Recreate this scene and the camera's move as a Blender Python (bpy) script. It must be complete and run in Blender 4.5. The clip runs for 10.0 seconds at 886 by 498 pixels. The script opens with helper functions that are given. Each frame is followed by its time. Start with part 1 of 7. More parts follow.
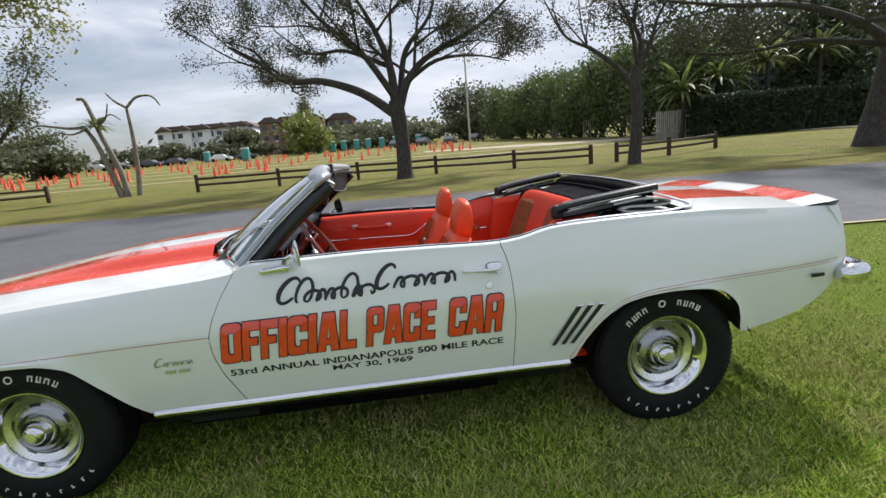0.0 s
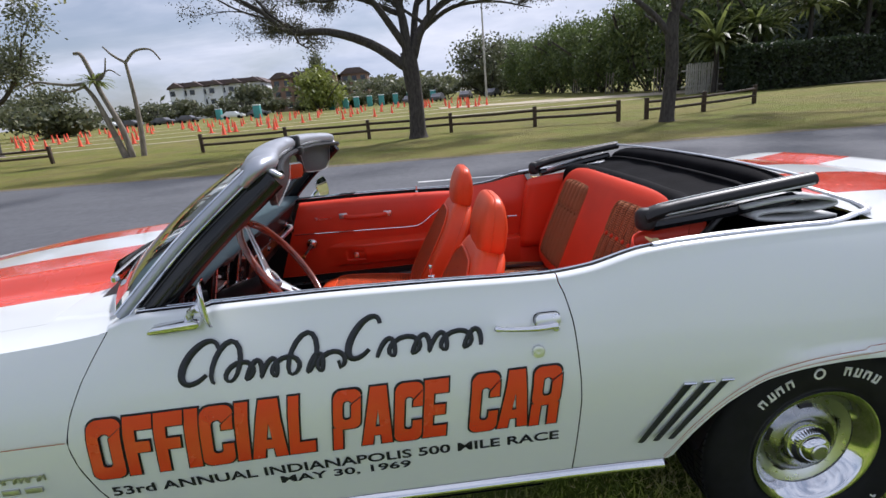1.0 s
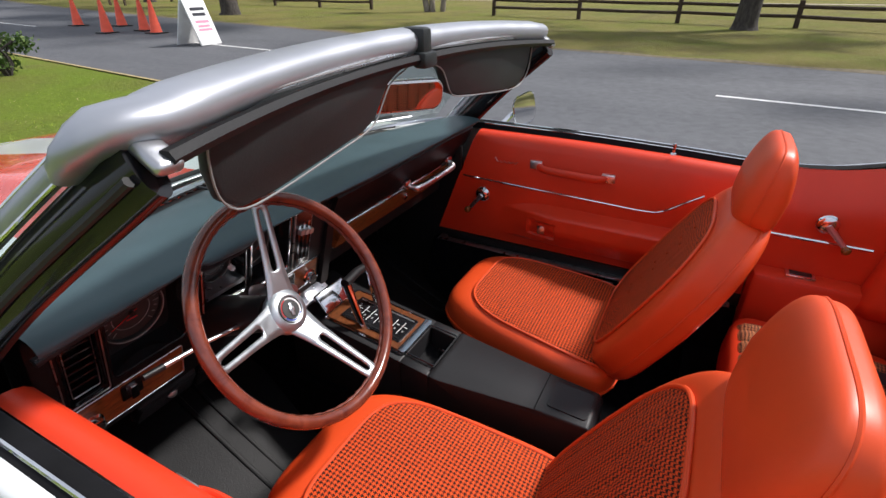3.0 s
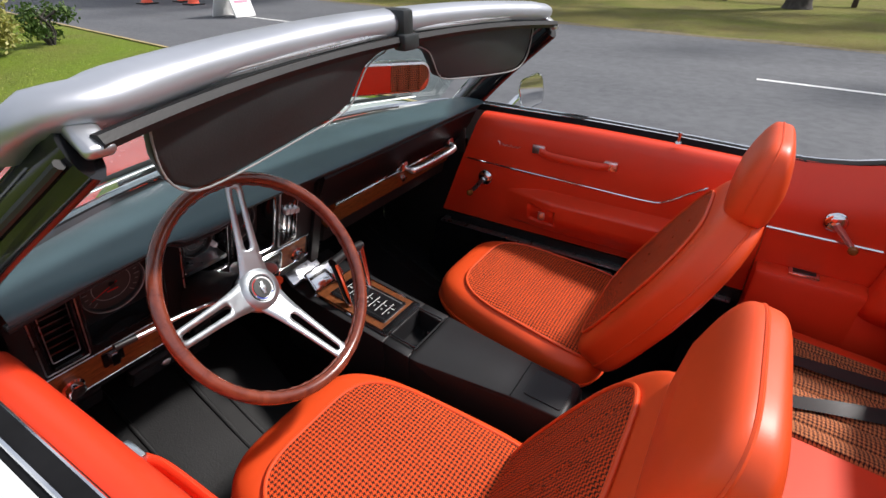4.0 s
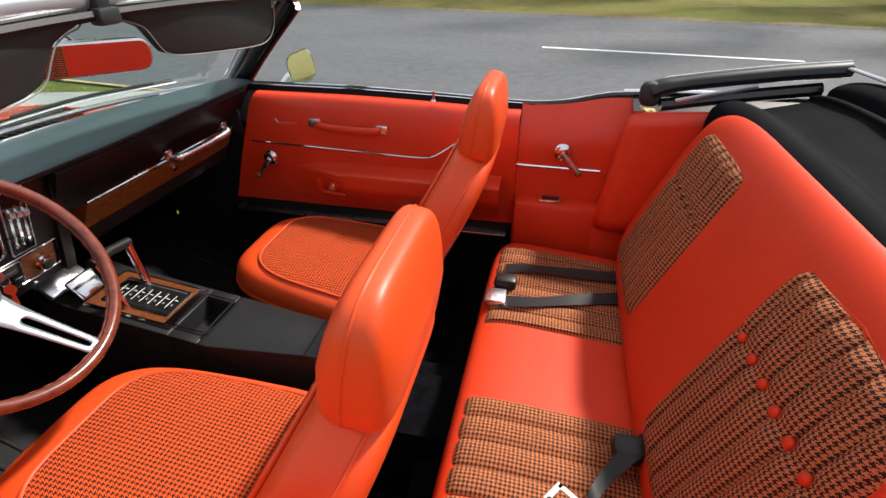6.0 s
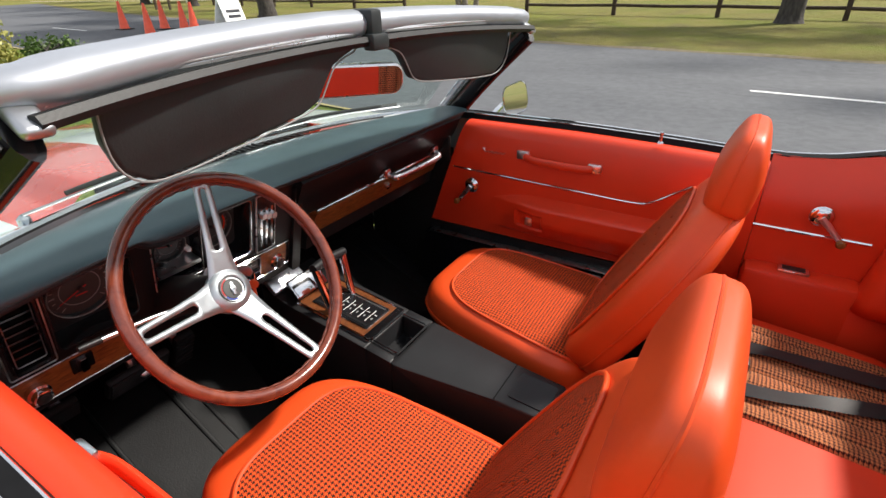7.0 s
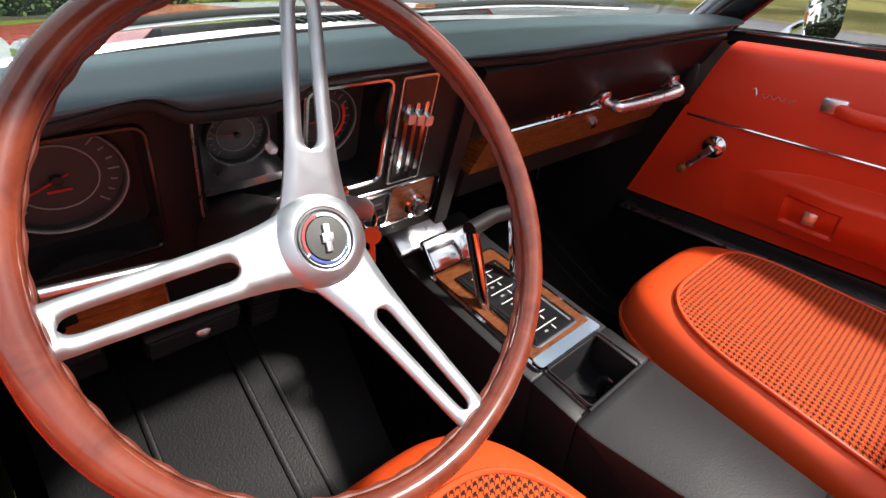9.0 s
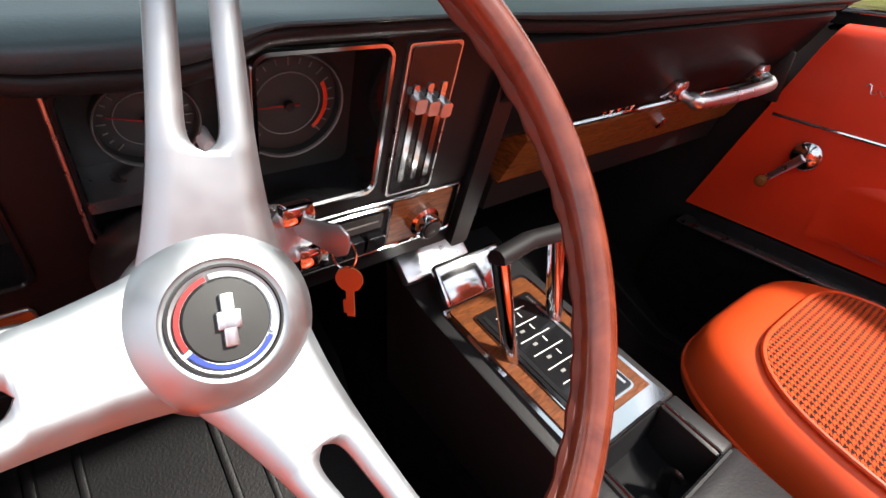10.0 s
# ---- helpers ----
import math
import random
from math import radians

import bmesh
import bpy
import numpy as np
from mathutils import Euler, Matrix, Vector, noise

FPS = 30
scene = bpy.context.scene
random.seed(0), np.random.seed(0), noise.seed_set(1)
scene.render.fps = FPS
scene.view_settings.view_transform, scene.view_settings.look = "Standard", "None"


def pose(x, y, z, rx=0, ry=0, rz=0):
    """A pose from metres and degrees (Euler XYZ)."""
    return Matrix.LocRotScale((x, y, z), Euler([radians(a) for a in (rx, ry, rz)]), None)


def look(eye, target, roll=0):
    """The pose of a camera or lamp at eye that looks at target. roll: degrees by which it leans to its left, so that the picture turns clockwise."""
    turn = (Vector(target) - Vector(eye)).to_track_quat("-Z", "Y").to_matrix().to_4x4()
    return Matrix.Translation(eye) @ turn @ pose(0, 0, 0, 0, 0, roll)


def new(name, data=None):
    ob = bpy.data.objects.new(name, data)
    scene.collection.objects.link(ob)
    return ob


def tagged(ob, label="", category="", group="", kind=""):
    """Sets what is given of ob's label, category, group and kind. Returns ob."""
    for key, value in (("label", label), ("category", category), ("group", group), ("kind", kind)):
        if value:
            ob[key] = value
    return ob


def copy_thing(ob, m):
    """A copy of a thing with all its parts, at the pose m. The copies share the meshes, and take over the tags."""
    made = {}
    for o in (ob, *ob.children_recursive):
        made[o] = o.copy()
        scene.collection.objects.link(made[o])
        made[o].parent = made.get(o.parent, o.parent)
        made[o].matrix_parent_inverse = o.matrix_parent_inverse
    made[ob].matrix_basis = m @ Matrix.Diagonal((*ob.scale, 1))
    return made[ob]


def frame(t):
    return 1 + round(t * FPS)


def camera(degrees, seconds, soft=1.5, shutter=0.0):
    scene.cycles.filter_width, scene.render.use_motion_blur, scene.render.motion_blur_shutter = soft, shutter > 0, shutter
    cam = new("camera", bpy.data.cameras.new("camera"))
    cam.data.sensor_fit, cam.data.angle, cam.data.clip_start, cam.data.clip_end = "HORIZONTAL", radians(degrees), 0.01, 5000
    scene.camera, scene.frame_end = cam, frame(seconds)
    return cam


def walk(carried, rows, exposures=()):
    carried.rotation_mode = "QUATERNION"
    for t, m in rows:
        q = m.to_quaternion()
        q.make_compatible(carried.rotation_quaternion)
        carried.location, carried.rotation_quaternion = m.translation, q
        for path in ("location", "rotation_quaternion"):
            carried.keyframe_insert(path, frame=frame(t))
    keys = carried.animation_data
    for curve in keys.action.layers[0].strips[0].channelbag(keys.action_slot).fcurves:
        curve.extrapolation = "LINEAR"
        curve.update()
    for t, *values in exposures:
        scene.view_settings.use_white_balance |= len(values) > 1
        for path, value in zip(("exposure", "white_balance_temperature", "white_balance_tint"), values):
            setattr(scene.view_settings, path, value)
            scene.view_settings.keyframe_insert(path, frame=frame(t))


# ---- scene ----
cam = camera(83.4, 10.0)
PATH = [
    (0, (0.195, -2.91, 1.369), (0.375, -0.959, 0.97), -4.8),
    (0.5, (0.251, -2.437, 1.365), (0.425, -0.501, 0.892), -5.3),
    (1, (0.287, -2.008, 1.396), (0.391, -0.089, 0.84), -5.1),
    (1.5, (0.382, -1.58, 1.412), (0.299, 0.306, 0.751), -4.0),
    (2, (0.339, -1.279, 1.401), (-0.016, 0.538, 0.645), -2.6),
    (2.5, (0.338, -1.042, 1.393), (-0.286, 0.656, 0.539), -1.0),
    (3.8, (0.473, -0.838, 1.413), (-0.473, 0.611, 0.411), 0.6),
    (4, (0.473, -0.843, 1.413), (-0.428, 0.628, 0.402), 0.5),
    (4.5, (0.541, -0.833, 1.405), (-0.174, 0.728, 0.378), -0.2),
    (5, (0.674, -0.849, 1.392), (0.194, 0.783, 0.341), -0.3),
    (5.2, (0.716, -0.869, 1.397), (0.342, 0.78, 0.328), -0.3),
    (6.3, (0.685, -0.847, 1.382), (0.303, 0.827, 0.357), -0.3),
    (6.5, (0.63, -0.847, 1.39), (0.115, 0.806, 0.39), -0.5),
    (7, (0.529, -0.823, 1.366), (-0.408, 0.676, 0.43), -1.1),
    (7.5, (0.492, -0.75, 1.282), (-0.651, 0.597, 0.343), -0.3),
    (8, (0.441, -0.713, 1.238), (-0.767, 0.543, 0.256), 0.8),
    (8.5, (0.282, -0.688, 1.173), (-0.91, 0.563, 0.166), 2.2),
    (9, (0.119, -0.546, 1.095), (-1.129, 0.624, 0.058), 2.9),
    (9.5, (0.012, -0.44, 1.047), (-1.278, 0.668, -0.007), 3.2),
    (10, (-0.015, -0.413, 1.035), (-1.316, 0.671, -0.028), 3.8),
]
EXPOSURE = [(0.0, 0.45, 6450, 12), (1.0, 0.36, 6100, 17), (2.0, 0.28, 6150, 18), (2.7, 0.38, 6400, 14), (4.0, 0.54, 6550, 13), (5.0, 0.63, 6850, 11),
            (6.5, 0.76, 6850, 10), (8.0, 0.78, 6850, 11), (9.0, 1.14, 6800, 12), (10.0, 1.38, 6850, 11)]
walk(cam, [(t, look(eye, target, roll)) for t, eye, target, roll in PATH], EXPOSURE)

# ---- world and sun ----
SUN = Vector((0.57, 0.60, 0.93)).normalized()
world = bpy.data.worlds.new("sky")
scene.world = world
world.use_nodes = True
wn = world.node_tree
wn.nodes.clear()


def wnode(kind, **inputs):
    n = wn.nodes.new(kind)
    for k, v in inputs.items():
        n.inputs[k.replace("_", " ")].default_value = v
    return n


sky = wn.nodes.new("ShaderNodeTexSky")
sky.sky_type = "NISHITA"
sky.sun_disc = False
sky.sun_elevation = math.asin(SUN.z)
sky.sun_rotation = math.atan2(SUN.x, SUN.y)
sky.dust_density = 2.0
scaled = wn.nodes.new("ShaderNodeVectorMath")
scaled.operation = "SCALE"
scaled.inputs["Scale"].default_value = 0.10
wn.links.new(sky.outputs["Color"], scaled.inputs[0])
# a broken layer of bright grey cloud over the blue
tc = wn.nodes.new("ShaderNodeTexCoord")
mp = wn.nodes.new("ShaderNodeMapping")
mp.inputs["Scale"].default_value = (1.2, 1.2, 5.5)
mp.inputs["Rotation"].default_value = (0.06, 0.03, 0.4)
wn.links.new(tc.outputs["Generated"], mp.inputs["Vector"])
cl = wnode("ShaderNodeTexNoise", Scale=1.9, Detail=6.0, Roughness=0.55, Distortion=0.5)
wn.links.new(mp.outputs["Vector"], cl.inputs["Vector"])
cr = wn.nodes.new("ShaderNodeValToRGB")
cr.color_ramp.elements[0].position, cr.color_ramp.elements[0].color = 0.36, (0.30, 0.30, 0.30, 1)
cr.color_ramp.elements[1].position, cr.color_ramp.elements[1].color = 0.56, (1, 1, 1, 1)
wn.links.new(cl.outputs["Fac"], cr.inputs["Fac"])
cl2 = wnode("ShaderNodeTexNoise", Scale=3.1, Detail=5.0, Roughness=0.6)
wn.links.new(mp.outputs["Vector"], cl2.inputs["Vector"])
cc = wn.nodes.new("ShaderNodeValToRGB")
cc.color_ramp.elements[0].position, cc.color_ramp.elements[0].color = 0.32, (0.56, 0.64, 0.76, 1)
cc.color_ramp.elements[1].position, cc.color_ramp.elements[1].color = 0.66, (0.88, 0.92, 1.0, 1)
wn.links.new(cl2.outputs["Fac"], cc.inputs["Fac"])
mixw = wn.nodes.new("ShaderNodeMix")
mixw.data_type = "RGBA"
wn.links.new(cr.outputs["Color"], mixw.inputs["Factor"])
wn.links.new(scaled.outputs["Vector"], mixw.inputs["A"])
wn.links.new(cc.outputs["Color"], mixw.inputs["B"])
bg = wnode("ShaderNodeBackground", Strength=0.75)
wn.links.new(mixw.outputs["Result"], bg.inputs["Color"])
wout = wn.nodes.new("ShaderNodeOutputWorld")
wn.links.new(bg.outputs["Background"], wout.inputs["Surface"])

sun = new("sun", bpy.data.lights.new("sun", "SUN"))
sun.data.energy = 4.0
sun.data.angle = radians(5.0)
sun.data.color = (1.0, 0.97, 0.92)
sun.matrix_world = look(SUN * 30, (0, 0, 0))

# ---- materials ----


class Mat:
    """A node material with a Principled surface, and short ways to feed its inputs."""

    def __init__(self, name, color, rough=0.5, metal=0.0, **inputs):
        self.m = bpy.data.materials.new(name)
        self.m.use_nodes = True
        self.t = self.m.node_tree
        self.b = self.t.nodes["Principled BSDF"]
        self.b.inputs["Base Color"].default_value = (*color, 1)
        self.b.inputs["Roughness"].default_value = rough
        self.b.inputs["Metallic"].default_value = metal
        for k, v in inputs.items():
            self.b.inputs[k.replace("_", " ")].default_value = v
        self.color = color

    def node(self, kind, **inputs):
        n = self.t.nodes.new(kind)
        for k, v in inputs.items():
            n.inputs[k.replace("_", " ")].default_value = v
        return n

    def link(self, a, b):
        self.t.links.new(a, b)

    def coord(self, kind="Object", scale=(1, 1, 1)):
        c = self.node("ShaderNodeTexCoord")
        p = self.node("ShaderNodeMapping")
        p.inputs["Scale"].default_value = scale
        self.link(c.outputs[kind], p.inputs["Vector"])
        return p.outputs["Vector"]

    def noise(self, scale, detail=4.0, rough=0.55, stretch=(1, 1, 1), distort=0.0):
        n = self.node("ShaderNodeTexNoise", Scale=scale, Detail=detail, Roughness=rough, Distortion=distort)
        self.link(self.coord("Object", stretch), n.inputs["Vector"])
        return n.outputs["Fac"]

    def ramp(self, fac, stops):
        r = self.node("ShaderNodeValToRGB")
        e = r.color_ramp.elements
        while len(e) < len(stops):
            e.new(0.5)
        for el, (p, c) in zip(e, stops):
            el.position, el.color = p, (*c, 1) if len(c) == 3 else c
        self.link(fac, r.inputs["Fac"])
        return r.outputs["Color"]

    def mix(self, fac, a, b, blend="MIX"):
        n = self.node("ShaderNodeMix")
        n.data_type, n.blend_type = "RGBA", blend
        for sock, val in (("Factor", fac), ("A", a), ("B", b)):
            s = n.inputs[sock]
            if hasattr(val, "is_output"):
                self.link(val, s)
            elif sock == "Factor":
                s.default_value = val
            else:
                s.default_value = (*val, 1)
        return n.outputs["Result"]

    def calc(self, op, a, b=0.0):
        n = self.node("ShaderNodeMath")
        n.operation = op
        for i, v in enumerate((a, b)):
            if hasattr(v, "is_output"):
                self.link(v, n.inputs[i])
            else:
                n.inputs[i].default_value = v
        return n.outputs[0]

    def base(self, sock):
        self.link(sock, self.b.inputs["Base Color"])
        return self

    def vary(self, scale=3.0, amount=0.12, detail=5.0, stretch=(1, 1, 1)):
        """Lighter and darker patches of the base colour."""
        c = self.color
        lo, hi = [v * (1 - amount) for v in c], [min(1, v * (1 + amount)) for v in c]
        return self.base(self.ramp(self.noise(scale, detail, stretch=stretch), [(0.3, lo), (0.7, hi)]))

    def rough(self, scale, lo, hi, stretch=(1, 1, 1)):
        r = self.ramp(self.noise(scale, 4, stretch=stretch), [(0.3, (lo,) * 3), (0.7, (hi,) * 3)])
        self.link(r, self.b.inputs["Roughness"])
        return self

    def bump(self, fac, strength=0.3, distance=0.002):
        n = self.node("ShaderNodeBump", Strength=strength, Distance=distance)
        self.link(fac, n.inputs["Height"])
        self.link(n.outputs["Normal"], self.b.inputs["Normal"])
        return self


WHITE = Mat("white_paint", (0.73, 0.76, 0.755), 0.26, Coat_Weight=0.7, Coat_Roughness=0.06).vary(1.4, 0.015).m
ORANGE = Mat("orange_paint", (0.72, 0.050, 0.016), 0.25, Coat_Weight=0.8, Coat_Roughness=0.05).vary(2.0, 0.05).rough(9, 0.2, 0.3).m
PINSTRIPE = Mat("pinstripe", (0.42, 0.10, 0.08), 0.35).vary(20, 0.1).m
CHROME = Mat("chrome", (0.72, 0.73, 0.75), 0.08, 1.0).rough(14, 0.06, 0.12).m
RALLY = Mat("argent_wheel", (0.34, 0.35, 0.36), 0.26, 1.0).rough(20, 0.20, 0.32).m
WIPER = Mat("dull_steel", (0.48, 0.49, 0.51), 0.34, 0.9).vary(20, 0.1).m
STEEL = Mat("brushed_steel", (0.80, 0.81, 0.83), 0.30, 1.0).rough(40, 0.26, 0.33).m
# blue-green put into the base colour to offset orange light reflected by the cabin
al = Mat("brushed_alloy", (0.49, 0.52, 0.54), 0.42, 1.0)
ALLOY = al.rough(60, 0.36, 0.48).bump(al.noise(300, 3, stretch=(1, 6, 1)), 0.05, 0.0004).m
vin = Mat("orange_vinyl", (0.66, 0.066, 0.012), 0.42, Specular_IOR_Level=0.4).vary(5.0, 0.07)
VINYL = vin.bump(vin.noise(420, 3), 0.12, 0.0006).m
vin3 = Mat("orange_vinyl_bench", (0.62, 0.042, 0.011), 0.52, Specular_IOR_Level=0.25).vary(5.0, 0.08)
VINYL_BENCH = vin3.bump(vin3.noise(420, 3), 0.12, 0.0006).m
vin2 = Mat("orange_vinyl_panel", (0.66, 0.040, 0.010), 0.42).vary(4.0, 0.06)
VINYL_PANEL = vin2.bump(vin2.noise(300, 3), 0.15, 0.0008).m
blk = Mat("black_vinyl", (0.011, 0.011, 0.012), 0.46, Specular_IOR_Level=0.32).vary(8, 0.2)
BLACK_VINYL = blk.bump(blk.noise(350, 3), 0.25, 0.001).m
top = Mat("top_cloth", (0.0055, 0.0055, 0.0065), 0.66, Specular_IOR_Level=0.03).vary(10, 0.3)
TOP_CLOTH = top.bump(top.noise(60, 5), 0.35, 0.003).m
pad = Mat("dash_pad", (0.040, 0.070, 0.080), 0.42).vary(6, 0.14)
DASH_PAD = pad.bump(pad.noise(380, 3), 0.2, 0.001).m
vis = Mat("visor_vinyl", (0.017, 0.020, 0.021), 0.46, Specular_IOR_Level=0.4).vary(9, 0.2)
VISOR = vis.bump(vis.noise(300, 4), 0.3, 0.0012).m
PIPING = Mat("grey_piping", (0.20, 0.20, 0.20), 0.5).vary(10, 0.1).m
BLACK = Mat("black_plastic", (0.014, 0.013, 0.013), 0.42, Specular_IOR_Level=0.4).vary(20, 0.2).m
PANEL_BLACK = Mat("panel_black", (0.006, 0.006, 0.007), 0.40, Specular_IOR_Level=0.28).vary(12, 0.15).m
BLACK_GLOSS = Mat("black_gloss", (0.010, 0.010, 0.011), 0.12).vary(20, 0.2).m
STRIP = Mat("weatherstrip", (0.008, 0.008, 0.009), 0.7, Specular_IOR_Level=0.12).vary(20, 0.3).m
RUBBER = Mat("rubber", (0.014, 0.014, 0.015), 0.62).vary(14, 0.25).m
tyre = Mat("tyre_rubber", (0.008, 0.008, 0.009), 0.72, Specular_IOR_Level=0.25).vary(22, 0.3)
TYRE = tyre.bump(tyre.noise(90, 4), 0.2, 0.002).m
LETTER_WHITE = Mat("white_letter", (0.80, 0.80, 0.78), 0.6).vary(30, 0.05).m
DIAL_GREY = Mat("dial_print", (0.22, 0.22, 0.21), 0.6).vary(30, 0.1).m
INK = Mat("black_ink", (0.012, 0.014, 0.022), 0.4).vary(30, 0.2).m
carpet = Mat("carpet", (0.0045, 0.0045, 0.0055), 0.95, Specular_IOR_Level=0.02).vary(40, 0.4)
CARPET = carpet.bump(carpet.noise(500, 3), 0.6, 0.004).m
matr = Mat("floor_mat", (0.0042, 0.0043, 0.0048), 0.46, Specular_IOR_Level=0.22).vary(9, 0.35)
FLOOR_MAT = matr.bump(matr.noise(260, 3), 0.35, 0.0015).m
SILVER = Mat("satin_header", (0.40, 0.42, 0.46), 0.38, 0.6).vary(6, 0.08).rough(10, 0.32, 0.42).m
GREY_VINYL = Mat("grey_lining", (0.46, 0.47, 0.46), 0.6).vary(10, 0.15).m
wood = Mat("walnut", (0.22, 0.075, 0.022), 0.42, Specular_IOR_Level=0.35)
g = wood.noise(26, 6, 0.6, (1.2, 1.2, 9), 1.2)
WOOD = wood.base(wood.ramp(g, [(0.3, (0.060, 0.019, 0.005)), (0.5, (0.20, 0.066, 0.015)), (0.75, (0.34, 0.125, 0.030))])).bump(g, 0.1, 0.0006).m
dwood = Mat("dark_walnut", (0.12, 0.035, 0.012), 0.35, Specular_IOR_Level=0.4)
gd = dwood.noise(40, 6, 0.6, (6, 1.2, 1.2), 1.0)
WOOD_DARK = dwood.base(dwood.ramp(gd, [(0.3, (0.050, 0.015, 0.005)), (0.7, (0.20, 0.062, 0.019))])).m
rose = Mat("rosewood", (0.16, 0.030, 0.016), 0.20, Coat_Weight=0.6, Coat_Roughness=0.08)
gr = rose.noise(30, 5, 0.6, (1, 1, 1), 0.8)
ROSEWOOD = rose.base(rose.ramp(gr, [(0.3, (0.09, 0.016, 0.009)), (0.7, (0.20, 0.045, 0.022))])).m
dull = Mat("rosewood_grip", (0.12, 0.024, 0.013), 0.55).vary(30, 0.2)
ROSEWOOD_DULL = dull.m
glass = Mat("glass", (0.86, 0.95, 0.92), 0.0)
clear = glass.node("ShaderNodeBsdfTransparent")
clear.inputs["Color"].default_value = (0.80, 0.90, 0.87, 1)
sheen = glass.node("ShaderNodeBsdfGlossy")
sheen.inputs["Roughness"].default_value = 0.02
fres = glass.node("ShaderNodeFresnel")
fres.inputs["IOR"].default_value = 1.62
mixg = glass.node("ShaderNodeMixShader")
glass.link(fres.outputs[0], mixg.inputs[0])
glass.link(clear.outputs[0], mixg.inputs[1])
glass.link(sheen.outputs[0], mixg.inputs[2])
glass.link(mixg.outputs[0], glass.t.nodes["Material Output"].inputs["Surface"])
GLASS = glass.m
MIRROR = Mat("mirror", (0.9, 0.91, 0.92), 0.01, 1.0).m
GAUGE = Mat("gauge_face", (0.026, 0.028, 0.027), 0.5).vary(30, 0.1).m
RED = Mat("red_mark", (0.40, 0.015, 0.015), 0.5).m
BLUE = Mat("blue_mark", (0.02, 0.05, 0.30), 0.5).m
PINK = Mat("pink_sheet", (0.75, 0.25, 0.35), 0.7).vary(20, 0.05).m
ORANGE_KEY = Mat("copper_key", (0.62, 0.17, 0.06), 0.3, 0.6).m
FOAM = Mat("old_foam", (0.62, 0.47, 0.22), 0.9).vary(30, 0.25).m
AMBER = Mat("amber_knob", (0.20, 0.075, 0.018), 0.2).m


def houndstooth(name, light, dark, size):
    """Woven two-colour broken checks, in the local x-y plane of the cloth."""
    m = Mat(name, light, 0.85, Specular_IOR_Level=0.2)
    sep = m.node("ShaderNodeSeparateXYZ")
    m.link(m.coord("Object", (1 / size, 1 / size, 1)), sep.inputs[0])
    fx, fy = m.calc("FLOOR", sep.outputs["X"]), m.calc("FLOOR", sep.outputs["Y"])
    warp = m.calc("LESS_THAN", m.calc("FLOORED_MODULO", fx, 8.0), 4.0)
    weft = m.calc("LESS_THAN", m.calc("FLOORED_MODULO", fy, 8.0), 4.0)
    over = m.calc("LESS_THAN", m.calc("FLOORED_MODULO", m.calc("ADD", fx, fy), 4.0), 2.0)
    pick = m.calc("ADD", m.calc("MULTIPLY", over, warp), m.calc("MULTIPLY", m.calc("SUBTRACT", 1.0, over), weft))
    tone = m.mix(m.noise(9, 4), [c * 0.8 for c in light], light)
    m.base(m.mix(pick, tone, dark))
    m.bump(m.calc("ADD", m.calc("MULTIPLY", over, 0.5), m.noise(700, 2)), 0.35, 0.0012)
    return m.m


CLOTH = houndstooth("houndstooth_orange", (0.74, 0.085, 0.014), (0.030, 0.010, 0.006), 0.00106)
CLOTH_TAN = houndstooth("houndstooth_rear", (0.52, 0.175, 0.070), (0.028, 0.012, 0.009), 0.00100)

grass = Mat("lawn", (0.10, 0.15, 0.03), 0.95, Specular_IOR_Level=0.15)
ga, gb, gc = grass.noise(0.55, 6), grass.noise(16, 6, 0.65), grass.noise(120, 4, 0.7)
lush = grass.mix(gb, (0.060, 0.105, 0.010), (0.25, 0.36, 0.036))
khaki = grass.mix(gb, (0.115, 0.092, 0.030), (0.30, 0.245, 0.095))
brown = grass.mix(gb, (0.075, 0.058, 0.030), (0.19, 0.145, 0.080))
green = grass.mix(gb, (0.080, 0.095, 0.020), (0.21, 0.22, 0.050))
dry = grass.mix(grass.ramp(grass.noise(0.9, 6, 0.65), [(0.50, (0.0,) * 3), (0.64, (0.75,) * 3)]), grass.mix(grass.ramp(grass.noise(0.38, 5, 0.6), [(0.44, (0.0,) * 3), (0.62, (0.8,) * 3)]), khaki, green), brown)
seps = grass.node("ShaderNodeSeparateXYZ")
grass.link(grass.coord("Object"), seps.inputs[0])
far = grass.ramp(grass.calc("ADD", grass.calc("MULTIPLY", seps.outputs["Y"], 0.08), grass.calc("MULTIPLY", ga, 0.5)),
                 [(0.50, (0.10,) * 3), (0.85, (0.80,) * 3)])
patch = grass.ramp(ga, [(0.42, (0.0,) * 3), (0.62, (0.6,) * 3)])
gd = grass.noise(2.6, 5, 0.7)
fac = grass.mix(0.5, grass.mix(0.45, far, grass.ramp(gd, [(0.38, (0.0,) * 3), (0.62, (1.0,) * 3)]), "OVERLAY"), patch, "SCREEN")
GRASS = grass.base(grass.mix(fac, lush, dry)).bump(grass.calc("ADD", gb, gc), 0.9, 0.03).m
blade = Mat("grass_blade", (0.10, 0.16, 0.03), 0.75, Specular_IOR_Level=0.2)
oi = blade.node("ShaderNodeNewGeometry")
bc = blade.ramp(oi.outputs["Random Per Island"], [(0.0, (0.070, 0.130, 0.014)), (0.40, (0.25, 0.39, 0.032)), (0.72, (0.44, 0.58, 0.066)), (0.88, (0.48, 0.48, 0.11)), (1.0, (0.68, 0.58, 0.32))])
straw = blade.ramp(blade.noise(1.1, 5, 0.6), [(0.46, (0.0,) * 3), (0.66, (0.55,) * 3)])
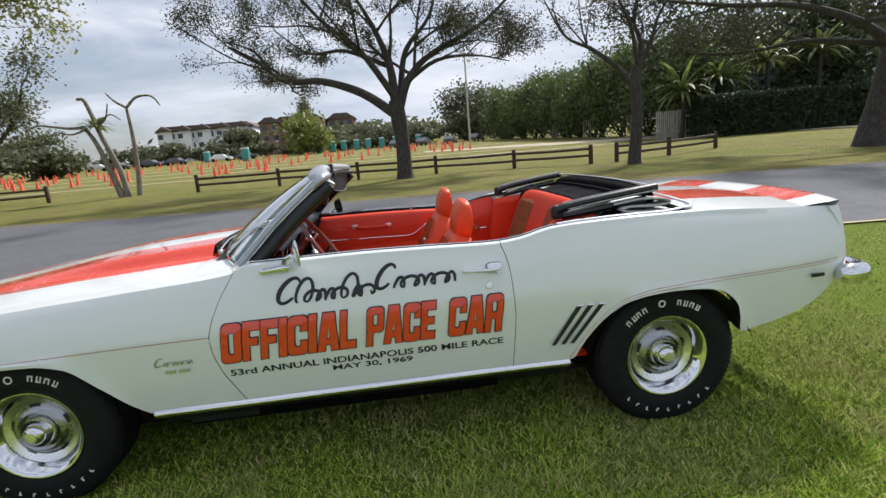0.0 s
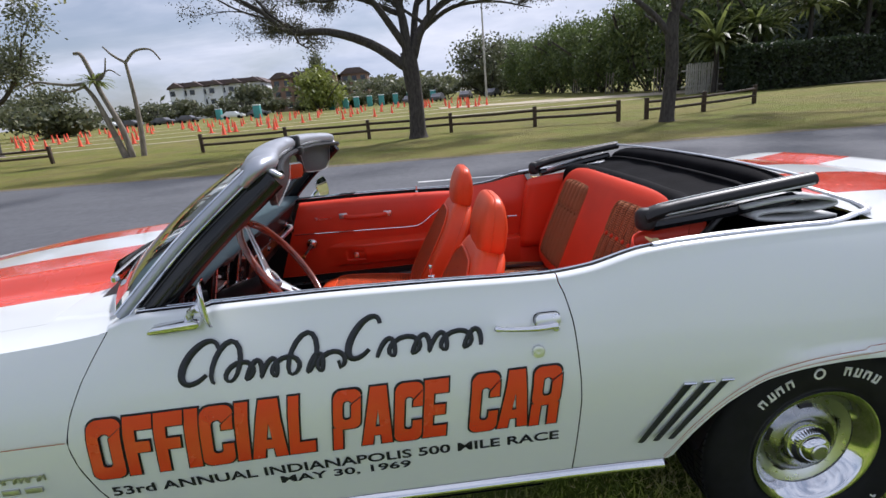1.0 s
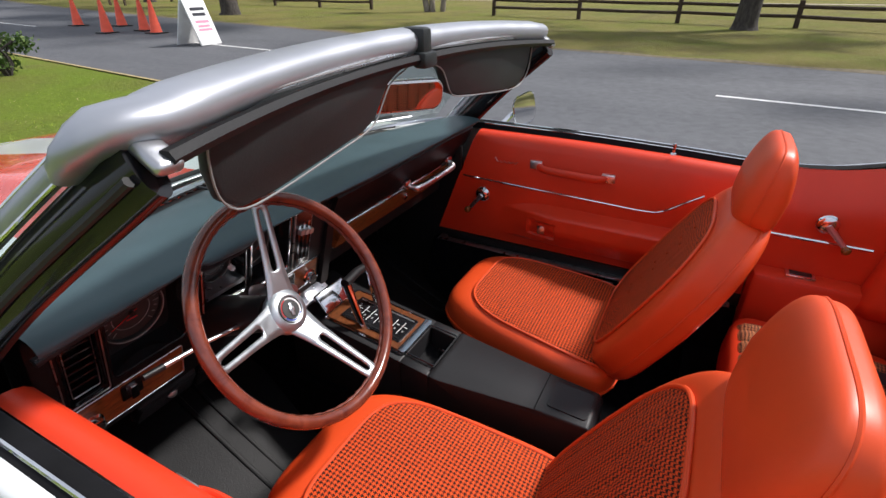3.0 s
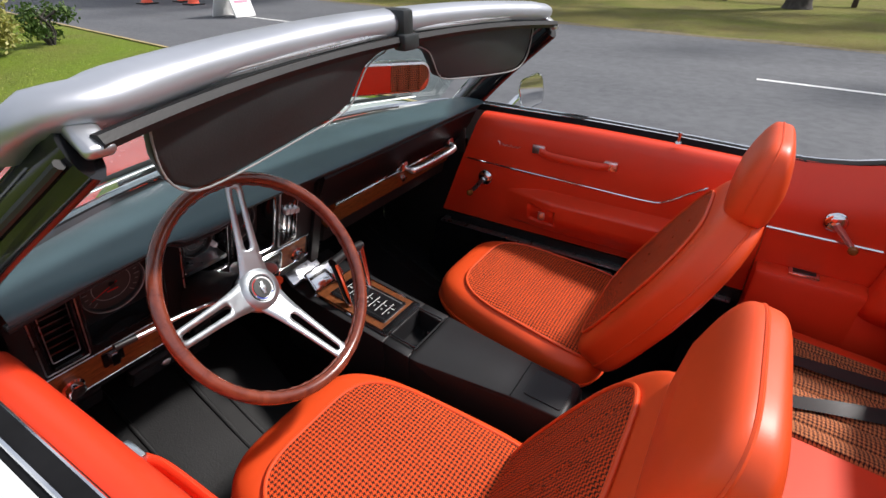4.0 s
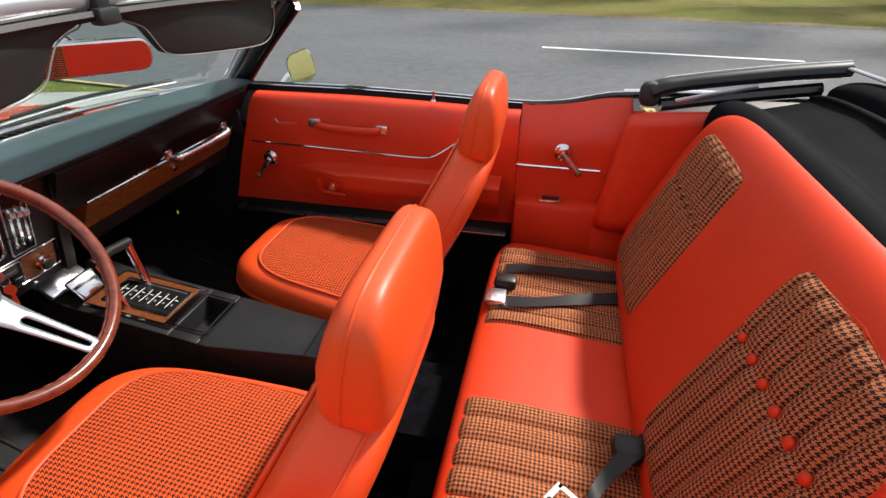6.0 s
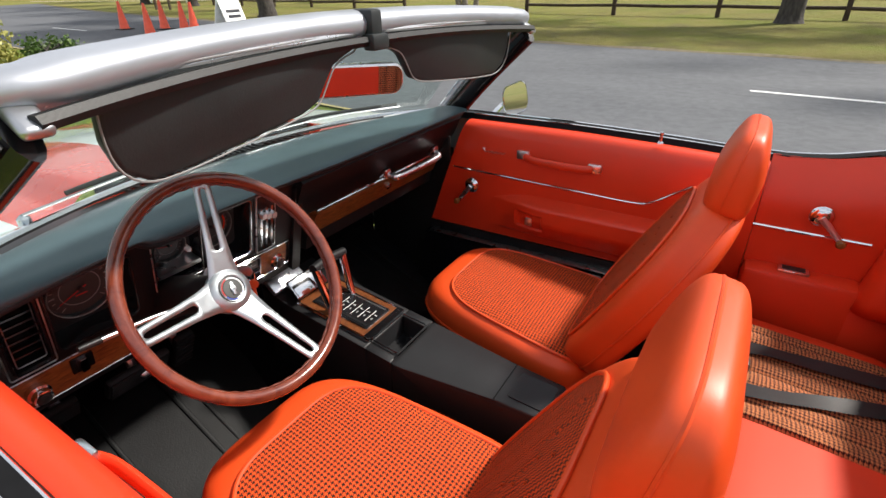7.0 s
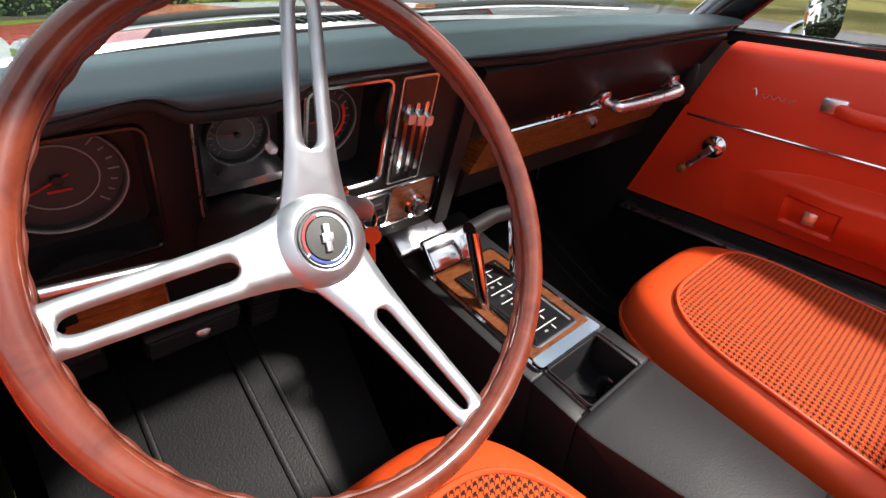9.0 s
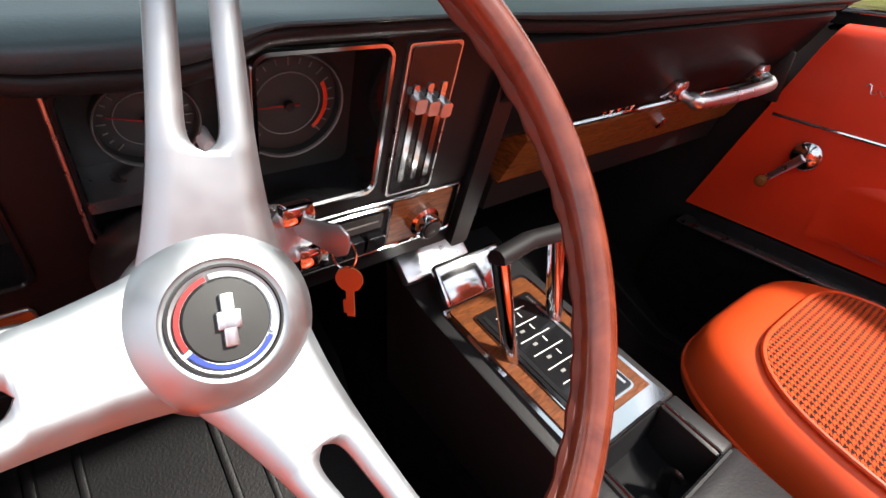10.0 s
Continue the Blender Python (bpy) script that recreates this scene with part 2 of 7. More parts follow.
BLADE = blade.base(blade.mix(straw, bc, (0.40, 0.34, 0.19))).m
asph = Mat("asphalt", (0.105, 0.108, 0.115), 0.86)
aa, ab, ac = asph.noise(0.35, 6, 0.6, (1, 3, 1)), asph.noise(9, 5), asph.noise(260, 3, 0.7)
ASPHALT = asph.base(asph.mix(0.55, asph.ramp(aa, [(0.3, (0.062, 0.066, 0.075)), (0.7, (0.112, 0.117, 0.128))]),
                             asph.ramp(asph.calc("ADD", asph.calc("MULTIPLY", ab, 0.5), asph.calc("MULTIPLY", ac, 0.5)),
                                       [(0.35, (0.050, 0.053, 0.060)), (0.7, (0.145, 0.15, 0.16))]))).bump(ac, 0.5, 0.006).m
LINE = Mat("road_paint", (0.66, 0.67, 0.66), 0.7).vary(6, 0.15).m
EDGE = Mat("edge_paint", (0.40, 0.31, 0.13), 0.7).vary(4, 0.25).m
conc = Mat("kerb_concrete", (0.36, 0.34, 0.30), 0.85).vary(5, 0.15)
sandm = Mat("sandy_path", (0.42, 0.36, 0.26), 0.95).vary(1.5, 0.18)
SAND = sandm.m
LITTER = Mat("leaf_litter", (0.13, 0.105, 0.062), 0.95).vary(9, 0.4).m
rail = Mat("weathered_rail", (0.055, 0.036, 0.022), 0.85).vary(7, 0.35, stretch=(1, 1, 1))
RAIL = rail.bump(rail.noise(40, 5), 0.5, 0.01).m
bark = Mat("bark", (0.085, 0.072, 0.062), 0.95)
bk = bark.noise(14, 6, 0.65, (1, 1, 0.35))
BARK = bark.base(bark.ramp(bk, [(0.3, (0.024, 0.020, 0.018)), (0.7, (0.085, 0.074, 0.066))])).bump(bk, 0.8, 0.03).m
pale = Mat("pale_bark", (0.22, 0.19, 0.16), 0.95)
pb = pale.noise(12, 6, 0.65, (1, 1, 0.3))
PALE_BARK = pale.base(pale.ramp(pb, [(0.3, (0.13, 0.11, 0.09)), (0.7, (0.33, 0.29, 0.25))])).bump(pb, 0.7, 0.02).m


def leaf(name, dark, mid, light, thin=0.25):
    m = Mat(name, mid, 0.55)
    g = m.node("ShaderNodeNewGeometry")
    m.base(m.ramp(g.outputs["Random Per Island"], [(0.0, dark), (0.5, mid), (1.0, light)]))
    tr = m.node("ShaderNodeBsdfTranslucent")
    tr.inputs["Color"].default_value = (*[min(1, c * 1.6) for c in mid], 1)
    mx = m.node("ShaderNodeMixShader")
    mx.inputs[0].default_value = thin
    m.link(m.b.outputs[0], mx.inputs[1])
    m.link(tr.outputs[0], mx.inputs[2])
    m.link(mx.outputs[0], m.t.nodes["Material Output"].inputs["Surface"])
    return m.m


LEAF_OAK = leaf("oak_leaf", (0.020, 0.022, 0.012), (0.045, 0.047, 0.022), (0.10, 0.085, 0.045))
LEAF_BAMBOO = leaf("bamboo_leaf", (0.026, 0.042, 0.012), (0.070, 0.100, 0.026), (0.16, 0.19, 0.055))
LEAF_LIME = leaf("lime_leaf", (0.070, 0.090, 0.018), (0.17, 0.20, 0.040), (0.30, 0.32, 0.08))
LEAF_OLIVE = leaf("olive_leaf", (0.11, 0.12, 0.045), (0.30, 0.30, 0.12), (0.50, 0.47, 0.22), 0.5)
LEAF_HEDGE = leaf("hedge_leaf", (0.010, 0.020, 0.008), (0.022, 0.038, 0.014), (0.045, 0.065, 0.025))
LEAF_GARDEN = leaf("garden_leaf", (0.022, 0.036, 0.016), (0.055, 0.075, 0.032), (0.11, 0.13, 0.06))
LEAF_BUSH = leaf("bush_leaf", (0.020, 0.050, 0.010), (0.055, 0.11, 0.020), (0.13, 0.19, 0.045))
LEAF_YELLOW = leaf("variegated_leaf", (0.09, 0.11, 0.02), (0.26, 0.25, 0.06), (0.48, 0.45, 0.16))
LEAF_FAR = leaf("far_leaf", (0.046, 0.056, 0.030), (0.100, 0.112, 0.058), (0.18, 0.18, 0.095))
LEAF_PALM = leaf("palm_leaf", (0.050, 0.070, 0.020), (0.13, 0.155, 0.045), (0.26, 0.26, 0.10), 0.4)
cone_m = Mat("cone_orange", (0.90, 0.11, 0.05), 0.45).vary(9, 0.08)
CONE = cone_m.m
CONE_WHITE = Mat("cone_sleeve", (0.72, 0.72, 0.70), 0.5).vary(9, 0.06).m
TEAL = Mat("teal_plastic", (0.06, 0.30, 0.30), 0.5).vary(3, 0.1).m
STUCCO = Mat("white_stucco", (0.80, 0.82, 0.84), 0.9).vary(0.6, 0.04).m
TAN_WALL = Mat("tan_stucco", (0.50, 0.36, 0.24), 0.9).vary(0.6, 0.08).m
RED_WALL = Mat("brick_red_stucco", (0.24, 0.15, 0.11), 0.9).vary(0.6, 0.08).m
ROOF_TILE = Mat("roof_tile", (0.11, 0.080, 0.072), 0.85).vary(1.5, 0.2).m
WINDOW_DARK = Mat("dark_window", (0.03, 0.04, 0.05), 0.1).vary(1, 0.2).m
GREY_WALL = Mat("grey_house_wall", (0.33, 0.38, 0.40), 0.85).vary(0.7, 0.06).m
FENCE_WOOD = Mat("grey_board", (0.44, 0.42, 0.38), 0.9).vary(4, 0.2).m
SIGN_WHITE = Mat("sign_white", (0.80, 0.80, 0.79), 0.45).vary(4, 0.03).m
GREEN_SIGN = Mat("green_sign", (0.02, 0.10, 0.06), 0.5).vary(4, 0.1).m
CAR_PAINT_GREY = Mat("far_car_paint", (0.10, 0.10, 0.11), 0.3).vary(2, 0.2).m

# ---- geometry helpers ----


def placed(ob):
    """World matrix of an object from its own chain of parents."""
    if ob.parent is None:
        return ob.matrix_basis
    return placed(ob.parent) @ ob.matrix_parent_inverse @ ob.matrix_basis


def build(name, geo, mat, parent=None, label="", m=None, smooth=40, mats=None, idx=None):
    verts, faces = geo
    me = bpy.data.meshes.new(name)
    me.from_pydata([tuple(v) for v in verts], [], [tuple(f) for f in faces])
    me.validate()
    for x in (mats or [mat]):
        me.materials.append(x)
    if idx is not None:
        me.polygons.foreach_set("material_index", idx)
    if smooth:
        me.shade_smooth()
        me.set_sharp_from_angle(angle=radians(smooth))
    ob = new(name, me)
    ob.matrix_basis = m or Matrix()
    if parent is not None:
        ob.parent = parent
        ob.matrix_parent_inverse = placed(parent).inverted()
    if label:
        ob["label"] = label
    return ob


def part(name, geo, mat, parent, label="", **k):
    return build(name, geo, mat, parent, label, **k)


def empty(name, loc, label, category, group="", kind=""):
    ob = new(name)
    ob.matrix_basis = Matrix.Translation(loc)
    return tagged(ob, label, category, group, kind)


def join(*geos):
    V, F = [], []
    for v, f in geos:
        o = len(V)
        V += [tuple(p) for p in v]
        F += [tuple(i + o for i in q) for q in f]
    return V, F


def moved(geo, m):
    return [tuple(m @ Vector(v)) for v in geo[0]], geo[1]


def grid(fn, nu, nv, wrap_u=False, wrap_v=False):
    """A sheet of quads, fn(u, v) with u and v from 0 to 1."""
    V = [fn(i / (nu if wrap_u else nu - 1), j / (nv if wrap_v else nv - 1)) for i in range(nu) for j in range(nv)]
    F = []
    for i in range(nu if wrap_u else nu - 1):
        for j in range(nv if wrap_v else nv - 1):
            a, b = i, (i + 1) % nu
            c, d = j, (j + 1) % nv
            F.append((a * nv + c, b * nv + c, b * nv + d, a * nv + d))
    return V, F


def from_bm(bm):
    bm.verts.index_update()
    r = [tuple(v.co) for v in bm.verts], [tuple(v.index for v in f.verts) for f in bm.faces]
    bm.free()
    return r


def box(cx, cy, cz, sx, sy, sz, bevel=0.0, seg=2):
    bm = bmesh.new()
    bmesh.ops.create_cube(bm, size=1)
    bmesh.ops.scale(bm, vec=(sx, sy, sz), verts=bm.verts)
    if bevel:
        bmesh.ops.bevel(bm, geom=bm.edges, offset=min(bevel, sx * .45, sy * .45, sz * .45), segments=seg, affect="EDGES", profile=0.5)
    bmesh.ops.translate(bm, vec=(cx, cy, cz), verts=bm.verts)
    return from_bm(bm)


def prism(poly, a, b, axis="y", bevel=0.0, seg=2):
    """A polygon pushed from a to b along an axis. axis y: (x, z); x: (y, z); z: (x, y)."""
    put = {"y": lambda p, t: (p[0], t, p[1]), "x": lambda p, t: (t, p[0], p[1]), "z": lambda p, t: (p[0], p[1], t)}[axis]
    bm = bmesh.new()
    lo = [bm.verts.new(put(p, a)) for p in poly]
    hi = [bm.verts.new(put(p, b)) for p in poly]
    n = len(poly)
    bm.faces.new(lo)
    bm.faces.new(hi[::-1])
    for i in range(n):
        bm.faces.new((lo[i], hi[i], hi[(i + 1) % n], lo[(i + 1) % n]))
    bmesh.ops.recalc_face_normals(bm, faces=bm.faces)
    if bevel:
        bmesh.ops.bevel(bm, geom=bm.edges, offset=bevel, segments=seg, affect="EDGES", profile=0.5, clamp_overlap=True)
    return from_bm(bm)


def smooth_line(pts, n=8, closed=False):
    """Catmull-Rom points through the given ones."""
    P = [Vector(p) for p in pts]
    k = len(P)
    out = []
    for i in range(k if closed else k - 1):
        p0, p1 = (P[(i - 1) % k] if closed or i else P[0] * 2 - P[1]), P[i]
        p2 = P[(i + 1) % k]
        p3 = P[(i + 2) % k] if closed or i + 2 < k else P[-1] * 2 - P[-2]
        for s in range(n):
            t = s / n
            out.append(0.5 * (2 * p1 + (p2 - p0) * t + (2 * p0 - 5 * p1 + 4 * p2 - p3) * t * t + (3 * p1 - p0 - 3 * p2 + p3) * t ** 3))
    if not closed:
        out.append(P[-1])
    return out


def tube(pts, r, n=8, closed=False, flat=1.0, up=None):
    """A round bar along points; r is a number or one for each point; flat squeezes it along the up direction."""
    P = [Vector(p) for p in pts]
    k = len(P)
    R = list(r) if hasattr(r, "__len__") else [r] * k
    V, F = [], []
    ref = Vector(up) if up else None
    for i in range(k):
        d = (P[(i + 1) % k] - P[i - 1]) if closed or 0 < i < k - 1 else (P[1] - P[0] if i == 0 else P[-1] - P[-2])
        d = d.normalized() if d.length > 1e-9 else Vector((0, 0, 1))
        if ref is None:
            ref = Vector((0, 0, 1)) if abs(d.z) < 0.9 else Vector((1, 0, 0))
        s = d.cross(ref)
        s = s.normalized() if s.length > 1e-6 else d.orthogonal().normalized()
        w = s.cross(d).normalized()
        if not up:
            ref = w
        for j in range(n):
            a = 2 * math.pi * j / n
            V.append(tuple(P[i] + s * (R[i] * math.cos(a)) + w * (R[i] * flat * math.sin(a))))
    for i in range(k if closed else k - 1):
        for j in range(n):
            a, b = i, (i + 1) % k
            F.append((a * n + j, a * n + (j + 1) % n, b * n + (j + 1) % n, b * n + j))
    if not closed:
        F.append(tuple(range(n)))
        F.append(tuple(range((k - 1) * n, k * n))[::-1])
    return V, F


def lathe(profile, n=32, m=None):
    """Turned about the local z axis: (radius, height) rows."""
    V, F = [], []
    for r, h in profile:
        for j in range(n):
            a = 2 * math.pi * j / n
            V.append((r * math.cos(a), r * math.sin(a), h))
    for i in range(len(profile) - 1):
        for j in range(n):
            F.append((i * n + j, i * n + (j + 1) % n, (i + 1) * n + (j + 1) % n, (i + 1) * n + j))
    g = (V, F)
    return moved(g, m) if m else g


def frame_z(origin, zaxis, xhint=(1, 0, 0)):
    """A pose whose z points along zaxis and whose x lies near xhint."""
    z = Vector(zaxis).normalized()
    x = Vector(xhint)
    x = (x - z * x.dot(z)).normalized()
    y = z.cross(x)
    return Matrix.Translation(origin) @ Matrix((x, y, z)).transposed().to_4x4()


def pchip(xs, ys):
    """A smooth curve through given heights that never overshoots them."""
    xs, ys = np.array(xs, float), np.array(ys, float)
    h, d = np.diff(xs), np.diff(ys) / np.diff(xs)
    s = np.zeros(len(xs))
    s[0], s[-1] = d[0], d[-1]
    for i in range(1, len(xs) - 1):
        if d[i - 1] * d[i] > 0:
            w1, w2 = 2 * h[i] + h[i - 1], h[i] + 2 * h[i - 1]
            s[i] = (w1 + w2) / (w1 / d[i - 1] + w2 / d[i])

    def f(x):
        x = min(max(x, xs[0]), xs[-1])
        i = min(int(np.searchsorted(xs, x, "right")) - 1, len(xs) - 2)
        i = max(i, 0)
        t = (x - xs[i]) / h[i]
        return float((1 + 2 * t) * (1 - t) ** 2 * ys[i] + t * (1 - t) ** 2 * h[i] * s[i] + t * t * (3 - 2 * t) * ys[i + 1] + t * t * (t - 1) * h[i] * s[i + 1])
    return f


def pillow(a, b, c, e1=0.5, e2=0.4, nu=48, nv=20, warp=None):
    """A cushion: a superellipsoid with half sizes a, b, c."""
    def f(u, v):
        t, p = 2 * math.pi * u, math.pi * (v - 0.5)
        pw = lambda w, e: math.copysign(abs(w) ** e, w) if abs(w) > 1e-9 else 0.0
        q = (a * pw(math.cos(p), e1) * pw(math.cos(t), e2), b * pw(math.cos(p), e1) * pw(math.sin(t), e2), c * pw(math.sin(p), e1))
        return warp(*q) if warp else q
    g = grid(f, nu, nv, wrap_u=True)
    return g


def pillow_top(a, b, c, e1, e2, x, y):
    r = (abs(x / a) ** (2 / e2) + abs(y / b) ** (2 / e2)) ** (e2 / e1)
    return c * max(0.0, 1 - r) ** (e1 / 2)


def rounded(w, h, r, n=5, cx=0.0, cy=0.0):
    """A rounded rectangle's outline, anticlockwise."""
    out = []
    for sx, sy, a0 in ((1, 1, 0), (-1, 1, 90), (-1, -1, 180), (1, -1, 270)):
        for i in range(n + 1):
            a = radians(a0 + 90 * i / n)
            out.append((cx + sx * (w / 2 - r) + r * math.cos(a), cy + sy * (h / 2 - r) + r * math.sin(a)))
    return out

# ---- ground, road and park ----


def gz(x, y):
    """Height of the lawn: level round the car, then rising gently away from it."""
    t = max(0.0, y - 1.0)
    return 0.022 * t * t / (t + 0.6)


def road_near(x):
    return 3.35 - 0.12 * x


def road_far(x):
    return 9.85 - 0.14 * x - 0.004 * x * abs(x) * 0.4


def spaced(lo, hi, first, growth):
    out, v, s = [lo], lo, first
    while v < hi:
        v += s
        s *= growth
        out.append(min(v, hi))
    return out


xs = sorted(set([-v for v in spaced(0, 900, 1.0, 1.14)] + spaced(0, 900, 1.0, 1.14)))
ys = sorted(set([-v for v in spaced(0, 700, 0.6, 1.17)] + spaced(0, 900, 0.6, 1.09)))
V = [(x, y, gz(x, y)) for x in xs for y in ys]
n = len(ys)
F = [(i * n + j, (i + 1) * n + j, (i + 1) * n + j + 1, i * n + j + 1) for i in range(len(xs) - 1) for j in range(n - 1)]
tagged(build("ground", (V, F), GRASS, smooth=80), "mown park lawn, green near the car and dry beyond the road", "lawn", kind="structure")


def strip(near, far, lift, x0=-60.0, x1=60.0, nx=61, ny=9):
    def f(u, v):
        x = x0 + (x1 - x0) * u
        y = near(x) * (1 - v) + far(x) * v
        return (x, y, gz(x, y) + lift)
    return grid(f, nx, ny)


tagged(build("road", strip(road_near, road_far, 0.014), ASPHALT), "worn grey asphalt park road", "road", kind="structure")
tagged(build("road_edge_line", strip(lambda x: road_near(x) - 0.05, lambda x: road_near(x) + 0.01, 0.022, ny=2), EDGE),
       "narrow faded yellow kerb strip along the road", "kerb", kind="structure")
tagged(build("verge", strip(lambda x: road_far(x) - 0.02, lambda x: road_far(x) + 0.28 + 0.1 * math.sin(3 * x), 0.018, nx=301, ny=3), LITTER),
       "strip of dry leaf litter along the road edge", "verge", kind="structure")
for k in range(-5, 6):
    x0 = 0.43 + 11.9 * k
    tagged(build("lane_line", strip(lambda x: 6.70 - 0.105 * x, lambda x: 6.79 - 0.105 * x, 0.020, x0, x0 + 3.2, 9, 2), LINE),
           "white painted lane dash on asphalt", "road marking", "lane dashes", "structure")
tagged(build("sandy_path", strip(lambda x: 47 - 0.9 * (x - 4), lambda x: 52 - 0.7 * (x - 4), 0.03, 4, 30, 14, 4), SAND),
       "bare sandy track across the field", "path", kind="structure")
for k, yy in enumerate((30, 37, 46, 58, 74)):
    tagged(build("field_line", strip(lambda x: yy + 0.04 * x, lambda x: yy + 0.35 + 0.012 * yy + 0.04 * x, 0.02, -70, 16, 30, 2), SAND),
           "pale worn strip of dry grass between cone lanes", "path", "worn strips", "structure")

# short lawn blades round the car
rng = np.random.default_rng(7)
N = 360000
near = np.arange(N) < 270000
bx = np.where(near, 0.9 + 5.4 * (rng.random(N) + rng.random(N) + rng.random(N) - 1.5), rng.normal(0.5, 4.2, N))
by = np.where(near, -1.55 + 0.72 * rng.normal(size=N), rng.normal(0.0, 2.6, N))
keep = by < 3.2 - 0.12 * bx
bx, by = bx[keep], by[keep]
N = len(bx)
tuft = np.sin(bx * 9 + 2 * np.sin(by * 7)) * np.sin(by * 11 + 2 * np.sin(bx * 5))
hh = rng.uniform(0.010, 0.034, N) * (1 + 0.5 * tuft)
aa = rng.uniform(0, 2 * np.pi, N)
ln = rng.uniform(0.3, 1.6, N) * hh
wd = rng.uniform(0.0016, 0.0042, N)
la = rng.uniform(0, 2 * np.pi, N)
bz = np.array([gz(0, y) for y in by])
V3 = np.empty((N, 3, 3))
V3[:, 0] = np.c_[bx + wd * np.cos(aa), by + wd * np.sin(aa), bz]
V3[:, 1] = np.c_[bx - wd * np.cos(aa), by - wd * np.sin(aa), bz]
V3[:, 2] = np.c_[bx + ln * np.cos(la), by + ln * np.sin(la), bz + hh]
tagged(build("grass_blades", (V3.reshape(-1, 3).tolist(), np.arange(3 * N).reshape(-1, 3).tolist()), BLADE, smooth=0),
       "short green lawn blades mixed with straw", "grass", kind="stuff")

# ---- trees, shrubs and hedges ----


def leaves(centres, size, seed, ratio=0.55, droop=0.0):
    """Small four-cornered leaves, turned every way, one for each centre."""
    r = np.random.default_rng(seed)
    C = np.asarray(centres, float)
    n = len(C)
    a = r.normal(size=(n, 3))
    a[:, 2] -= droop
    a /= np.linalg.norm(a, axis=1)[:, None]
    b = r.normal(size=(n, 3))
    b -= (a * b).sum(1)[:, None] * a
    b /= np.linalg.norm(b, axis=1)[:, None]
    s = size * r.uniform(0.6, 1.4, n)[:, None]
    Q = np.stack([C - a * s * 0.5, C + b * s * ratio * 0.5, C + a * s * 0.5, C - b * s * ratio * 0.5], 1)
    return Q.reshape(-1, 3).tolist(), np.arange(4 * n).reshape(-1, 4).tolist()


def grow(limbs, seed, depth=3, twig=0.02, spread=0.9, shrink=0.55, kids=4):
    """Limbs as lists of points with a start radius; twigs sprout from them. Gives the wood and the twig ends."""
    r = random.Random(seed)
    wood, ends = [], []

    def bough(pts, r0, level):
        line = smooth_line(pts, 5)
        rr = [r0 * (1 - (0.82 if level == 0 else 0.66) * i / (len(line) - 1)) for i in range(len(line))]
        wood.append(tube(line, rr, 9 if level == 0 else 6 if level == 1 else 4))
        total = sum((line[i + 1] - line[i]).length for i in range(len(line) - 1))
        if level >= depth:
            ends.extend(line[len(line) // 3:])
            return
        for k in range(kids + (2 if level == 0 else 0)):
            i = int(len(line) * r.uniform(0.28, 0.98))
            i = min(max(i, 1), len(line) - 1)
            d = (line[i] - line[i - 1]).normalized()
            side = Vector((r.gauss(0, 1), r.gauss(0, 1), r.gauss(0.40, 0.55))).normalized()
            way = (d * 0.65 + side * spread).normalized()
            L = total * shrink * r.uniform(0.55, 1.1)
            p = line[i]
            q = []
            for s in range(4):
                q.append(p.copy())
                way = (way + Vector((r.gauss(0, .22), r.gauss(0, .22), r.gauss(0.03, .2)))).normalized()
                way.z = max(way.z, -0.12)
                p = p + way * (L / 3)
            bough(q, max(rr[i] * 0.55, twig * 0.4), level + 1)
    for pts, r0 in limbs:
        bough(pts, r0, 0)
    return join(*wood), ends


def crown_points(ends, per, reach, seed):
    r = np.random.default_rng(seed)
    E = np.array([tuple(e) for e in ends])
    if len(E) * per > 60000:
        E = E[r.choice(len(E), 60000 // per, replace=False)]
    return np.repeat(E, per, 0) + r.normal(size=(len(E) * per, 3)) * reach


def tree(base, trunk, limbs, seed, label, bark=None, leaf_mat=None, size=0.09, per=4, reach=0.22, depth=3, kids=4, shrink=0.5, name="tree"):
    b = Vector((base[0], base[1], gz(*base)))
    t = empty(name, b, label, "tree")
    tpts = [Vector(p) + b for p, _ in trunk]
    line = smooth_line(tpts, 6)
    rad = pchip(list(range(len(trunk))), [r for _, r in trunk])
    tk = tube(line, [rad(i / 6) for i in range(len(line))], 16)
    wood, ends = grow([([Vector(p) + b for p in pts], r0) for pts, r0 in limbs], seed, depth, kids=kids, shrink=shrink)
    part("trunk", join(tk, wood), bark or BARK, t)
    if per:
        part("crown", leaves(crown_points(ends, per, reach, seed), size, seed), leaf_mat or LEAF_OAK, t, smooth=0)
    return t


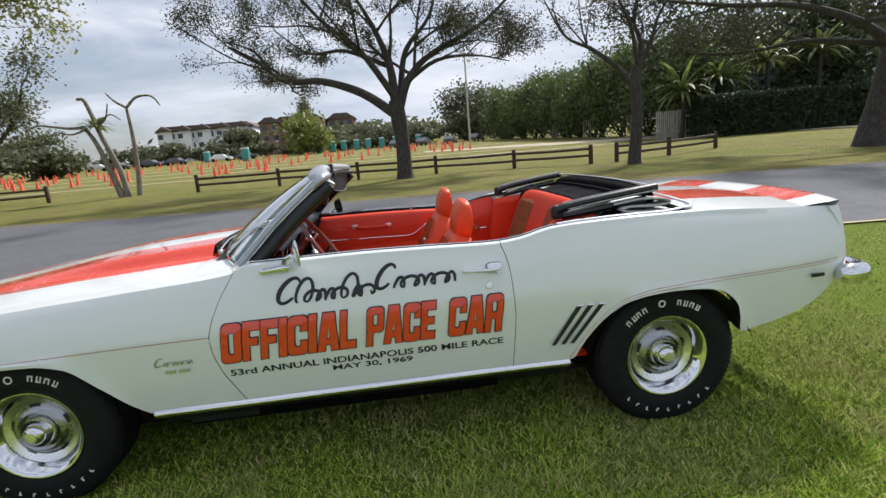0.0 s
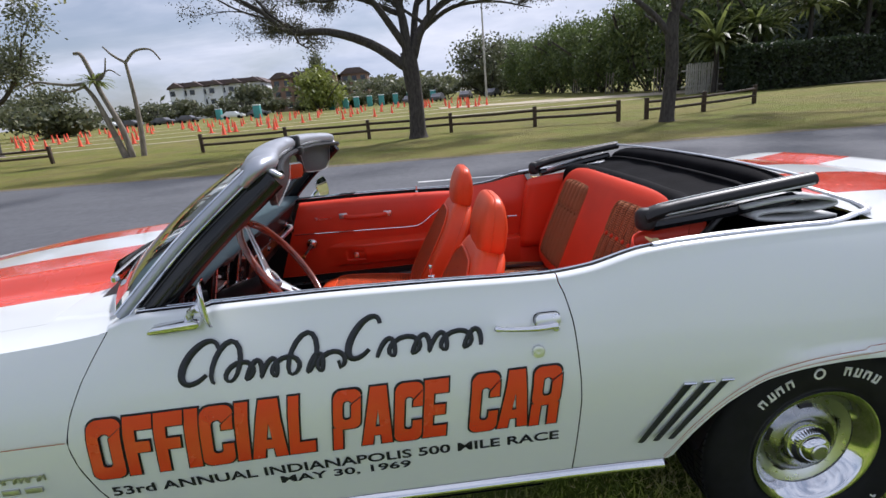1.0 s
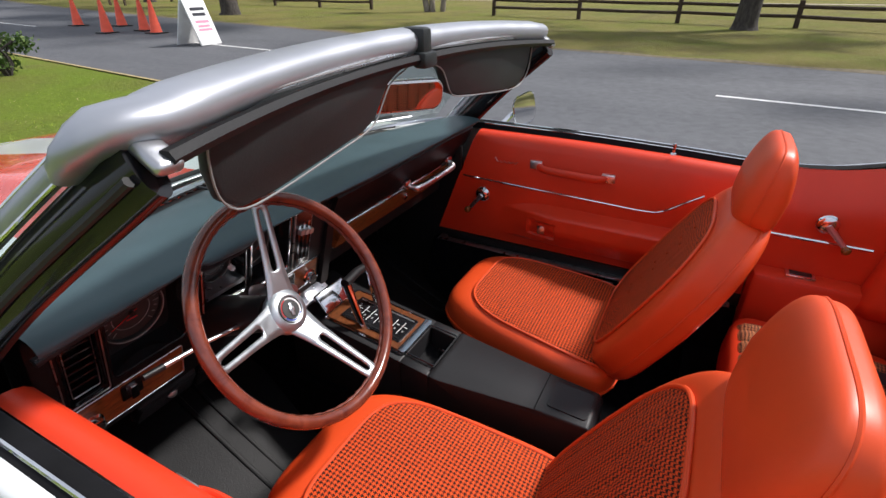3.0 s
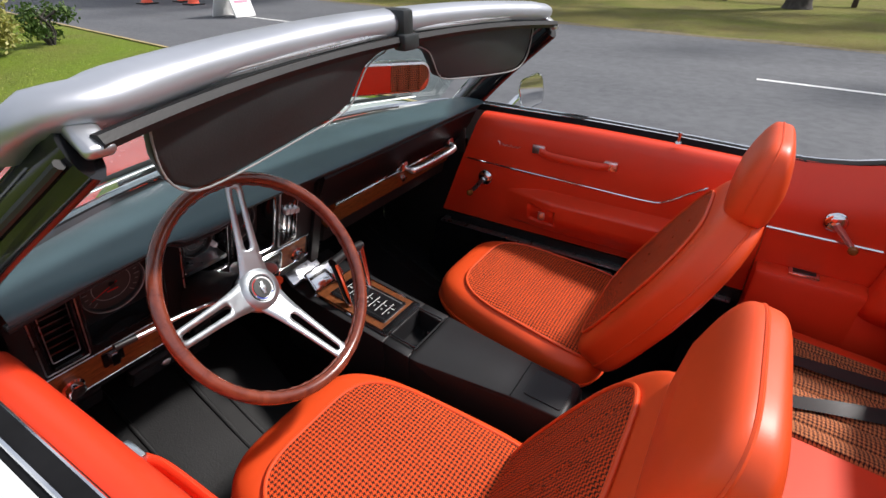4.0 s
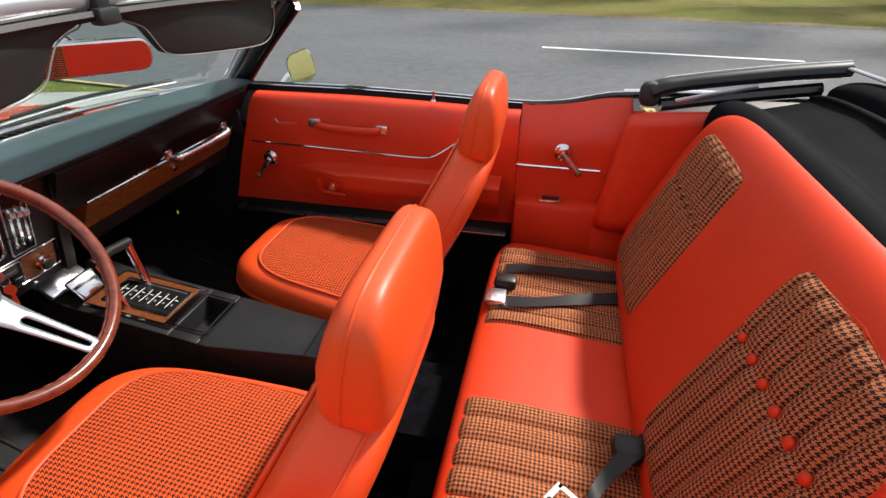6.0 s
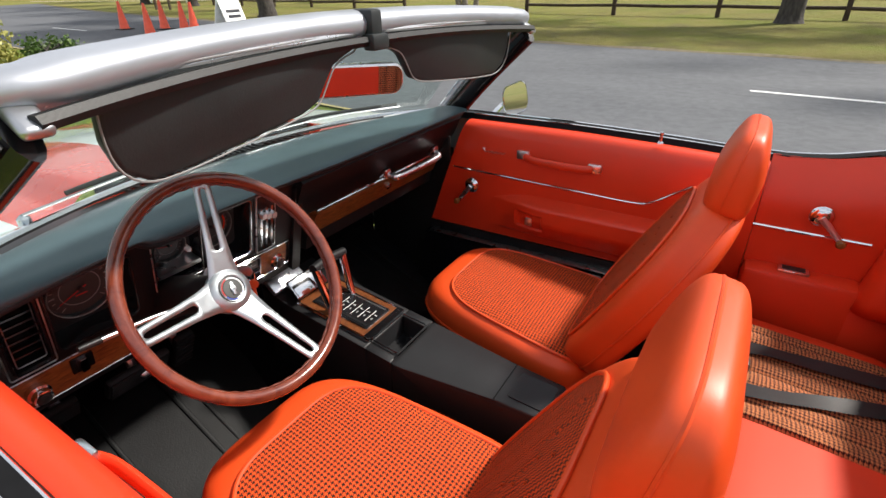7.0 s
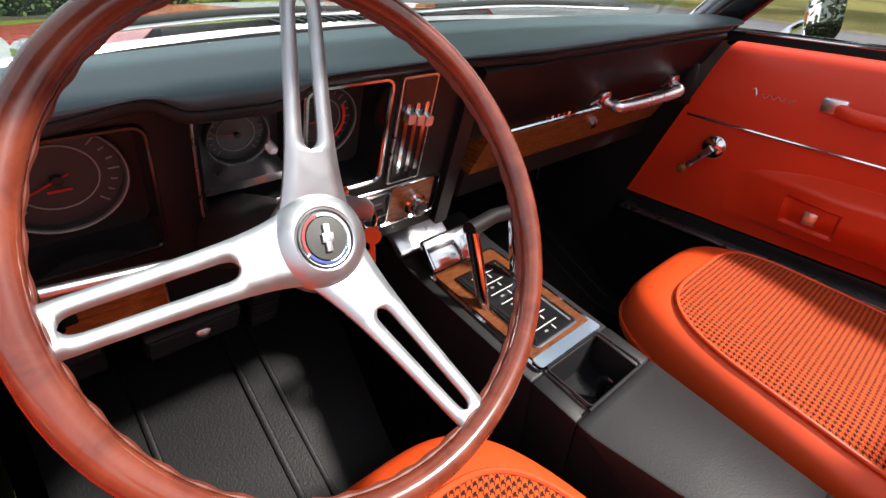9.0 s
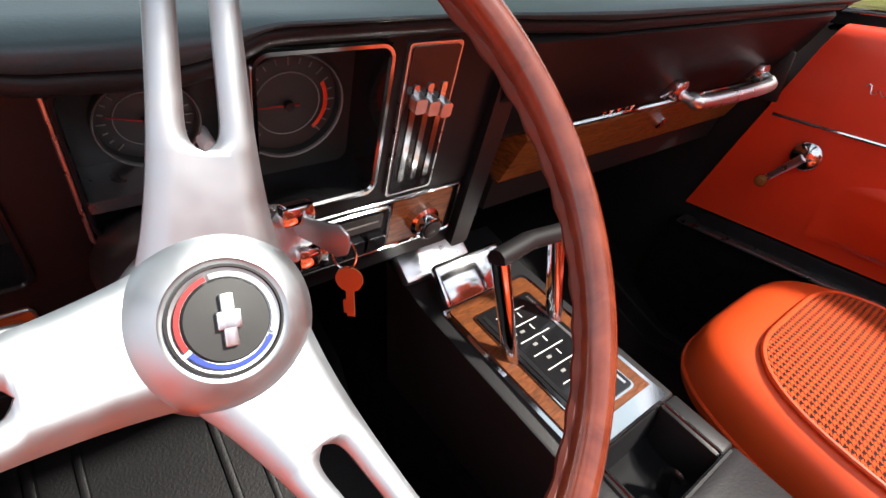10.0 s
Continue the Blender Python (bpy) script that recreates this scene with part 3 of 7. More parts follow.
tree((0.77, 16.4), [((0, 0, -0.1), 0.42), ((0, 0, 0.25), 0.30), ((0.02, 0, 1.3), 0.265), ((-0.05, 0, 2.3), 0.29), ((-0.1, 0, 2.9), 0.26)],
     [([(-0.15, 0, 2.4), (-1.3, 0.1, 3.25), (-2.7, 0, 3.75), (-4.1, .4, 3.9), (-4.9, .3, 4.6), (-5.7, 0, 5.1)], 0.19),
      ([(0.05, 0, 2.7), (0.45, 0, 3.6), (1.3, 0, 4.4), (3.4, -.4, 5.4), (5.0, -.3, 6.9)], 0.18),
      ([(-0.1, 0, 2.8), (-0.2, .1, 4.2), (-0.7, .4, 5.7), (-1.7, .8, 7.6)], 0.19),
      ([(-0.1, 0, 3.0), (-1.2, -.6, 4.6), (-2.4, -1, 5.6), (-3.8, -1.4, 7.4)], 0.14),
      ([(0.1, 0, 3.0), (0.5, 1.0, 4.8), (1.6, 1.6, 6.2), (2.2, 2, 8.2)], 0.14),
      ([(0.2, 0, 3.4), (1.6, .6, 4.3), (3.2, 1.2, 4.5), (4.6, 1.2, 4.2)], 0.10),
      ([(-0.3, 0.3, 4.2), (-1.8, 0.8, 4.9), (-3.2, 1.4, 5.0), (-4.4, 1.4, 5.9)], 0.10)],
     3, "spreading oak with dark bark and thin winter leaves", size=0.072, per=9, reach=0.15, kids=5)
tree((8.65, 13.8), [((0, 0, -0.1), 0.30), ((0, 0, 0.2), 0.22), ((0.1, 0, 1.6), 0.185), ((0.05, 0, 2.6), 0.19), ((0.1, 0, 3.2), 0.15)],
     [([(0.05, 0, 2.5), (-.5, .1, 3.2), (-1.3, .3, 3.9), (-2.2, .4, 4.4), (-3.0, .2, 5.6)], 0.11),
      ([(0.1, 0, 3.0), (.25, 0, 3.9), (0.1, .2, 4.8), (.5, .3, 6.2)], 0.12),
      ([(0.1, 0, 3.1), (.7, .2, 4.0), (1.2, .5, 5.0), (2.2, .4, 6.4)], 0.10),
      ([(0.1, 0, 3.3), (-.3, -.4, 4.4), (-.9, -.6, 5.4), (-1.4, -.6, 6.6)], 0.08)],
     5, "bare-branched oak with grey bark and few leaves", size=0.085, per=1, reach=0.18, kids=4)
tree((16.4, 12.6), [((0, 0, -0.1), 0.62), ((0, 0, 0.3), 0.46), ((0.25, 0, 1.5), 0.38), ((0.55, 0, 2.9), 0.36), ((0.8, 0, 3.8), 0.32)],
     [([(.7, 0, 3.0), (-.6, .2, 4.0), (-2.4, .6, 4.7), (-4.6, .9, 4.9), (-7.0, 1.0, 5.2)], 0.18),
      ([(.7, 0, 3.4), (-.3, -.6, 4.6), (-1.8, -1, 5.8), (-4, -1.2, 6.6)], 0.16),
      ([(.8, 0, 3.6), (1.6, 0, 5), (3, .3, 6.4), (5, .3, 7.2)], 0.18),
      ([(.6, 0, 3.2), (-1.2, 1.4, 3.7), (-3.2, 2.4, 3.6), (-5.2, 3.2, 3.9)], 0.12),
      ([(.8, 0, 3.4), (2, .5, 4.0), (4, .8, 4.4), (6, 1, 4.6)], 0.14)],
     8, "large shade oak with heavy grey trunk and dense dark crown", size=0.10, per=7, reach=0.28)
tree((-18.4, 15.5), [((0, 0, -0.1), 0.5), ((0, 0, 0.3), 0.36), ((-.3, 0, 1.8), 0.28), ((-.6, 0, 3.6), 0.26)],
     [([(-.5, 0, 3.4), (1.5, -.3, 5.2), (4.5, -.8, 6.4), (7.0, -1.0, 6.7), (8.6, -1.2, 6.1)], 0.16),
      ([(-.5, 0, 3.4), (-1.6, 0, 5.0), (-3.4, 0, 6.6)], 0.15),
      ([(-.5, 0, 3.6), (.8, 0, 6.2), (3.4, -.2, 8.0), (6.4, -.6, 9.2), (8.4, -.6, 8.8)], 0.15),
      ([(-.5, 0, 3.5), (1.2, .6, 6.0), (4.4, .8, 7.6), (7.8, .6, 7.8)], 0.13),
      ([(-.5, 0, 3.4), (.8, -1, 4.8), (3.4, -2.0, 5.6), (6.4, -2.4, 5.8)], 0.10)],
     13, "leafy oak with olive-green crown hanging over the road", leaf_mat=LEAF_OLIVE, size=0.13, per=14, reach=0.30, kids=5)
for k, (bx0, by0, hgt, sd) in enumerate(((-25, 19, 7, 21), (-33, 22, 8, 22), (-42, 24, 8, 23), (-24, 30, 6.5, 24), (-38, 36, 8, 25), (-52, 30, 9, 26))):
    tree((bx0, by0), [((0, 0, -0.1), .45), ((0, 0, .4), .3), ((.2, 0, 1.6), .26), ((.1, 0, 2.8), .25)],
         [([(.1, 0, 2.6), (1.2, .3, hgt * .5), (2.6, .2, hgt * .75), (3.4, 0, hgt)], .16),
          ([(.1, 0, 2.6), (-1.3, -.3, hgt * .5), (-2.8, .2, hgt * .7), (-3.8, 0, hgt * .9)], .16),
          ([(.1, 0, 2.7), (.2, 1, hgt * .6), (.2, 1.2, hgt)], .15)],
         sd, "broad park oak beyond the road with olive foliage", leaf_mat=LEAF_FAR, size=0.20, per=9, reach=0.50, depth=2)

# two leaning bare stems with a tuft of strap leaves
snag = empty("dead_tree", (-11.3, 19.9, gz(-11.3, 19.9)), "pale bare cut-back tree with a tuft of strap leaves", "tree")
sb = Vector((-11.3, 19.9, gz(0, 19.9)))
stem = lambda pts, r0: tube(smooth_line([Vector(p) + sb for p in pts], 5), [r0 * (1 - 0.55 * i / (5 * (len(pts) - 1))) for i in range(5 * (len(pts) - 1) + 1)], 10)
part("trunk", join(stem([(0, 0, -.1), (-.25, 0, 1.0), (-.6, 0, 2.3), (-.95, 0, 3.0)], .14),
                   stem([(.2, .1, -.1), (.05, .1, 1.2), (-.4, .1, 2.6), (-.75, .1, 4.0), (-1.05, .1, 4.15)], .13),
                   stem([(.55, .3, -.1), (.7, .3, 1.2), (.75, .3, 2.6), (.72, .3, 3.75)], .12),
                   stem([(-.95, 0, 3.0), (-1.5, 0, 3.0), (-2.1, 0, 3.1), (-2.7, 0, 3.2), (-3.2, 0, 3.05)], .07),
                   stem([(-.9, 0, 2.9), (-1.5, 0, 2.75), (-2.1, 0, 2.9)], .05),
                   stem([(.72, .3, 3.7), (.3, .3, 4.0), (.0, .3, 4.35)], .06),
                   stem([(.72, .3, 3.7), (1.2, .3, 4.1), (1.8, .3, 4.1), (2.1, .3, 3.7)], .06),
                   stem([(-.5, .1, 3.0), (-.1, .1, 3.3), (.1, .1, 3.9)], .05),
                   stem([(-.45, .1, 3.1), (.1, .1, 3.45), (.5, .1, 3.2)], .04)), PALE_BARK, snag)
rr = random.Random(4)


def fronds(origin, count, length, seed, width=0.05, rise=0.6):
    """Arching strap leaves from one point."""
    r = random.Random(seed)
    out = []
    for _ in range(count):
        a, e, L = r.uniform(0, 2 * math.pi), r.uniform(-0.2, 1.2), length * r.uniform(0.7, 1.15)
        p, q = Vector(origin), []
        d = Vector((math.cos(a) * math.cos(e), math.sin(a) * math.cos(e), math.sin(e) * rise + 0.15)).normalized()
        for s in range(6):
            q.append(p.copy())
            p = p + d * (L / 5)
            d = (d + Vector((0, 0, -0.28))).normalized()
        side = Vector((-math.sin(a), math.cos(a), 0))
        V = []
        for s, pt in enumerate(q):
            w = width * math.sin(math.pi * (0.12 + 0.85 * s / 5))
            V += [tuple(pt + side * w), tuple(pt - side * w)]
        out.append((V, [(2 * s, 2 * s + 1, 2 * s + 3, 2 * s + 2) for s in range(5)]))
    return join(*out)


part("crown", fronds(sb + Vector((-.55, .1, 3.0)), 60, 0.8, 3), LEAF_PALM, snag, smooth=0)


def bush_points(fn, n, seed):
    r = np.random.default_rng(seed)
    return np.array([fn(*row) for row in r.random((n, 4))])


def hedge_block(name, x0, x1, y0, y1, h, leaf_mat, n, size, label, seed, category="hedge", slope=0.0):
    """A clipped hedge: a solid near-black core and a skin of leaves thicker near the faces."""
    base = empty(name, ((x0 + x1) / 2, (y0 + y1) / 2, gz(0, (y0 + y1) / 2)), label, category)
    z0 = gz(0, (y0 + y1) / 2) - 0.05
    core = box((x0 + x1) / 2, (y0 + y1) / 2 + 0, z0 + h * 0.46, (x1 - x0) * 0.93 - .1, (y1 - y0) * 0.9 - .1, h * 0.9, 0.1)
    part("core", core, HEDGE_CORE, base)

    def f(a, b, c, d):
        face = d * 5
        bumpy = 0.14 * noise.noise((a * (x1 - x0) * .8, b * (y1 - y0) * .8, c * h))
        if face < 2:
            p = (x0 + a * (x1 - x0), y0 + b * 0.12 - bumpy, c * h)
        elif face < 3:
            p = (x1 - b * 0.12 + bumpy, y0 + a * (y1 - y0), c * h)
        elif face < 3.5:
            p = (x0 + b * 0.12 + bumpy, y0 + a * (y1 - y0), c * h)
        elif face < 4:
            p = (x0 + a * (x1 - x0), y1 - b * .12 + bumpy, c * h)
        else:
            p = (x0 + a * (x1 - x0), y0 + b * (y1 - y0), h * (0.95 + 0.08 * c) + bumpy)
        return (p[0], p[1], p[2] + z0 + 0.02)
    part("foliage", leaves(bush_points(f, n, seed), size, seed), leaf_mat, base, smooth=0)
    return base


HEDGE_CORE = Mat("dark_core", (0.010, 0.012, 0.007), 0.95).vary(6, 0.4).m
hedge_block("hedge", 20.6, 44, 27.5, 29.3, 2.6, LEAF_HEDGE, 26000, 0.22, "tall clipped dark green hedge behind the lawn", 31)
hedge_block("hedge", -10.9, -9.5, -5.5, 1.75, 1.7, LEAF_BUSH, 34000, 0.07, "clipped bright green hedge beside the lawn", 32)


def shrub(name, x, y, r, h, leaf_mat, n, size, label, seed, category="shrub", droop=0.0, per=0.0):
    z0 = gz(x, y)
    t = empty(name, (x, y, z0), label, category)
    rg = random.Random(seed)
    for _ in range(7):
        part("stem", tube(smooth_line([(x + rg.gauss(0, .06 * r), y + rg.gauss(0, .06 * r), z0 - .05),
                                       (x + rg.gauss(0, .3 * r), y + rg.gauss(0, .3 * r), z0 + h * .4),
                                       (x + rg.gauss(0, .45 * r), y + rg.gauss(0, .45 * r), z0 + h * .8)], 3), 0.012 * h + .01, 5), BARK, t)
    rn = np.random.default_rng(seed)
    k = max(6, int(n / 220))
    d = rn.normal(size=(k, 3))
    d /= np.linalg.norm(d, axis=1)[:, None]
    cen = d * rn.uniform(.45, .85, (k, 1)) * np.array([r, r, h * .5]) + np.array([x, y, z0 + h * .54])
    C = np.repeat(cen, n // k, 0)
    C = C + rn.normal(size=C.shape) * np.array([r, r, h * .5]) * 0.2
    C = C[C[:, 2] > z0 + 0.03]
    part("foliage", leaves(C, size, seed, droop=droop), leaf_mat, t, smooth=0)
    return t


shrub("shrub", -9.9, 2.35, 0.55, 1.0, LEAF_YELLOW, 3600, 0.085, "variegated yellow-green shrub in a mulch bed", 41)
shrub("shrub", -10.2, 3.5, 0.4, 0.7, LEAF_BUSH, 1500, 0.07, "small green shrub at the end of the hedge", 42)
bed = [(-11.2 + 1.9 * math.cos(a) * .55, -1.2 + 4.4 * math.sin(a), 0.006) for a in [i * math.pi / 16 for i in range(32)]]
MULCH = Mat("mulch", (0.05, 0.036, 0.026), 0.95).vary(12, 0.4).m
tagged(build("mulch_bed", ([(x + 1.0, y, z) for x, y, z in bed], [tuple(range(32))]), MULCH), "dark bark mulch under the hedge", "mulch", kind="structure")
# tall bamboo and palms along the field's right side
for k in range(19):
    f = k / 18
    x, y = 23.0 - 0.2 * f + rr.uniform(-.7, .7), 33 + 61 * f ** 1.25
    shrub("bamboo_clump", x, y, 2.9 + 1.2 * f, (7.8 + rr.uniform(-.9, 1.0)) * (1 + .10 * f), LEAF_BAMBOO, 6200, 0.27 + 0.12 * f,
          "tall drooping green bamboo clump along the field", 50 + k, "bamboo", droop=1.1)
    if k % 3 == 0 and k < 10:
        stalks = empty("bamboo_stalks", (x - 2.4, y - 1.0, gz(x, y)), "pale bare bamboo stalks at the field edge", "bamboo")
        for q in range(4):
            part("stalk", tube([(x - 2.6 + .25 * q, y - 1.2, gz(x, y) - .1), (x - 2.5 + .27 * q + rr.uniform(-.1, .1), y - 1.2, gz(x, y) + 1.9)], .035, 6), PALE_BARK, stalks)
for k, (x, y, h) in enumerate(((20.6, 30.6, 4.2), (23.4, 31.0, 5.0), (27.5, 31.5, 6.6), (31.0, 31.0, 7.0))):
    z0 = gz(x, y)
    p = empty("palm_tree", (x, y, z0), "palm with arching yellow-green fronds", "palm")
    part("trunk", tube(smooth_line([(x, y, z0 - .1), (x + .1, y, z0 + h * .5), (x, y, z0 + h * .8)], 5), [0.16 - .004 * i for i in range(11)], 10), BARK, p)
    part("crown", fronds((x, y, z0 + h * .72), 70, 2.9, 60 + k, 0.12, 0.8), LEAF_PALM, p, smooth=0)
for k, (x, y, r, h, lm) in enumerate(((-16.0, 104, 5.8, 7.4, LEAF_LIME), (-24, 150, 4, 14.5, LEAF_FAR), (19.0, 112, 6.5, 12.5, LEAF_FAR), (6, 125, 7, 5.5, LEAF_FAR),
                                      (-5, 128, 8, 6.0, LEAF_FAR), (-52, 122, 6, 5, LEAF_FAR), (-34, 124, 4, 7, LEAF_FAR), (-68, 100, 9, 8, LEAF_FAR), (-66, 74, 9, 8.5, LEAF_FAR),
                                      (-88, 66, 10, 11, LEAF_FAR), (-60, 52, 8, 8.5, LEAF_FAR), (-95, 110, 12, 12, LEAF_FAR), (26, 118, 10, 12, LEAF_FAR), (-46, 70, 5, 4, LEAF_FAR),
                                      (-110, 48, 12, 12, LEAF_FAR), (-96, 30, 10, 11, LEAF_FAR), (-80, 20, 9, 10, LEAF_FAR))):
    shrub("far_tree", x, y, r, h, lm, 3400, 0.75, "rounded tree in the distance across the field", 80 + k, "tree")
for k in range(26):
    x = -74 + 3.9 * k + rr.uniform(-1.2, 1.2)
    shrub("far_shrub", x, 117 + rr.uniform(-2, 2), 2.9, 3.6 + rr.uniform(-.8, 1.3), LEAF_FAR, 1300, 0.55, "dark shrub in the row behind the field", 140 + k, "shrub")
shrub("far_wood", -20, 205, 60, 8, LEAF_FAR, 5000, 2.2, "wooded skyline far behind the field", 110, "trees")
shrub("far_wood", 60, 150, 40, 14, LEAF_FAR, 4000, 1.6, "wooded skyline far behind the field", 111, "trees")
shrub("far_wood", -150, 120, 50, 14, LEAF_FAR, 4000, 2.0, "wooded skyline far behind the field", 112, "trees")
shrub("garden_trees", 34, 36, 6, 11, LEAF_GARDEN, 9000, 0.5, "dark garden trees above the hedge", 113, "trees")
shrub("garden_trees", 24.5, 35, 4, 9, LEAF_GARDEN, 7000, 0.42, "dark garden trees above the hedge", 114, "trees")

# ---- fences ----


def fence(posts, label):
    x0, y0 = posts[0]
    t = empty("fence", (x0, y0, gz(x0, y0)), label, "fence", "split rail fences")
    for k, (x, y) in enumerate(posts):
        z = gz(x, y)
        part("post", box(x, y, z + 0.32, 0.13, 0.13, 0.80, 0.02), RAIL, t)
        if k:
            px, py = posts[k - 1]
            pz = gz(px, py)
            for h in (0.30, 0.56):
                a, b = Vector((px, py - .02, pz + h + rr.uniform(-.02, .02))), Vector((x, y - .02, z + h + rr.uniform(-.02, .02)))
                part("rail", tube([a, (a + b) / 2 + Vector((0, 0, -.015)), b], 0.050, 7), RAIL, t)
    return t


fence([(-7.8, 18.9), (-4.35, 18.3), (-1.1, 17.9), (2.06, 17.4), (5.07, 16.5), (7.74, 15.4)], "low dark split-rail fence along the verge")
fence([(8.75, 15.4), (11.3, 16.2), (14.5, 18.0)], "low dark split-rail fence along the verge")
fence([(-14.6, 20.4), (-18.1, 20.9), (-21.6, 21.4), (-25.1, 21.9), (-28.6, 22.4), (-32.1, 22.9)], "low dark split-rail fence along the verge")
bf = empty("board_fence", (18.0, 31.0, gz(0, 31)), "weathered grey upright board fence", "fence")
for k in range(16):
    part("board", box(19.0 + 0.14 * k, 31.0 + rr.uniform(-.03, .03), gz(0, 31) + 0.95, 0.10, 0.03, 1.95 + rr.uniform(-.08, .08), 0.005), FENCE_WOOD, bf)
part("rail", box(20.05, 31.05, gz(0, 31) + 0.5, 2.8, 0.05, 0.09), FENCE_WOOD, bf)
part("rail", box(20.05, 31.05, gz(0, 31) + 1.5, 2.8, 0.05, 0.09), FENCE_WOOD, bf)

# ---- traffic cones ----


def cone_geo(h):
    s = h / 0.72
    body = lathe([(0.135 * s, 0.03 * s), (0.125 * s, 0.05 * s), (0.028 * s, h), (0.018 * s, h + .004), (0.0, h + .004)], 14)
    return body, box(0, 0, 0.016 * s, 0.36 * s, 0.36 * s, 0.032 * s, 0.012)


def cone_at(x, y, h=0.72, sleeve=False):
    t = empty("traffic_cone", (x, y, gz(x, y)), "bright orange plastic traffic cone" + (" with a white sleeve on the road" if sleeve else " standing in the field"),
              "traffic cone", "traffic cones")
    body, foot = cone_geo(h)
    at = Matrix.Translation((x, y, gz(x, y) + .012))
    part("cone_body", body, CONE, t, m=at)
    part("cone_base", foot, BLACK if sleeve else CONE, t, m=at)
    if sleeve:
        part("sleeve", lathe([(0.082, 0.36), (0.049, 0.60)], 14), CONE_WHITE, t, m=at)
    return t


first = cone_at(-22.2, 35.1)
spots = []
for row, (yy, xa, xb, step) in enumerate(((33, -44, -8, 4.2), (37.5, -52, -10, 3.6), (43, -55, 2, 3.6), (49, -58, 6, 3.4), (56, -60, 10, 3.6), (63, -56, 12, 3.8), (71, -60, 13, 4.0), (80, -62, 13, 4.4), (88, -62, 12, 5.0))):
    x = xa
    while x < xb:
        spots.append((x + rr.uniform(-1, 1), yy + rr.uniform(-1.2, 1.2)))
        if rr.random() < .35:
            spots.append((spots[-1][0] + rr.uniform(.5, 1.0), spots[-1][1] + rr.uniform(-.4, .4)))
        x += step * rr.uniform(.6, 1.4)
for px, py in ((6.2, 44), (7.0, 45), (7.6, 47), (5.5, 46.5), (8.2, 46), (4.8, 47.5), (-12.6, 36.9), (-12.0, 36.6), (-12.3, 37.4)):
    spots.append((px, py))
for px, py in spots:
    copy_thing(first, Matrix.Translation((px, py, gz(px, py))) @ Matrix.Rotation(rr.uniform(0, 1.5), 4, "Z"))
for px, py in ((-15.6, 8.5), (-15.2, 9.4), (-14.1, 9.0), (-19.0, 9.6), (-17.4, 10.1)):
    cone_at(px, py, 0.90, True)

# ---- sign board, toilets, buildings ----
sg = empty("sandwich_board", (-10.75, 7.7, gz(0, 7.7)), "white folding sandwich board with printed sheets on the road", "sign")
sz = gz(0, 7.7) + .02
M0 = Matrix.Translation((-10.75, 7.75, sz)) @ Matrix.Rotation(radians(98), 4, "Z")
for side, name in ((-1, "front_panel"), (1, "back_panel")):
    pm = M0 @ Matrix.Translation((0, side * 0.36, 0)) @ Matrix.Rotation(radians(-side * -19), 4, "X")
    panel = part(name, box(0, 0, 0.54, 0.66, 0.035, 1.08, 0.012), SIGN_WHITE, sg, m=pm)
    if side < 0:
        for zz, ww, hh2, mt in ((0.80, .44, .07, INK), (0.68, .40, .07, INK), (0.52, .42, .06, PINK), (0.42, .36, .05, PINK), (0.34, .42, .05, PINK)):
            part("printed_bar", box(0, -0.020, zz, ww, 0.004, hh2), mt, panel, m=pm)


def toilet(x, y):
    z = gz(x, y)
    t = empty("portable_toilet", (x, y, z), "teal plastic portable toilet with pale roof", "portable toilet", "portable toilets")
    part("cabin", box(x, y, z + 1.02, 1.1, 1.1, 2.04, 0.04), TEAL, t)
    part("roof", box(x, y, z + 2.12, 1.18, 1.18, 0.16, 0.07), STUCCO, t)
    part("door", box(x, y - .56, z + 1.0, 0.72, 0.04, 1.8, 0.01), TEAL, t)
    return t


toilet(-23.7, 86)
toilet(-37.5, 108)
for k in range(9):
    toilet(-14 + 2.6 * k + rr.uniform(-.5, .5), 106 + rr.uniform(-2, 2))


def house(name, x, y, w, d, storeys, wall, label, roof=ROOF_TILE, cols=6, turrets=0, sh=3.1):
    z = gz(x, y)
    t = empty(name, (x, y, z), label, "building")
    H = sh * storeys
    walls = part("wall", box(x, y, z + H / 2 - .5, w, d, H + 1.0, 0.05), wall, t)
    part("roof", prism([(-w / 2 - .6, 0), (w / 2 + .6, 0), (w / 2 - 2.0, 1.7), (-w / 2 + 2.0, 1.7)], -d / 2 - .5, d / 2 + .5), roof, t, m=Matrix.Translation((x, y, z + H)))
    for k in range(turrets):
        cx = x - w / 2 + w * (k + .5) / turrets
        part("gable_roof", prism([(-2.4, 0), (2.4, 0), (0, 1.5)], -1.5, 1.5), roof, t, m=Matrix.Translation((cx, y - d / 2 - 1.2, z + H + .3)))
        part("bay", box(cx, y - d / 2 - .6, z + H / 2, 3.6, 1.2, H + .4, .04), wall, t)
    for s in range(storeys):
        for c in range(cols):
            wx = x - w / 2 + w * (c + .5) / cols
            win = part("window", box(wx, y - d / 2 - (1.22 if turrets and (c % 2 == 0) else .02), z + sh * s + 1.7, 1.5, .06, 1.5), WINDOW_DARK, t)
            part("sill", box(wx, y - d / 2 - (1.28 if turrets and (c % 2 == 0) else .08), z + sh * s + .9, 1.7, .12, .1), STUCCO, win)
    return t


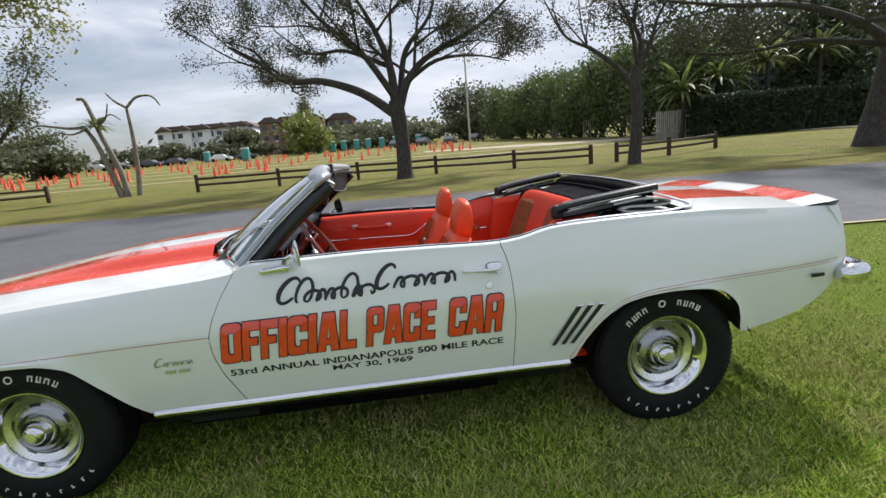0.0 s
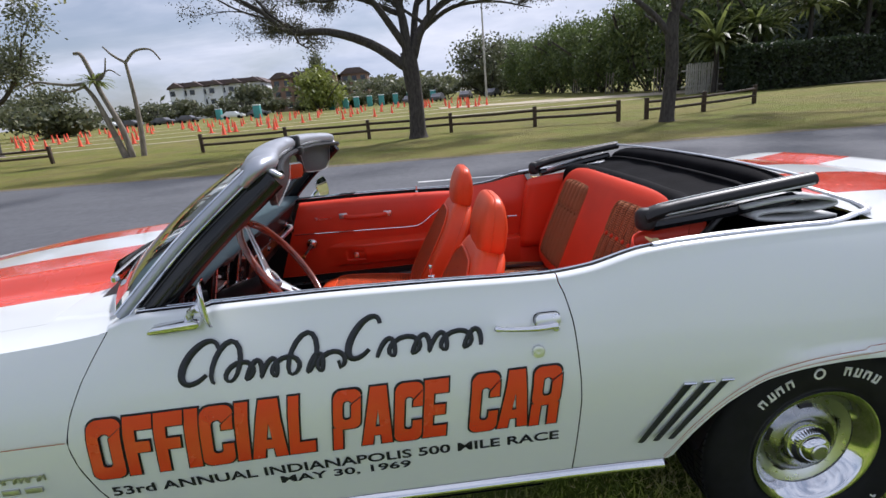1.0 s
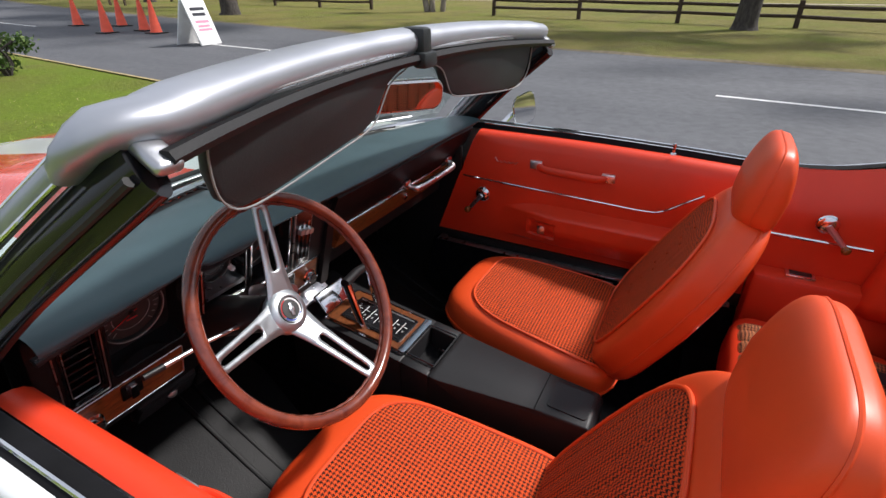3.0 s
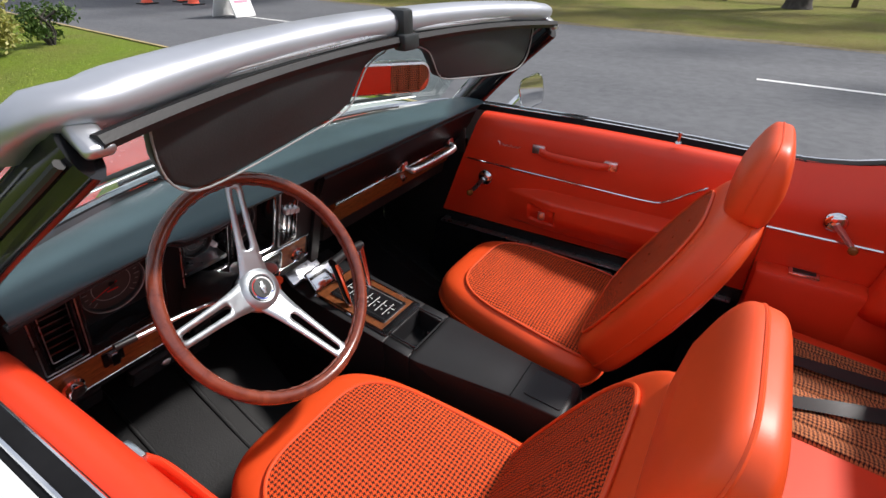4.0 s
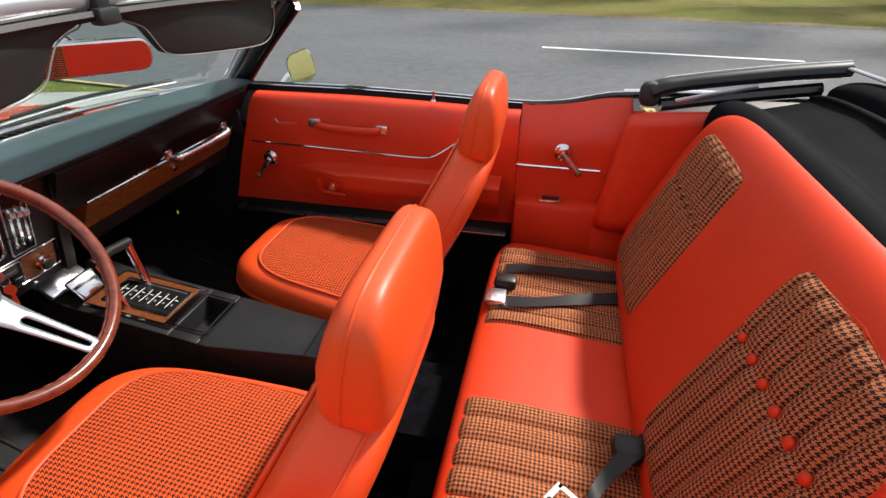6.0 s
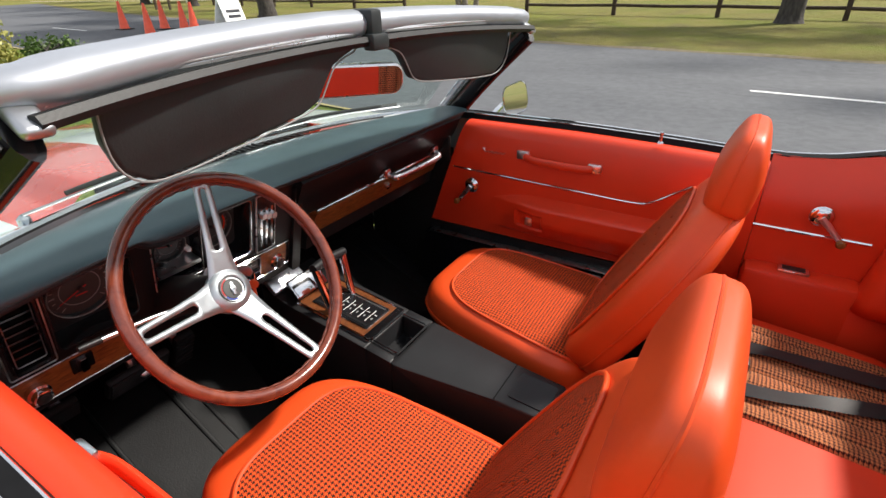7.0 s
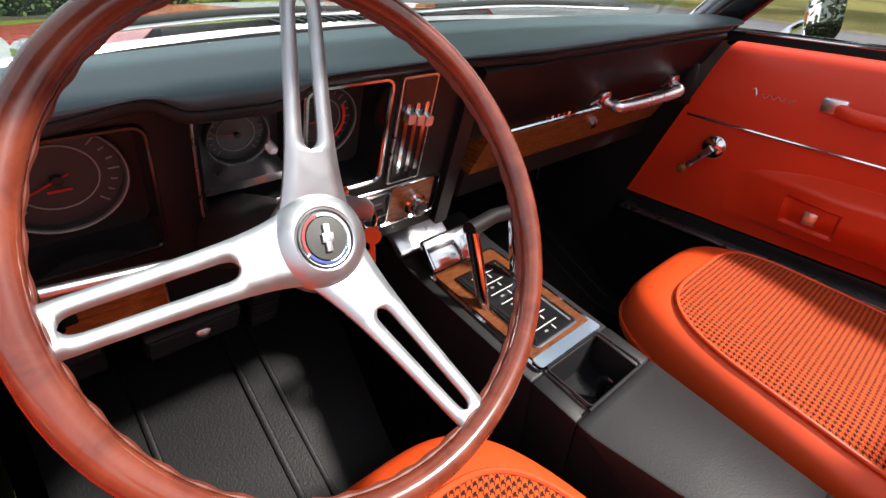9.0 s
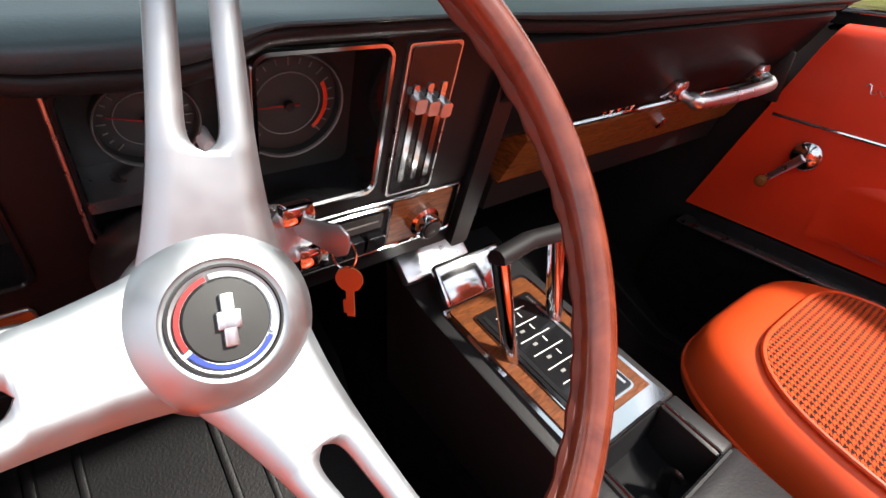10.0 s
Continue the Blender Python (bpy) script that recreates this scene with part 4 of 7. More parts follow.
house("apartment_building", -57, 175, 30, 14, 3, STUCCO, "white three-storey apartment building with tiled hip roofs", cols=10, turrets=5)
house("apartment_building", -26, 165, 15, 12, 3, TAN_WALL, "tan and red stucco building with tiled roof", cols=4)
house("apartment_building", -34.6, 163, 6, 12, 3, RED_WALL, "red stucco stair tower of a tan building", cols=2)
house("apartment_building", -13.5, 168, 8, 12, 3, RED_WALL, "red stucco wing with tiled roof behind trees", cols=3)
house("grey_house", 37, 42, 18, 9, 2, GREY_WALL, "blue-grey two-storey house behind the hedge", cols=4, sh=3.4)
house("white_house", 31.5, 43, 5, 6, 2, STUCCO, "white house gable showing through the trees", cols=2)
tent = empty("event_tent", (-40, 27, gz(0, 27)), "white event tent beyond the road", "tent")
part("canopy", prism([(-2.5, 2.2), (2.5, 2.2), (2.4, 2.6), (0, 4.2), (-2.4, 2.6)], -2.5, 2.5), SIGN_WHITE, tent, m=Matrix.Translation((-40, 27, gz(0, 27))))
for sx in (-2.3, 2.3):
    for sy in (-2.3, 2.3):
        part("tent_leg", box(-40 + sx, 27 + sy, gz(0, 27) + 1.15, .08, .08, 2.3), STEEL, tent)
gs = empty("park_sign", (-31, 18.5, gz(0, 18.5)), "dark green park notice board on posts", "sign")
part("board", box(-31, 18.5, gz(0, 18.5) + 1.5, 1.6, .08, 1.2, .02), GREEN_SIGN, gs)
for sx in (-.7, .7):
    part("post", box(-31 + sx, 18.58, gz(0, 18.5) + 1.0, .1, .1, 2.1), RAIL, gs)


def parked_car(x, y, turn, paint):
    t = empty("parked_car", (x, y, gz(x, y)), "dark parked car far across the field", "car", "parked cars")
    m = Matrix.Translation((x, y, gz(x, y))) @ Matrix.Rotation(turn, 4, "Z")
    part("car_body", prism([(-2.2, .35), (2.2, .35), (2.25, .75), (1.9, .9), (1.2, .95), (.6, 1.42), (-1.0, 1.45), (-1.7, .98), (-2.2, .9)], -.85, .85, bevel=.06), paint, t, m=m)
    for sx in (-1.35, 1.35):
        for sy in (-.85, .85):
            part("wheel", lathe([(0.0, -.1), (.32, -.1), (.32, .1), (0, .1)], 16), TYRE, t, m=m @ Matrix.Translation((sx, sy, .32)) @ Matrix.Rotation(radians(90), 4, "X"))
    return t


for k in range(7):
    parked_car(-66 + 6.2 * k + rr.uniform(-1.6, 1.6), 106 + rr.uniform(-2, 2), rr.uniform(-.2, .2), rr.choice((CAR_PAINT_GREY, WHITE, CAR_PAINT_GREY)))
for k in range(4):
    parked_car(2 + 5 * k, 92 + rr.uniform(-2, 2), rr.uniform(-.2, .2) + 1.2, CAR_PAINT_GREY)
pole = empty("utility_pole", (13.5, 78, gz(0, 78)), "grey wooden utility pole behind the trees", "pole")
part("mast", tube([(13.5, 78, gz(0, 78) - .2), (13.5, 78, gz(0, 78) + 15.5)], [.18, .11], 8), FENCE_WOOD, pole)
part("crossarm", box(13.5, 78, gz(0, 78) + 14.2, 2.4, .12, .12), FENCE_WOOD, pole)

# ---- the convertible: x runs to the tail, y to the passenger's side ----
car = empty("convertible_car", (0, 0, 0), "white classic convertible with orange stripes parked on grass", "car")
X_F, X_R = -1.385, 1.388

crease_y = pchip([-2.35, -2.1, -1.7, -1.38, -.6, 0, .65, 1.05, 1.39, 1.8, 2.1, 2.3], [.74, .83, .895, .912, .914, .908, .908, .918, .922, .905, .87, .82])
top_y = pchip([-2.35, -2.1, -1.4, -.5, 0, .66, 1.0, 1.5, 1.9, 2.3], [.66, .76, .825, .825, .822, .820, .812, .80, .785, .758])
top_z = pchip([-2.35, -2.1, -1.4, -.96, -.5, -.43, 0, .3, .62, .72, .88, 1.0, 1.2, 1.5, 1.74, 2.02, 2.2, 2.3], [.74, .79, .862, .892, .928, .948, .950, .944, .934, .942, .976, .984, .987, .985, .980, .964, .952, .945])
crease_z = pchip([-2.35, -1.4, -.6, .65, 1.5, 2.3], [.66, .679, .693, .696, .700, .712])
ROCK = 0.385


def side_y(x, z):
    """Half width of the body at a height: a sharp crease with the upper half leaning in and the lower tucked under."""
    yc, zc = crease_y(x), crease_z(x)
    if z >= zc:
        s = min(1.25, (z - zc) / max(.02, top_z(x) - zc))
        return yc - (yc - top_y(x)) * (0.42 * s + 0.58 * s ** 2.4)
    q = (zc - z) / (zc - .36)
    flare = 0.0
    for xw in (X_F, X_R):
        d = math.hypot(x - xw, (z - .335) * 1.08)
        flare = max(flare, 0.016 * math.exp(-((d - .37) / .05) ** 2))
    return yc - 0.052 * (0.35 * q + 0.65 * q * q) + flare


low_f = pchip([-2.35, -2.2, -1.86, -1.84, -1.80, -1.72, -1.6, -1.42, -1.28, -1.17, -1.05, -.944, -.885, -.86, -.4],
              [.50, .42, .36, .40, .49, .585, .638, .660, .658, .632, .525, .408, .372, .372, ROCK])
low_r = pchip([.5, .90, .935, .955, .99, 1.07, 1.175, 1.29, 1.385, 1.50, 1.60, 1.665, 1.695, 1.712, 1.718, 1.74, 1.99, 2.12, 2.21, 2.30],
              [ROCK, ROCK, .388, .425, .486, .580, .645, .668, .673, .668, .647, .602, .562, .50, .43, .428, .467, .515, .575, .66])


def gap_front(z):
    return float(np.interp(z, [.36, .402, .532, .62, .692, .76, .84, .913, .96], [-.495, -.514, -.573, -.597, -.602, -.585, -.548, -.503, -.470]))


def gap_rear(z):
    return float(np.interp(z, [.36, .63, .833, .90, .934, .96], [.655, .672, .664, .652, .640, .632]))


def blend(u, a, b):
    t = min(1, max(0, (u - a) / (b - a)))
    return t * t * (3 - 2 * t)


ROLL_Y, ROLL_Z = .024, .013


def panel(s, xa, xb, low, nx, nz, edges, roll=False):
    """A side panel between two upright edges, from its lower edge to the belt, where it may roll over inwards."""
    def f(u, v):
        if roll and v > .72:
            a = (v - .72) / .28 * math.pi / 2
            x = edges(u, xa + (xb - xa) * u, top_z(xa + (xb - xa) * u))
            k = blend(x, 1.62, 1.9)
            return (x, s * (side_y(x, top_z(x)) - ROLL_Y * (1 - math.cos(a)) * (1 - k)), top_z(x) + ROLL_Z * math.sin(a) * (1 - k) - .0)
        v = v / .72 if roll else v
        x = xa + (xb - xa) * u
        z0, z1 = low(x), top_z(x)
        z = z0 + (z1 - z0) * v
        x = edges(u, x, z)
        z0, z1 = low(x), top_z(x)
        z = z0 + (z1 - z0) * v
        return (x, s * side_y(x, z), z)
    return grid(f, nx, nz)


def face_out(geo, s):
    return geo if s < 0 else (geo[0], [tuple(reversed(q)) for q in geo[1]])


def lip(s, low, xa, xb, n, deep=0.055):
    """The turned-in flange along a lower edge."""
    def f(u, v):
        x = xa + (xb - xa) * u
        z = low(x)
        return (x, s * (side_y(x, z) - deep * v), z + 0.006 * v)
    return grid(f, n, 2)


for s, side in ((-1, "left"), (1, "right")):
    fen = panel(s, -2.35, -.5, low_f, 110, 18, lambda u, x, z: x + blend(u, .80, 1.0) * (gap_front(z) - .0016 + .5))
    part("front_fender", fen, WHITE, car)
    part("arch_lip", lip(s, low_f, -2.3, -.55, 90), BLACK, car)
    dor = panel(s, -.5, .65, lambda x: ROCK, 36, 26, lambda u, x, z: gap_front(z) + .0016 + u * (gap_rear(z) - gap_front(z) - .0032), True)
    rim_f = grid(lambda u, v: (gap_front(.385 + u * .56) + .0016, s * (side_y(gap_front(.385 + u * .56), .385 + u * .56) - .05 * v), .385 + u * .56), 16, 2)
    rim_r = grid(lambda u, v: (gap_rear(.385 + u * .55) - .0016, s * (side_y(gap_rear(.385 + u * .55), .385 + u * .55) - .05 * v), .385 + u * .55), 16, 2)
    door = part("door", join(dor, rim_f, rim_r), WHITE, car, "white car door with painted race lettering" if s < 0 else "")
    qua = panel(s, .65, 2.30, low_r, 130, 26, lambda u, x, z: x + (1 - blend(u, 0, .14)) * (gap_rear(z) + .0016 - .65), True)
    part("quarter_panel", qua, WHITE, car)
    part("arch_lip", lip(s, low_r, .66, 2.28, 110), BLACK, car)
    # dark jamb behind the shut lines
    part("door_jamb", (grid(lambda u, v: (gap_front(.385 + u * .53) - .012 + .024 * v, s * (side_y(-.5, .385 + u * .53) - .012), .385 + u * .53), 16, 2)), BLACK, car)
    part("door_jamb", (grid(lambda u, v: (gap_rear(.385 + u * .53) - .012 + .024 * v, s * (side_y(.65, .385 + u * .53) - .012), .385 + u * .53), 16, 2)), BLACK, car)
    # bright sill strip
    part("sill_moulding", grid(lambda u, v: ((-.885 + 1.80 * u), s * (side_y(-.885 + 1.8 * u, .385) + .004 + .012 * math.sin(math.pi * v)), .388 - .034 * v), 30, 6), CHROME, car, "bright sill moulding")
    part("sill", grid(lambda u, v: ((-.90 + 1.84 * u), s * (.86 - .12 * v), .357 - .10 * v * v), 20, 5), BLACK, car)
    # wheel housings
    for xw, nm in ((X_F, "f"), (X_R, "r")):
        part("wheel_housing", grid(lambda u, v: (xw - .40 * math.cos(math.pi * (u * 1.1 - .05)), s * (.89 - .36 * v), max(.42, .30 + .40 * math.sin(math.pi * (u * 1.1 - .05)))), 24, 4), BLACK, car)
        part("wheel_housing", prism([(xw - .42 * math.cos(a * math.pi / 12), .42 + .27 * math.sin(a * math.pi / 12)) for a in range(13)], s * .52, s * .525), BLACK, car)
    # thin double stripe along the crease, sweeping over the wheel arch to the sill
    pts = [(2.24, .712), (1.84, .708), (1.49, .702), (1.30, .692), (1.175, .664), (1.10, .625), (1.04, .575), (.98, .505), (.94, .44), (.915, .40)]
    ln = smooth_line([(x, 0, z) for x, z in pts], 8)
    part("pinstripe", grid(lambda u, v: (ln[int(u * (len(ln) - 1))].x, s * (side_y(ln[int(u * (len(ln) - 1))].x, ln[int(u * (len(ln) - 1))].z) + .0035), ln[int(u * (len(ln) - 1))].z + .0022 * v), len(ln), 2), PINSTRIPE, car)
    part("pinstripe", grid(lambda u, v: (ln[int(u * (len(ln) - 1))].x, s * (side_y(ln[int(u * (len(ln) - 1))].x, ln[int(u * (len(ln) - 1))].z - .012) + .0035), ln[int(u * (len(ln) - 1))].z - .012 + .0018 * v), len(ln), 2), PINSTRIPE, car)
    part("pinstripe", grid(lambda u, v: (-2.0 + 1.40 * u, s * (side_y(-2.0 + 1.4 * u, crease_z(-2 + 1.4 * u) + .001) + .0065), crease_z(-2 + 1.4 * u) + .001 + .0025 * v), 40, 2), PINSTRIPE, car)
    # quarter vents: three slanted black louvres
    for k in range(3):
        x0, x1 = .826 + .042 * k, .938 + .050 * k
        q = [(x0, .475 - .002 * k), (x0 + .020, .474 - .002 * k), (x1 + .026, .646), (x1, .648)]
        part("vent_louvre", grid(lambda u, v: ((q[0][0] * (1 - u) + q[3][0] * u) + v * (.020 + .006 * u), s * (side_y(1.0, .475 + u * .172) + .003 + .004 * math.sin(math.pi * v)), .475 + u * .172), 10, 5), INK, car, "black louvre")
        part("vent_edge", tube([(q[3][0], s * (side_y(q[3][0], .648) + .004), .650), (q[2][0] + .006, s * (side_y(q[2][0], .648) + .004), .648)], .004, 6), CHROME, car)

# hood with a raised centre and wide stripes


def hood_z(x, y):
    a = abs(y)
    edge = top_z(x)
    z = edge + .036 * (1 - (a / .83) ** 2) + .004
    k = blend(x, -2.05, -1.1)
    lift = 1 - blend(a, .325, .405)
    return z + .046 * k * lift


hood_y = sorted(set([-.83, -.78, -.7007, -.6993, -.6, -.492, -.488, -.42, -.405, -.39, -.365, -.34, -.325, -.30, -.22, -.132, -.128, -.06, 0] +
                    [.83, .78, .7007, .6993, .6, .492, .488, .42, .405, .39, .365, .34, .325, .30, .22, .132, .128, .06]))
hood_x = [-2.36 + i * (2.36 - .715) / 44 for i in range(45)]
V, F, I = [], [], []
for x in hood_x:
    for y in hood_y:
        w = top_y(x) / .83
        yy = y * (1 + (w - 1) * blend(abs(y), .45, .69))
        V.append((x, yy, hood_z(x, yy) if abs(y) < .829 else top_z(x)))
n = len(hood_y)
for i in range(len(hood_x) - 1):
    for j in range(n - 1):
        F.append((i * n + j, (i + 1) * n + j, (i + 1) * n + j + 1, i * n + j + 1))
        mid = abs((hood_y[j] + hood_y[j + 1]) / 2)
        I.append(2 if .6993 < mid < .7007 else 1 if .132 < mid < .488 else 0)
part("hood", (V, F), WHITE, car, "white hood with two wide orange stripes", mats=[WHITE, ORANGE, BLACK], idx=I)
# fender tops carry on beside the windscreen
for s in (-1, 1):
    part("fender_top", face_out(grid(lambda u, v: (-.716 + .30 * u, s * (top_y(-.716 + .3 * u) * (1 - v) + (.66 + .09 * u) * v), top_z(-.716 + .3 * u) + .020 * math.sin(v * 1.57)), 10, 8), s), WHITE, car)
part("nose", join(grid(lambda u, v: (-2.36 - .05 * math.sin(math.pi * v) - .06 * (1 - (2 * u - 1) ** 2), (-1 + 2 * u) * .70, .45 + v * (.27 + .03)), 24, 8)), BLACK, car)
part("front_bumper", tube(smooth_line([(-2.20, -.84, .50), (-2.42, -.70, .50), (-2.50, -.3, .50), (-2.50, .3, .50), (-2.42, .70, .50), (-2.20, .84, .50)], 6), .055, 10, flat=1.1), CHROME, car)
# cowl intake lip, cowl and wipers
part("cowl_intake", grid(lambda u, v: (-.712 + .004 * v, -.335 + .67 * u, hood_z(-.72, -.335 + .67 * u) - .006 - .052 * v), 20, 3), BLACK, car, "black cowl intake slot")


def cowl_front(y):
    return -.66 + .20 * (abs(y) / .78) ** 2.4


def cowl_z(y, v):
    """The cowl carries the hood's flank on to the foot of the glass."""
    flank = top_z(-.72) + .036 * (1 - (y / .83) ** 2) + .003
    return flank * (1 - v) + (.964 - .016 * (y / .72) ** 2) * v


part("cowl", grid(lambda u, v: ((-.73) * (1 - v) + (cowl_front(-.72 + 1.44 * u) + .01) * v, -.72 + 1.44 * u, cowl_z(-.72 + 1.44 * u, v)), 40, 5), ORANGE, car, "orange cowl panel",
     mats=[WHITE, ORANGE, BLACK], idx=[2 if i % 4 > 1 and abs(i // 4 - 19) < 16 else 1 if .13 < abs(-.72 + 1.44 * (i // 4 + .5) / 39) < .49 else 0 for i in range(39 * 4)])
for k in range(24):
    yk = -.276 + .024 * k
    part("cowl_slot", box(-.690, yk, cowl_z(yk, .55) + .0005, .040, .009, .004), BLACK, car)
for y0, y1 in ((-.50, .05), (.08, .62)):
    wp = smooth_line([(cowl_front(y0) - .045, y0, .985), (cowl_front((y0 + y1) / 2) - .02, (y0 + y1) / 2, .995), (cowl_front(y1) + .0, y1, .992)], 6)
    wiper = part("wiper_arm", tube(wp, .0060, 8, flat=.45), WIPER, car)
    part("wiper_blade", tube([p + Vector((-.012, 0, .006)) for p in wp[2:]], .0035, 6, flat=1.6), RUBBER, wiper)
    part("wiper_pivot", lathe([(0.013, 0), (.012, .014), (0.006, .020), (0, .020)], 12, Matrix.Translation((cowl_front(y0) - .045, y0, .965))), CHROME, wiper)

# tail, deck, spoiler, bumper
deck_y = [-.80, -.70, -.56, -.488, -.484, -.3, -.136, -.132, 0, .132, .136, .3, .484, .488, .56, .70, .80]
deck_x = [1.56 + i * .06 for i in range(13)]
V, F, I = [], [], []
for x in deck_x:
    for y in deck_y:
        yy = y * top_y(x) / .80 if abs(y) > .5 else y
        V.append((x, yy, top_z(x) + (.040 * (1 - (y / .80) ** 2) * (1 if x < 2.0 else 1 - .3 * (x - 2) / .3))))
n = len(deck_y)
for i in range(len(deck_x) - 1):
    for j in range(n - 1):
        F.append((i * n + j, (i + 1) * n + j, (i + 1) * n + j + 1, i * n + j + 1))
        I.append(1 if .136 < abs((deck_y[j] + deck_y[j + 1]) / 2) < .484 else 0)
trunk = part("trunk_lid", (V, F), WHITE, car, "white trunk lid with two orange stripes", mats=[WHITE, ORANGE], idx=I)
sp_y = [-.765, -.75, -.7, -.62, -.615, -.612, -.4, -.222, -.218, 0, .18, .184, .4, .585, .589, .65, .7, .75, .765]
V, F, I = [], [], []
prof = [(2.12, .0), (2.20, .018), (2.30, .040), (2.335, .048), (2.345, .044), (2.345, .030), (2.315, -.03), (2.30, -.06)]
for y in sp_y:
    k = 1 - abs(y / .765) ** 6
    for (px, pz) in prof:
        zb2 = top_z(min(px, 2.3)) + .022 * (1 - (y / .8) ** 2)
        V.append((px - .05 * (abs(y) / .765) ** 4 * (1 if px > 2.15 else .5), y, zb2 * .5 + .5 * (.925 + .02 * (1 - (y / .8) ** 2)) + pz * (.45 + .25 * k) + .014))
n = len(prof)
for i in range(len(sp_y) - 1):
    for j in range(n - 1):
        F.append((i * n + j, i * n + j + 1, (i + 1) * n + j + 1, (i + 1) * n + j))
        mid = (sp_y[i] + sp_y[i + 1]) / 2
        I.append(1 if (-.612 < mid < -.222 or .184 < mid < .585) else 0)
part("spoiler", (V, F), WHITE, trunk, "white rear spoiler with orange bands", mats=[WHITE, ORANGE], idx=I)
part("tail_panel", grid(lambda u, v: (2.26 + .05 * math.sin(math.pi * v) + .05 * (1 - (2 * u - 1) ** 4) - .03 * v, (-1 + 2 * u) * (.84 - .06 * v), .635 + .315 * v), 28, 10), WHITE, car)
for s in (-1, 1):
    part("tail_corner", grid(lambda u, v: (2.27 + .045 * math.sin(u * 1.57), s * (side_y(2.29, .66 + .28 * v) - .055 * (1 - math.cos(u * 1.57))), .655 + .293 * v), 8, 10), WHITE, car)
    part("tail_lamp", box(2.335, s * .58, .70, .02, .40, .11, .01), RED, car)
    part("exhaust_tip", tube([(2.02, s * .62, .40), (2.16, s * .64, .405)], .032, 12), CHROME, car)
part("rear_bumper", tube(smooth_line([(2.225, -.862, .640), (2.285, -.866, .638), (2.37, -.80, .635), (2.41, -.4, .635), (2.41, .4, .635), (2.37, .80, .635), (2.285, .866, .638), (2.225, .862, .640)], 6), [.026, .032, .037, .041, .044, .047] + [.050] * 31 + [.047, .044, .041, .037, .032, .026], 12, flat=1.0), CHROME, car, "chrome rear bumper wrapping the corners")
part("side_marker", box(2.10, -.886, .655, .062, .010, .018, .004), BLACK, car, "dark side marker lamp")
part("underbody", box(0, 0, .222, 3.4, 1.24, .032, .01), BLACK, car)

# ---- wheels ----


def wheel(x, s):
    m = frame_z((x, s * .755, .335), (0, s, 0), (1, 0, 0))
    w = part("wheel", lathe([(.10, -.06), (.176, -.08), (.185, .0), (.178, .06), (.12, .045), (.10, .03)], 40), STEEL, car, "five-slot chrome rally wheel with raised-letter tyre", m=m)
    part("tyre", lathe([(.185, -.09), (.22, -.105), (.28, -.108), (.315, -.100), (.329, -.085), (.334, -.05), (.334, .05), (.329, .085), (.315, .100), (.285, .109), (.245, .112), (.215, .106), (.198, .098), (.190, .085)], 72), TYRE, w, "black tyre with raised white lettering", m=m)
    part("trim_ring", lathe([(.150, .058), (.158, .070), (.172, .092), (.184, .103), (.194, .104), (.197, .097), (.192, .085)], 56), CHROME, w, "polished trim ring", m=m)
    # dished centre without holes; five black patches paint the shade of its slots
    dish = [(.153, .060), (.149, .046), (.143, .032), (.136, .028), (.126, .034), (.112, .050), (.098, .062), (.086, .066), (.076, .062), (.066, .054)]
    part("wheel_disc", lathe(dish, 60), RALLY, w, "polished dished wheel centre", m=m)
    for k in range(5):
        a0 = radians(72 * k + 20)
        part("wheel_slot_shade", grid(lambda u, v: ((.112 + .020 * v) * math.cos(a0 + (u - .5) * .36), (.112 + .020 * v) * math.sin(a0 + (u - .5) * .36), .054 - .018 * v), 8, 4), BLACK, w, "dark slot", m=m)
    part("centre_cap", lathe([(.066, .056), (.062, .075), (.052, .084), (.044, .088), (.040, .104), (.030, .112), (.012, .116), (0, .116)], 32), CHROME, w, "chrome centre cap", m=m)
    part("cap_badge", lathe([(.026, .1145), (.022, .1185), (0, .1190)], 24), STEEL, w, m=m)
    ribs = [moved(box(.053, 0, .083, .014, .0022, .010), Matrix.Rotation(2 * math.pi * k / 40, 4, "Z")) for k in range(40)]
    part("cap_fluting", join(*ribs), BLACK, w, m=m)
    # raised marks on the sidewall: two short words as bars with a ring between
    mark = lambda *g: part("tyre_mark", join(*g), LETTER_WHITE, w, m=m)
    for a, k in [(-46, .8), (-39, .5), (-33, .9), (-26, .9), (11, .8), (18, .7), (25, 1.0), (32, .6)]:
        mm = Matrix.Rotation(radians(90 - a if s < 0 else 90 + a), 4, "Z") @ Matrix.Translation((.262, 0, .1105))
        mark(moved(box(0, 0, 0, .026, .006, .004, .001), mm @ Matrix.Translation((0, -.008, 0))),
             moved(box(0, 0, 0, .026, .006, .004, .001), mm @ Matrix.Translation((0, .008 * k, 0))),
             moved(box(.0095 - .02 * (k < .8), 0, 0, .007, .020, .004, .001), mm))
    mark(moved(lathe([(.011, .108), (.011, .1125), (.017, .1125), (.017, .108)], 20), Matrix.Rotation(radians(97), 4, "Z") @ Matrix.Translation((.262, 0, 0))))
    for k in range(9):
        mm = Matrix.Rotation(radians(-90 - 46 + 11.5 * k), 4, "Z") @ Matrix.Translation((.268, 0, .1105))
        mark(moved(box(0, 0, 0, .017, .005, .004, .001), mm), moved(box(.0065 * (-1) ** k, .004, 0, .005, .010, .004, .001), mm))
    tread = []
    for row in (-.066, -.022, .022, .066):
        for k in range(90):
            tread.append(moved(box(.335, 0, row, .006, .017, .030), Matrix.Rotation(2 * math.pi * (k + (row > 0) * .5) / 90, 4, "Z")))
